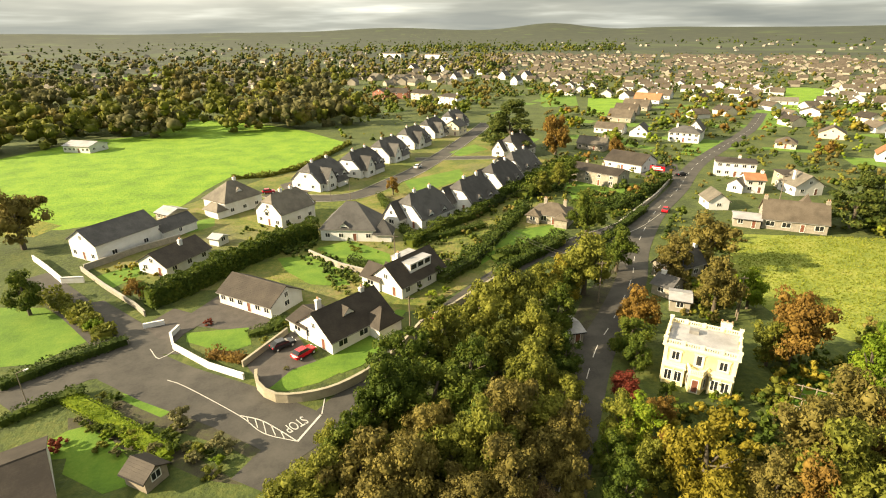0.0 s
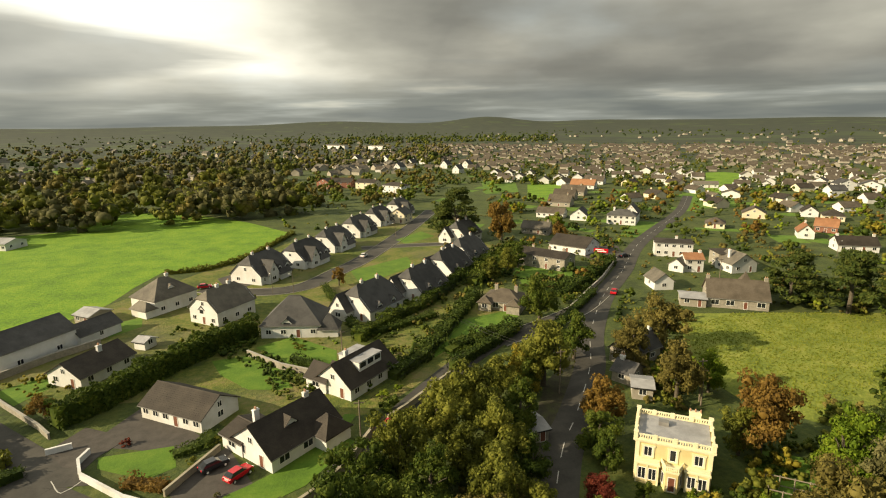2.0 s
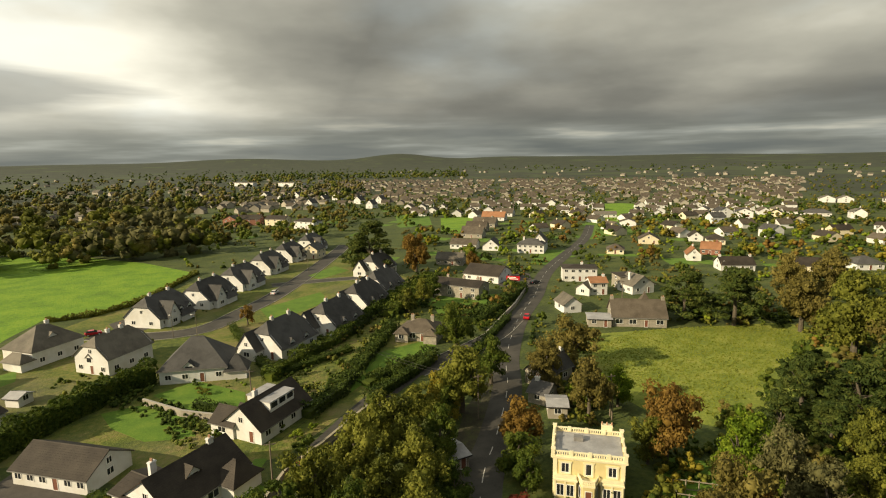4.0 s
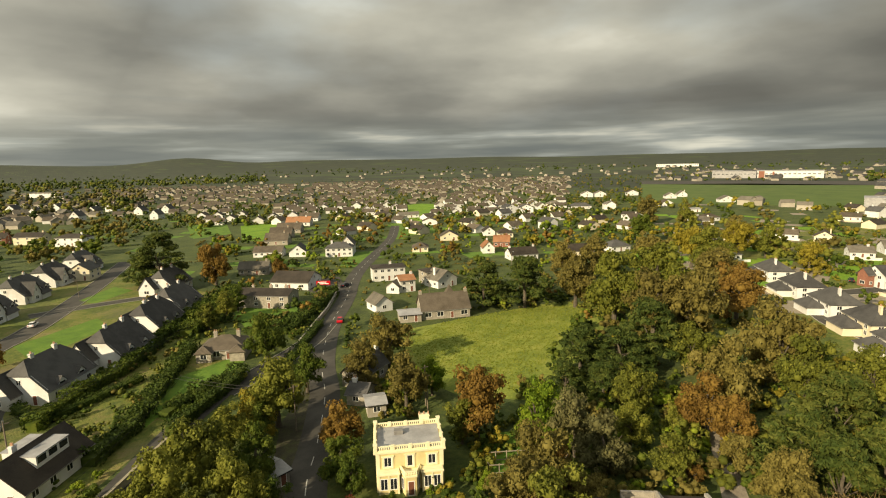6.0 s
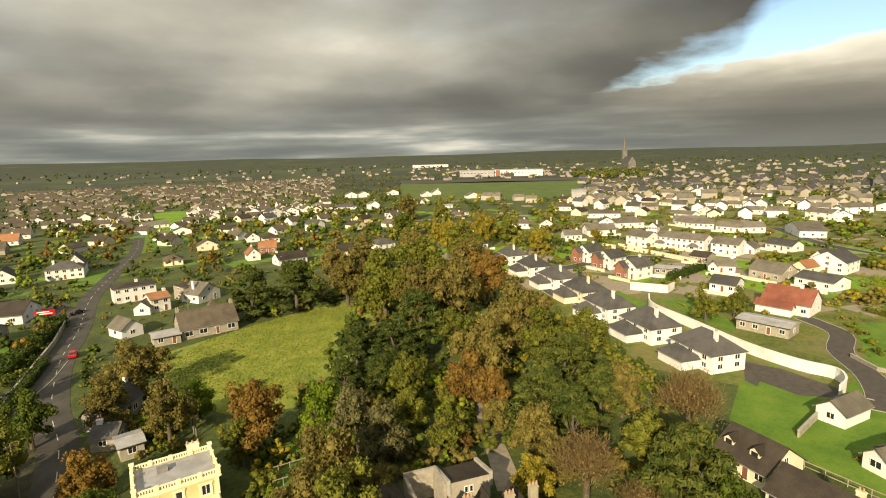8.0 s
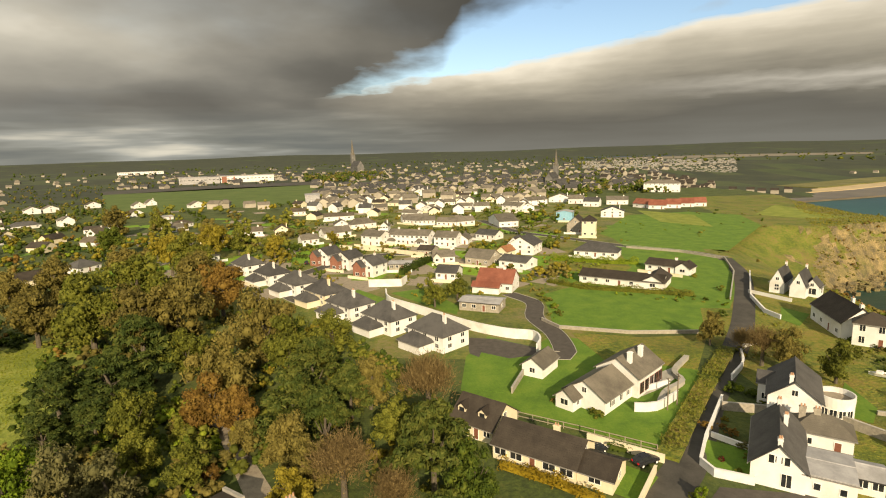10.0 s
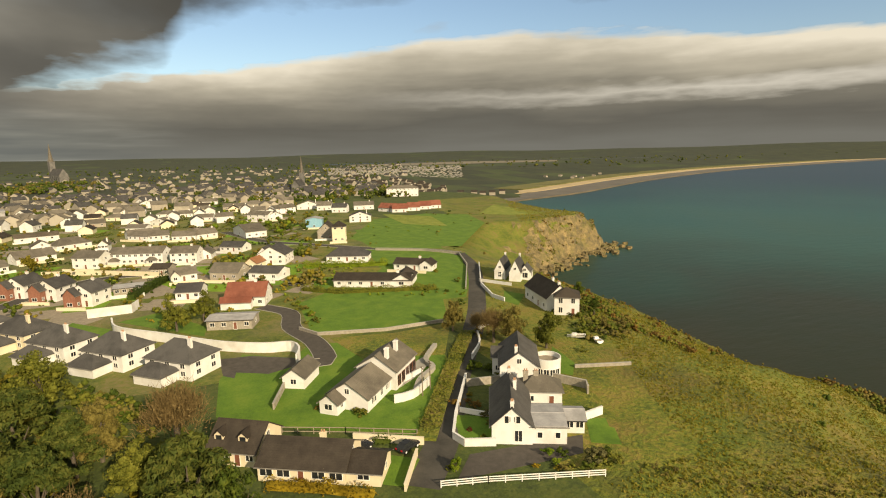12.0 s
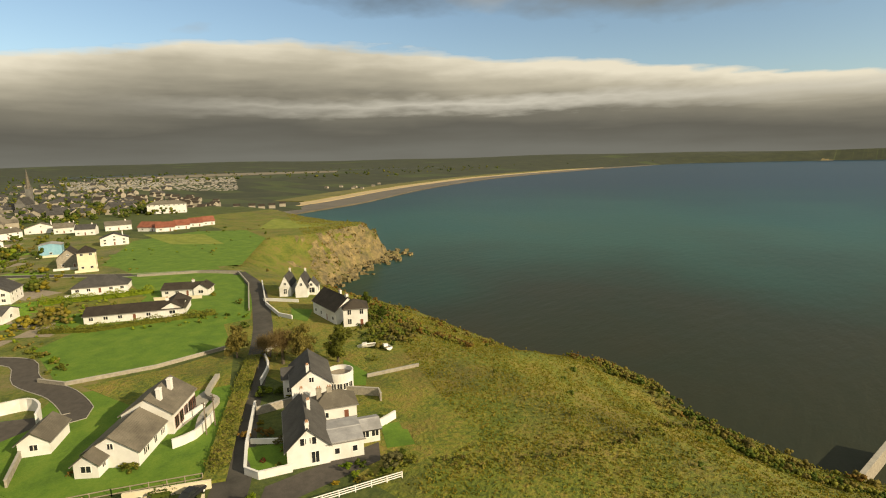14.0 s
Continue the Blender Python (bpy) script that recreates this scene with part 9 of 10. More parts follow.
joined_houses("caravans", "rows of white mobile homes behind the beach", [(x, y, 40 + g.normal(0, 12), g.uniform(0.3, 0.46)) for x, y in spread(g, 1500, -104, -118, 1250, 2000) if land_height(x, y) > -24.0], PEBBLEDASH, FELT, 12, 4, 2.6, 3.2)

# retail buildings, churches and the white hotel
joined_houses("beach_houses", "white houses in a row behind the dunes", [(1084, -809, 20, 0.9), (1096, -864, 37, 0.9), (1025, -844, 54, 0.9), (1005, -855, 21, 0.9), (1066, -946, 38, 0.9), (1125, -1020, 55, 0.9), (1060, -880, 22, 0.9)], PEBBLEDASH, SLATE2)
joined_houses("shore_terrace", "terraced houses with red gables above the strand", [(748, -393, 60, 0.95), (740, -413, 60, 0.95), (722, -418, 60, 0.95), (728, -439, 60, 0.95), (745, -468, 60, 0.95)], STONE, DARK_TILE, 10, 8, 5, 8)


def long_block(x, y, turn, w, d, h, mat, label, panels=()):
    b = thing("warehouse", label, "building", pose(x, y, 0, 0, 0, turn))
    bm = bmesh.new()
    box(bm, -w / 2, -d / 2, -0.5, w / 2, d / 2, h)
    part("wall", bm, mat, b)
    bm = bmesh.new()
    box(bm, -w / 2 - 0.4, -d / 2 - 0.4, h, w / 2 + 0.4, d / 2 + 0.4, h + 0.9)
    part("roof", bm, FELT, b)
    for u, pw, ph, m in panels:
        bm = bmesh.new()
        box(bm, u - pw / 2, -d / 2 - 0.3, 0, u + pw / 2, -d / 2 + 0.1, ph)
        part("panel", bm, m, b)
    for i in range(int(w / 7)):
        window(b, -w / 2 + 3.5 + i * 7, -d / 2, h * 0.6, 4.0, 1.6, "f")
    return b


long_block(*polar(-69.0, 1135), -72, 122, 40, 12, WHITE, "white retail building with red entrance panels", ((-30, 9, 12, BRICK), (-12, 3, 11, BRICK)))
long_block(*polar(-65.2, 1130), -66, 70, 40, 12, FELT, "grey retail shed with flat roof")
long_block(*polar(-60.4, 2150), -60, 140, 40, 9, WHITE, "white office block beyond the car park")
long_block(*polar(-75.5, 560), -165, 24, 14, 7, FELT, "grey flat roofed workshop among trees")


def church(x, y, turn, scale, label):
    c = thing("church", label, "church", pose(x, y, 0, 0, 0, turn))
    s = scale
    walls(c, 0, 0, 12 * s, 34 * s, 11 * s, 20 * s, "gable", "y", CHURCH_STONE)
    part("roof", roof_mesh(0, 0, 12 * s, 34 * s, 11 * s, 20 * s, "gable", "y"), SLATE, c)
    bm = bmesh.new()
    box(bm, -3.6 * s, -24 * s, -0.5, 3.6 * s, -17 * s, 30 * s)
    part("tower", bm, CHURCH_STONE, c)
    bm = bmesh.new()
    cyl(bm, 0, -20.5 * s, 30 * s, 58 * s, 3.6 * s, 0.15, 8)
    part("spire", bm, SLATE2, c)
    for u in (-3.2, 3.2):
        for v in (-23.6, -17.4):
            bm = bmesh.new()
            cyl(bm, u * s, v * s, 30 * s, 36 * s, 0.7 * s, 0.05, 6)
            part("pinnacle", bm, CHURCH_STONE, c)
    for i in range(5):
        window(c, 6 * s, (-12 + 6 * i) * s, 6 * s, 1.8 * s, 6 * s, "r", CHURCH_STONE)
        window(c, -6 * s, (-12 + 6 * i) * s, 6 * s, 1.8 * s, 6 * s, "l", CHURCH_STONE)


church(1460, 243, 120, 1.5, "grey stone church with tall slate spire")
church(716, -136, 60, 0.78, "grey stone church with a slender spire")
# ---- fields beyond the houses ----
FAR_FIELD = surface("far_pasture", [(0.05, 0.085, 0.012), (0.07, 0.115, 0.016), (0.09, 0.125, 0.024)], 25.0, 0.95, speck=0.5)


def far_field(yaw0, yaw1, near, far, mat, z, label):
    sheet("field", [polar(yaw0, near), polar(yaw0, far), polar((yaw0 + yaw1) / 2, far * 1.02), polar(yaw1, far), polar(yaw1, near), polar((yaw0 + yaw1) / 2, near * 0.97)], mat, z, label, "field")


far_field(-57, -76, 560, 900, FAR_FIELD, 0.05, "broad green field before the retail buildings")
far_field(-16, -19.5, 350, 430, PASTURE, 0.055, "small green field between hedges")
far_field(-33, -36, 420, 560, PASTURE, 0.06, "green playing field in the estate")
far_field(33, 24, 700, 800, PASTURE, 0.06, "distant pasture between woods")
far_field(-57, -78, 905, 1000, ASPHALT, 0.05, "grey car park of the retail buildings")

# ---- woods and garden trees, thinning with distance ----
def wood(seed, n, yaw0, yaw1, near, far, r0, r1, kinds, label="mixed autumn woodland trees", low=-3):
    g = np.random.default_rng(seed)
    groups = {k: [] for k in kinds}
    for x, y in spread(g, n, yaw0, yaw1, near, far):
        if land_height(x, y) > low and not is_open(x, y) and not on_road(x, y, 3.5 + 0.8 * r1):
            groups[kinds[int(g.integers(0, len(kinds)))]].append((x, y, g.uniform(r0, r1)))
    for k, spots in groups.items():
        if spots:
            scatter_trees("woodland", label, k, spots)


wood(41, 250, 45, 8, 300, 640, 8.0, 13.0, ("brown", "olive", "grey", "grey", "olive"), "autumn woodland behind the pasture")
wood(42, 90, 9, -6, 330, 520, 4.0, 6.5, ("olive", "brown", "brown", "green"), "garden trees beyond the estate")
wood(43, 1250, 45, -8, 600, 1800, 4.5, 8.5, ("olive", "grey", "brown", "conifer"), "distant woods and hedgerow trees")
wood(44, 330, -12, -58, 255, 450, 2.6, 5.0, ("olive", "green", "gold", "brown", "lime", "rust"), "garden trees between the houses")
wood(45, 2600, -4, -58, 430, 1350, 1.8, 3.8, ("green", "olive", "conifer", "brown"), "street and garden trees in the estate")
wood(46, 300, 9, -19, 1350, 1900, 6.0, 9.5, ("conifer", "green", "olive"), "dark tree belt under the hills")
wood(47, 760, -70, -102, 190, 560, 1.0, 3.2, ("olive", "gold", "brown", "green", "gold", "brown"), "golden garden trees in the town")
wood(53, 150, -56, -74, 250, 560, 3.0, 6.0, ("olive", "gold", "brown", "olive", "green"), "golden trees round the houses of the town")
wood(48, 1200, -58, -112, 560, 1700, 2.4, 5.0, ("conifer", "green", "olive", "brown"), "dark trees of the distant town")
wood(56, 170, -75.0, -83.5, 960, 1260, 5.0, 8.5, ("conifer", "green", "brown"), "dark trees below the church")
wood(49, 800, 40, -112, 1800, 3600, 4.5, 9.0, ("conifer", "green"), "far hedgerows and woods")
wood(51, 400, -100, -165, 1500, 4300, 4.0, 9.0, ("conifer", "green", "olive"), "hedgerow trees beyond the beach", -23)
wood(52, 150, -100, -112, 560, 1100, 3.5, 6.0, ("conifer", "green", "olive"), "dark trees above the beach")
wood(50, 90, -92, -104, 330, 620, 2.5, 4.5, ("olive", "green", "lime"), "garden trees by the sea")


def garden_hedges(seed, n, yaw0, yaw1, near, far, kinds, label):
    """Straight runs of hedge between gardens, as rows of small bushes."""
    g = np.random.default_rng(seed)
    groups = {k: [] for k in kinds}
    for x, y in spread(g, n, yaw0, yaw1, near, far):
        a, L, s = radians(-28 + (90 if g.random() < 0.5 else 0) + g.normal(0, 6)), g.uniform(9, 24), g.uniform(0.7, 1.25)
        k = kinds[int(g.integers(0, len(kinds)))]
        for t in np.arange(0, L, s * 1.3):
            px, py = x + math.cos(a) * t, y + math.sin(a) * t
            if land_height(px, py) > -2 and not is_open(px, py) and not on_road(px, py, 4.5):
                groups[k].append((px, py, s * g.uniform(0.8, 1.2)))
    for k, spots in groups.items():
        if spots:
            scatter_trees("garden_hedges", label, k, spots)


garden_hedges(91, 330, -6, -56, 130, 430, ("green", "olive", "hedge", "brown"), "dark hedges dividing the gardens")
garden_hedges(92, 250, -74, -100, 210, 480, ("green", "olive", "hedge"), "hedges dividing the gardens of the town")
wood(55, 190, -16, -54, 140, 320, 1.6, 3.8, ("olive", "green", "brown", "green", "rust", "hedge"), "garden trees beside the main road")
wood(54, 420, -6, -56, 150, 420, 0.9, 2.3, ("green", "olive", "brown", "hedge", "lime"), "bushes and small trees in the gardens")


# low walls before the town houses
walls_built = 0
for x, y, turn, w, d in FRONTS:
    if not (185 < x < 440 and -105 < y < 150) or walls_built > 44:
        continue
    a = radians(turn)
    u, n = np.array([math.cos(a), math.sin(a)]), np.array([math.sin(a), -math.cos(a)])
    mid = np.array([x, y]) + n * (d / 2 + 4.5)
    p, q = mid - u * (w / 2 + 1), mid + u * (w / 2 + 1)
    clear = min(math.dist(mid, o) for o in PLACED if o != (x, y)) > 8.5
    if clear and not on_road(*p, 4) and not on_road(*q, 4) and not on_road(*mid, 4):
        garden_wall([tuple(p), tuple(q)], 1.0, 0.25, CREAM if walls_built % 3 else WHITE, label="low rendered wall before a town house")
        walls_built += 1


def lawn_patches(seed, n, yaw0, yaw1, near, far, mat, label):
    """Many small back lawns of the town, in one mesh."""
    g = np.random.default_rng(seed)
    V, F = [], []
    for i, (x, y) in enumerate(spread(g, n, yaw0, yaw1, near, far)):
        if land_height(x, y) < -0.5:
            continue
        a, w, d, k = g.uniform(0, 3.1), g.uniform(4, 9), g.uniform(3, 7), len(V)
        c, s = math.cos(a), math.sin(a)
        V += [(x + c * u - s * v, y + s * u + c * v, 0.012 + 0.00003 * i) for u, v in ((-w, -d), (w, -d), (w, d), (-w, d))]
        F.append((k, k + 1, k + 2, k + 3))
    me = bpy.data.meshes.new("lawns")
    me.from_pydata(V, [], F)
    me.materials.append(mat)
    tagged(new("lawns", me), label, "lawn", kind="stuff")


MUD = surface("tidal_mud", [(0.16, 0.14, 0.10), (0.24, 0.20, 0.14)], 60.0, 0.6)
sheet("mudflat", [polar(-106, 2050), polar(-106, 2500), polar(-118, 2700), polar(-128, 2600), polar(-128, 2250), polar(-117, 2150)], MUD, 0.5, "grey brown tidal flats behind the beach", "mudflat")
sheet("lagoon", [polar(-104, 2650), polar(-104, 3000), polar(-120, 3250), polar(-140, 3100), polar(-140, 2800), polar(-120, 2850)], WATER, 0.6, "still grey lagoon behind the dunes", "water")
lawn_patches(81, 120, -56, -100, 200, 560, PASTURE, "bright back lawns of the town")
lawn_patches(82, 60, 5, -56, 250, 600, LAWN, "green back lawns between the houses")
lawn_patches(83, 150, -58, -100, 180, 600, GRAVEL, "pale yards and drives in the town")


def undergrowth(seed, n, corners, kinds, r0=0.9, r1=2.2, label="tangled undergrowth and bushes"):
    """Low bushes over a four cornered patch."""
    g = np.random.default_rng(seed)
    a, b, c, d = [np.array(p, float) for p in corners]
    groups = {k: [] for k in kinds}
    for _ in range(n):
        u, v = g.random(), g.random()
        p = (a * (1 - u) + b * u) * (1 - v) + (d * (1 - u) + c * u) * v
        k, r = kinds[int(g.integers(0, len(kinds)))], g.uniform(r0, r1)
        if not on_road(p[0], p[1], 3.2 + r) and not in_meadow(p[0], p[1]):
            groups[k].append((p[0], p[1], r))
    for k, spots in groups.items():
        if spots:
            scatter_trees("undergrowth", label, k, spots, -0.5 * r0, True)


def grass_tufts(seed, n, name, label, pick, kind="tuft", size=0.3):
    """Tussocks of long grass; pick gives spots."""
    g = np.random.default_rng(seed)
    xy = pick(g, n)
    z = land_height(xy[:, 0], xy[:, 1])
    ok = z > SEA + 2.5
    P = np.concatenate([xy[ok], z[ok][:, None]], 1)
    m = len(P)
    V = []
    for k in range(3):
        a = g.uniform(0, 6.28, m)
        u = np.stack([np.cos(a), np.sin(a), 0 * a], 1) * (size * g.uniform(0.5, 1.3, m))[:, None]
        tip = np.stack([g.normal(0, 0.35, m), g.normal(0, 0.35, m), g.uniform(0.5, 1.3, m)], 1) * size * 1.5
        V.append(np.stack([P - u, P + u, P + tip], 1).reshape(-1, 3))
    return tagged(part(name, card_mesh(name, np.concatenate(V), LEAVES[kind]), None), label, "grass", kind="stuff")


def coast_spots(lo, hi, x0, x1):
    def pick(g, n):
        x, y = g.uniform(x0, x1, n * 6), g.uniform(-300, -45, n * 6)
        s, _ = shore_distance(x, y)
        clump = np.sin(x * 0.19 + 2 * np.sin(y * 0.07)) * np.sin(y * 0.16 + np.sin(x * 0.05)) + g.normal(0, 0.5, len(x))
        ok = (s > lo) & (s < hi) & (clump > -0.6) & ~((x > 50) & (y > -62 - 0.55 * (x - 50)))
        return np.stack([x, y], 1)[ok][:n]
    return pick


grass_tufts(71, 42000, "long_grass", "rough tussock grass on the coastal slope", coast_spots(6, 150, -70, 150), size=0.19)
grass_tufts(72, 7000, "long_grass", "coarse grass along the cliff top", coast_spots(4, 45, 150, 420))
g = np.random.default_rng(73)
for kinds, n, lo, hi, r0, r1 in ((("olive", "brown", "rust", "brown"), 480, 3, 17, 0.7, 1.7), (("olive", "green"), 90, 14, 60, 0.5, 1.3)):
    for k in kinds:
        spots = coast_spots(lo, hi, -60, 330)(g, n)
        scatter_trees("cliff_scrub", "low scrub along the cliff edge", k, [(x, y, g.uniform(r0, r1)) for x, y in spots], -0.5, True)


def rough_field_spots(g, n):
    xy = np.stack([g.uniform(58, 150, n), g.uniform(70, 130, n)], 1)
    return xy[[in_meadow(x, y) for x, y in xy]]


grass_tufts(74, 20000, "long_grass", "tussocks in the rough field", rough_field_spots, "meadow", 0.17)


def boulders():
    """Fallen rocks round the foot of the headland and along the shore."""
    g = np.random.default_rng(75)
    V, F = [], []
    P = np.array(SHORE[3:20], float)
    for _ in range(640):
        i = int(g.choice([9, 10, 11, 12, 12, 12, 12, 11, 10, 9, 13, 4, 5, 6, 7, 8, 3, 2]))
        a, b = P[i], P[min(i + 1, len(P) - 1)]
        t = g.random()
        head = i in (9, 10, 11, 12)
        p = a + (b - a) * t + g.normal(0, 6.5 if head else 2.0, 2)
        r = g.uniform(0.4, 2.2) if head else g.uniform(0.3, 1.0)
        k = len(V) * 8
        box8 = np.array([(x, y, z) for z in (-1, 1) for x, y in ((-1, -1), (1, -1), (1, 1), (-1, 1))]) * r * g.uniform(0.55, 1.1, (8, 3))
        an = g.uniform(0, 6.28)
        R = np.array([[math.cos(an), -math.sin(an), 0], [math.sin(an), math.cos(an), 0], [0, 0, 1]])
        V.append(box8 @ R.T + np.array([p[0], p[1], SEA + 0.2 * r]))
        F += [tuple(k + q for q in f) for f in ((3, 2, 1, 0), (4, 5, 6, 7), (0, 1, 5, 4), (1, 2, 6, 5), (2, 3, 7, 6), (3, 0, 4, 7))]
    me = bpy.data.meshes.new("boulders")
    me.from_pydata(np.concatenate(V).tolist(), [], F)
    me.materials.append(ROCK)
    tagged(new("boulders", me), "fallen rocks at the foot of the cliffs", "rocks", kind="stuff")


boulders()


def foam(seed, n):
    """Broken white water round the rocks."""
    g = np.random.default_rng(seed)
    V, F = [], []
    P = np.array(SHORE[3:20], float)
    for i in range(n):
        j = int(g.choice([10, 11, 12, 11, 12, 13, 9]))
        a, b = P[j], P[j + 1]
        d = (b - a) / np.linalg.norm(b - a)
        c = a + (b - a) * g.random() + np.array([d[1], -d[0]]) * g.uniform(-1, 7)
        k, rx, ry = len(V), g.uniform(0.5, 2.2), g.uniform(0.15, 0.5)
        for q in range(8):
            u, v = rx * math.cos(q * 0.785) * g.uniform(0.6, 1.3), ry * math.sin(q * 0.785) * g.uniform(0.6, 1.3)
            V.append((c[0] + d[0] * u - d[1] * v, c[1] + d[1] * u + d[0] * v, SEA + 0.06 + 0.002 * i))
        F.append(tuple(range(k, k + 8)))
    me = bpy.data.meshes.new("foam")
    me.from_pydata(V, [], F)
    me.materials.append(LINE)
    tagged(new("foam", me), "white foam where small waves break on rocks", "foam", kind="stuff")


foam(76, 60)


undergrowth(60, 150, [(74.0, 66.0), (97.0, 53.0), (67.0, 36.0), (50.0, 50.0)], ('olive', 'green', 'brown', 'lime'), 1, 2.6)
undergrowth(61, 110, [(118.0, 58.0), (143.0, 36.0), (85.0, 22.0), (69.0, 35.0)], ('olive', 'green', 'gold'), 1.2, 3)
undergrowth(62, 200, [(-5.0, 56.0), (20.0, 70.0), (14.0, 44.0), (-17.0, 45.0)], ('green', 'olive', 'brown'), 1.2, 3)
undergrowth(63, 90, [(170.0, 122.0), (184.0, 59.0), (109.0, 15.0), (116.0, 86.0)], ('green', 'olive', 'brown'), 1.5, 3.2)
undergrowth(64, 80, [(116.0, 86.0), (107.0, 3.0), (65.0, 0.0), (74.0, 59.0)], ('green', 'olive', 'brown', 'gold'), 1.2, 2.8)
undergrowth(65, 120, [(118.0, 141.0), (228.0, 121.0), (130.0, 57.0), (73.0, 80.0)], ('conifer', 'green'), 1.5, 3)
undergrowth(66, 90, [(32.0, 59.0), (69.0, 69.0), (49.0, 43.0), (23.0, 44.0)], ('olive', 'green', 'gold'), 1, 2.4)
undergrowth(67, 70, [(59.0, 118.0), (70.0, 109.0), (50.0, 80.0), (45.0, 84.0)], ('olive', 'brown', 'lime'), 1, 2)
undergrowth(68, 60, [(46.0, 168.0), (74.0, 160.0), (51.0, 116.0), (39.0, 117.0)], ('green', 'hedge'), 0.8, 1.8)
undergrowth(69, 120, [(148.0, -109.0), (134.0, -116.0), (95.0, -98.0), (95.0, -80.0)], ('olive', 'green', 'brown'), 0.8, 2)
undergrowth(101, 60, [(-10.2, 124.6), (15.3, 155.7), (32.3, 180.2), (23.6, 138.6)], ('green', 'olive', 'hedge'), 0.6, 1.5, "garden bushes and flower beds")
undergrowth(102, 40, [(-51.1, 132.4), (-32.5, 142.9), (-29.5, 127.2), (-45.9, 116.9)], ('green', 'olive'), 0.6, 1.5, "garden bushes and flower beds")
undergrowth(103, 40, [(-72.7, 108.5), (-59.5, 121.0), (-55.1, 102.0), (-61.8, 97.1)], ('green', 'olive', 'gold'), 0.5, 1.2, "garden bushes and flower beds")
undergrowth(104, 60, [(-10.4, 109.7), (6.3, 134.1), (13.1, 118.1), (-4.4, 94.4)], ('green', 'olive'), 0.6, 1.5, "garden bushes and flower beds")
undergrowth(105, 70, [(3.5, 134.5), (50.3, 203.1), (47.8, 170.3), (10.5, 118.5)], ('green', 'olive', 'brown'), 0.7, 1.8, "garden bushes and flower beds")
undergrowth(106, 60, [(-76.5, 413.6), (50.7, 419.5), (-7.5, 262.7), (-41.5, 242.4)], ('green', 'olive', 'lime', 'brown'), 1, 2.6, "garden bushes and flower beds")
undergrowth(107, 60, [(61.8, 244.7), (104.3, 221.5), (80.8, 174.0), (47.7, 193.5)], ('green', 'olive', 'rust'), 0.7, 1.8, "garden bushes and flower beds")
undergrowth(108, 60, [(92.2, 187.3), (142.4, 168.8), (100.1, 120.3), (70.6, 138.8)], ('green', 'olive', 'brown'), 0.6, 1.5, "garden bushes and flower beds")
undergrowth(109, 70, [(166.0, 364.4), (335.0, 286.8), (186.3, 161.2), (117.7, 248.6)], ('olive', 'green', 'gold', 'rust'), 1.2, 3, "garden bushes and flower beds")
undergrowth(110, 60, [(226.4, 98.5), (261.9, 44.1), (211.5, 36.2), (185.0, 76.8)], ('olive', 'gold', 'green'), 0.8, 1.8, "garden bushes and flower beds")
undergrowth(111, 70, [(212.3, 34.2), (253.6, -44.0), (176.5, -30.5), (153.7, 9.8)], ('olive', 'gold', 'green', 'lime'), 0.7, 1.8, "garden bushes and flower beds")
undergrowth(112, 60, [(267.0, 38.5), (267.2, -23.6), (201.0, -20.8), (193.7, 30.0)], ('olive', 'green', 'lime'), 0.7, 1.6, "garden bushes and flower beds")
undergrowth(113, 24, [(327.9, -37.3), (351.5, -150.2), (258.2, -121.6), (261.1, -45.8)], ('olive', 'green', 'lime'), 0.8, 2, "garden bushes and flower beds")
undergrowth(114, 24, [(388.7, -153.0), (363.9, -219.5), (190.9, -107.6), (242.5, -114.1)], ('olive', 'green', 'brown'), 0.8, 2, "garden bushes and flower beds")
undergrowth(115, 40, [(198.5, -31.4), (223.0, -48.3), (209.3, -68.9), (179.9, -32.1)], ('lime', 'olive', 'green'), 0.6, 1.3, "garden bushes and flower beds")
undergrowth(116, 40, [(167.0, -20.1), (180.4, -30.1), (141.2, -25.7), (137.2, -20.2)], ('olive', 'lime', 'brown'), 0.6, 1.3, "garden bushes and flower beds")
undergrowth(117, 40, [(114.5, -54.9), (147.0, -84.9), (121.7, -76.9), (108.5, -62.9)], ('olive', 'brown'), 0.6, 1.4, "garden bushes and flower beds")
undergrowth(118, 60, [(153.0, -102.9), (143.1, -115.6), (92.7, -84.4), (111.8, -81.5)], ('olive', 'green'), 0.5, 1.2, "garden bushes and flower beds")
undergrowth(119, 60, [(54.0, 76.8), (73.7, 66.2), (58.9, 58.2), (47.8, 67.2)], ('green', 'olive'), 0.6, 1.6, "garden bushes and flower beds")
undergrowth(120, 13, [(57.2, -42.0), (54.4, -49.7), (52.1, -48.8), (55.0, -41.2)], ('olive', 'brown'), 0.35, 0.8, "dark scrub along an old field bank")
undergrowth(121, 17, [(54.0, -50.2), (45.6, -56.8), (44.1, -54.9), (52.5, -48.3)], ('olive', 'brown'), 0.35, 0.8, "dark scrub along an old field bank")
undergrowth(122, 13, [(45.8, -56.6), (40.1, -63.2), (38.3, -61.7), (44.0, -55.0)], ('olive', 'brown'), 0.35, 0.8, "dark scrub along an old field bank")
undergrowth(123, 27, [(40.2, -63.1), (31.3, -77.5), (29.2, -76.2), (38.2, -61.8)], ('olive', 'brown'), 0.35, 0.8, "dark scrub along an old field bank")
undergrowth(124, 78, [(31.4, -76.8), (32.6, -125.9), (30.2, -126.0), (29.0, -76.9)], ('olive', 'brown'), 0.35, 0.8, "dark scrub along an old field bank")
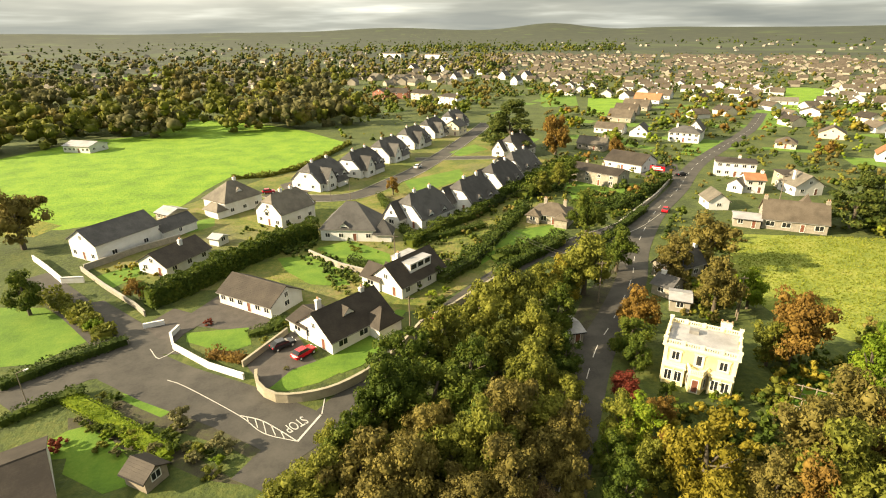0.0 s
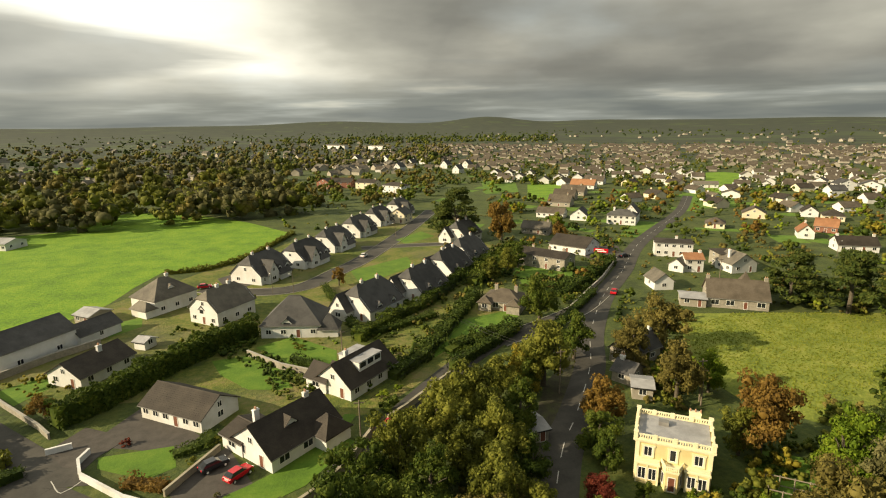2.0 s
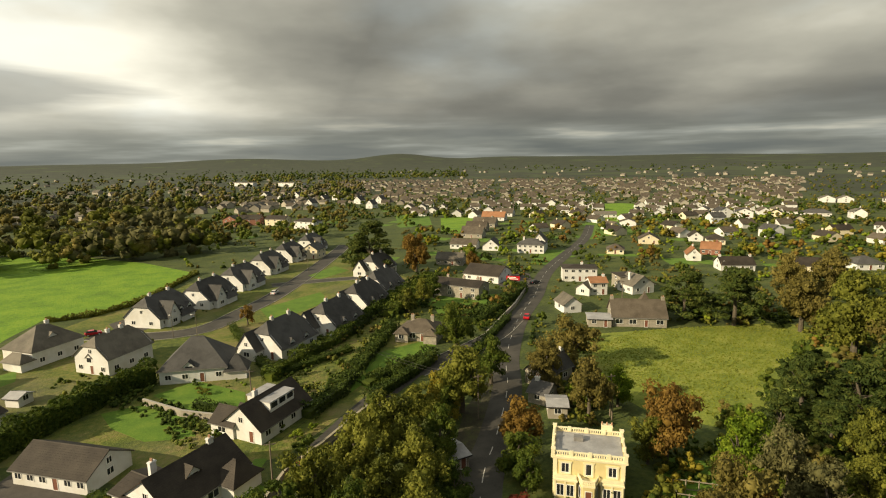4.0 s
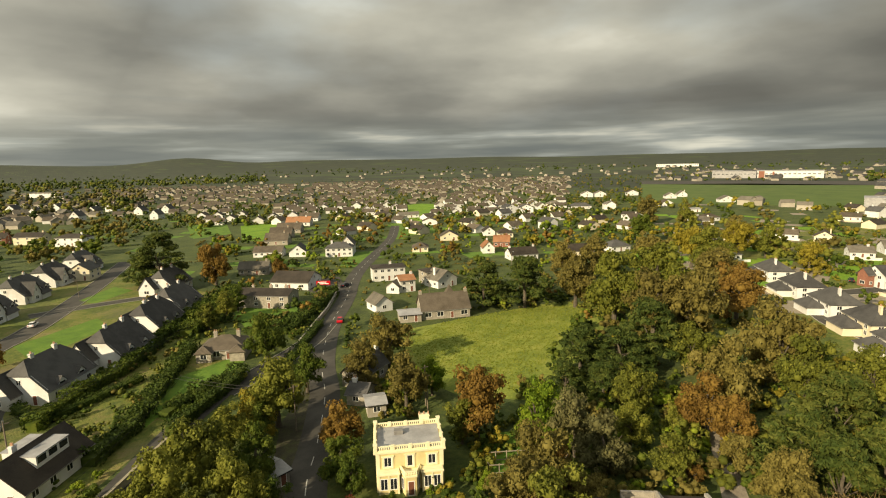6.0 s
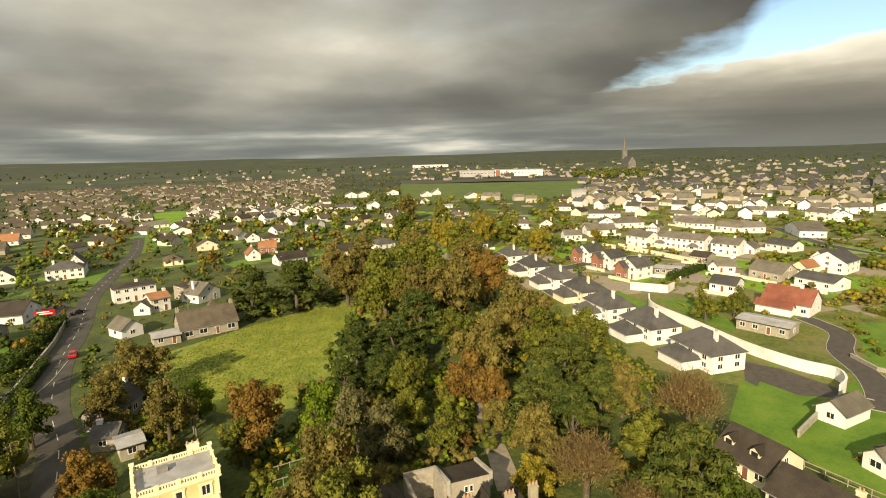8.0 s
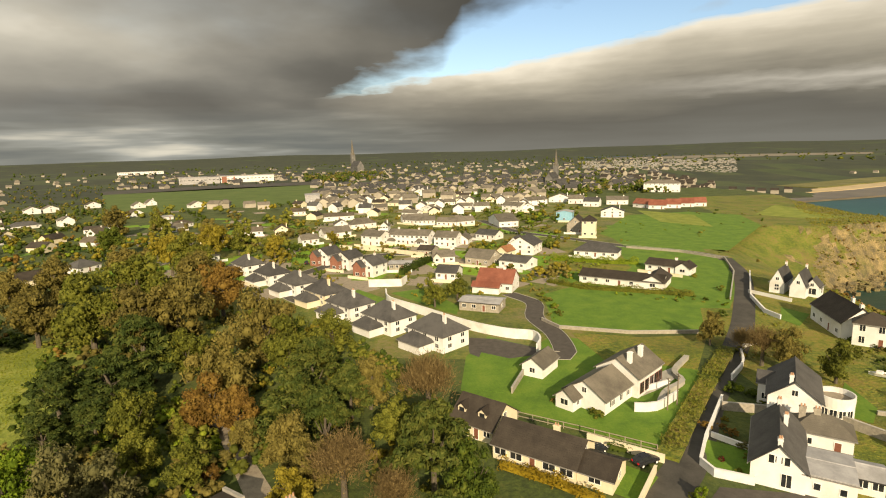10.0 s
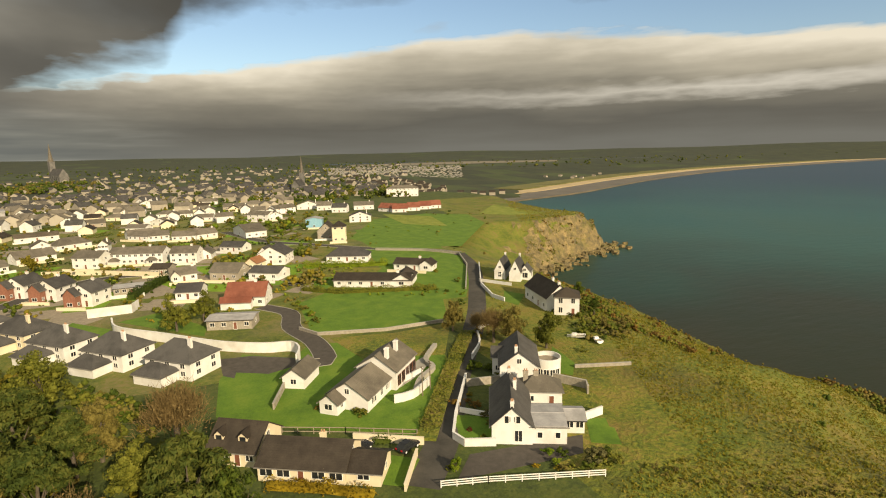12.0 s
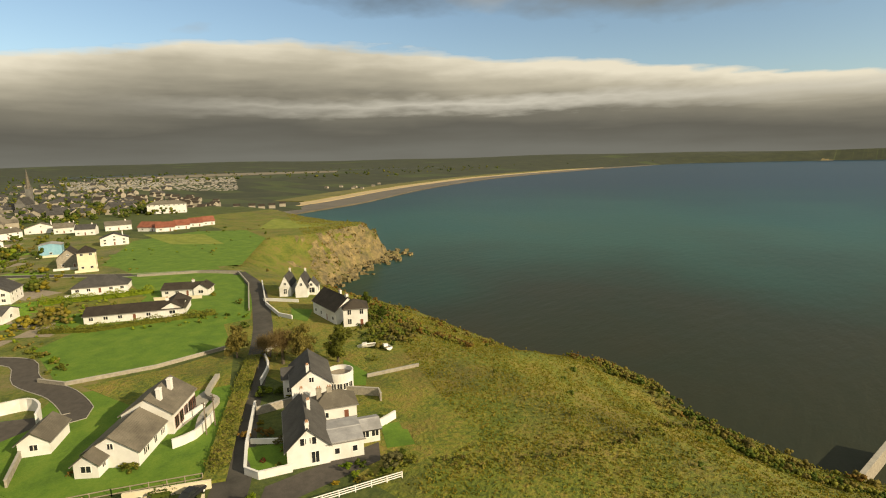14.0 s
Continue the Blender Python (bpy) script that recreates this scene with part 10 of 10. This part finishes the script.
undergrowth(125, 41, [(66.3, -139.7), (50.3, -141.9), (49.2, -134.0), (65.2, -131.8)], ('brown', 'olive', 'green'), 0.6, 1.5, "brown scrub and bracken along the cliff edge")
undergrowth(126, 53, [(47.8, -141.4), (30.0, -131.5), (33.9, -124.5), (51.7, -134.5)], ('brown', 'olive', 'green'), 0.6, 1.5, "brown scrub and bracken along the cliff edge")
undergrowth(127, 52, [(28.9, -130.6), (15.4, -115.4), (21.4, -110.1), (34.9, -125.3)], ('brown', 'olive', 'green'), 0.6, 1.5, "brown scrub and bracken along the cliff edge")
undergrowth(128, 41, [(16.1, -116.0), (3.0, -106.9), (7.6, -100.3), (20.7, -109.5)], ('brown', 'olive', 'green'), 0.6, 1.5, "brown scrub and bracken along the cliff edge")
undergrowth(129, 25, [(7.8, -106.7), (0.1, -113.0), (-5.0, -106.8), (2.8, -100.5)], ('brown', 'olive', 'green'), 0.6, 1.5, "brown scrub and bracken along the cliff edge")
undergrowth(130, 37, [(145.7, -207.7), (115.4, -199.6), (117.3, -192.9), (147.5, -201.0)], ('brown', 'olive', 'rust'), 0.5, 1.2, "brown scrub and bracken along the cliff edge")
undergrowth(131, 94, [(113.7, -198.5), (63.1, -138.0), (68.4, -133.5), (119.0, -194.0)], ('brown', 'olive', 'rust'), 0.5, 1.2, "brown scrub and bracken along the cliff edge")
undergrowth(132, 40, [(-25.2, 106.8), (-18.6, 111.0), (-12.7, 97.8), (-18.0, 92.5)], ('green', 'olive', 'hedge'), 0.5, 1.2, "garden bushes and flower beds")
undergrowth(133, 40, [(-38.6, 126.4), (-30.2, 128.5), (-27.7, 116.8), (-33.9, 113.4)], ('green', 'hedge'), 0.6, 1.4, "garden bushes and flower beds")
undergrowth(134, 30, [(-4.6, 108.8), (5.2, 116.1), (7.0, 107.0), (-2.3, 98.5)], ('green', 'hedge', 'olive'), 0.5, 1.3, "garden bushes and flower beds")
undergrowth(135, 45, [(-42.5, 166.4), (-16.9, 232.7), (-13.1, 215.7), (-35.8, 152.3)], ('hedge', 'green', 'olive'), 0.5, 1.1, "garden bushes and flower beds")
undergrowth(136, 45, [(-11.5, 137.1), (38.7, 210.4), (39.6, 194.5), (-6.3, 124.3)], ('hedge', 'green', 'olive'), 0.5, 1.2, "garden bushes and flower beds")
undergrowth(137, 26, [(-26.2, 136.7), (-10.8, 126.3), (-10.2, 114.3), (-27.8, 127.8)], ('hedge', 'green', 'lime'), 0.4, 1.0, "garden bushes and flower beds")
undergrowth(138, 40, [(-32.8, 120.6), (-15.3, 108.0), (-16.0, 99.0), (-31.6, 111.9)], ('hedge', 'green'), 0.6, 1.4, "garden bushes and flower beds")
undergrowth(139, 50, [(226.5, -37.2), (197.8, -51.9), (169.6, -41.6), (182.8, -29.6)], ('olive', 'lime', 'brown'), 0.5, 1.3, "garden bushes and flower beds")
undergrowth(140, 40, [(174.2, -49.6), (156.1, -79.3), (147.0, -74.2), (164.4, -46.4)], ('olive', 'green', 'lime'), 0.5, 1.1, "garden bushes and flower beds")
undergrowth(141, 34, [(87.4, 80.4), (99.1, 62.5), (79.9, 51.6), (72.7, 66.9)], ('conifer', 'green'), 1.5, 3, "garden bushes and flower beds")
undergrowth(142, 34, [(73.7, 82.2), (87.4, 72.7), (75.4, 61.1), (65.3, 69.9)], ('green', 'brown', 'olive'), 1.2, 2.4, "garden bushes and flower beds")
undergrowth(143, 70, [(141.4, 51.3), (117.7, 21.5), (100.3, 8.1), (105.5, 33.2)], ('olive', 'green', 'brown'), 1.2, 2.6, "bushes behind the terrace gardens")
undergrowth(150, 110, [(155.0, -124.0), (133.0, -123.0), (120.0, -108.0), (136.0, -105.0)], ('brown', 'olive', 'green', 'rust'), 0.7, 1.9, "brown scrub and bracken along the cliff edge")
undergrowth(151, 130, [(133.0, -123.0), (102.0, -108.0), (97.0, -99.0), (126.0, -107.0)], ('brown', 'olive', 'green', 'rust'), 0.6, 1.7, "brown scrub and bracken along the cliff edge")
undergrowth(152, 70, [(102.0, -110.0), (83.0, -103.0), (79.0, -97.0), (97.0, -100.0)], ('brown', 'olive', 'rust'), 0.5, 1.3, "brown scrub and bracken along the cliff edge")
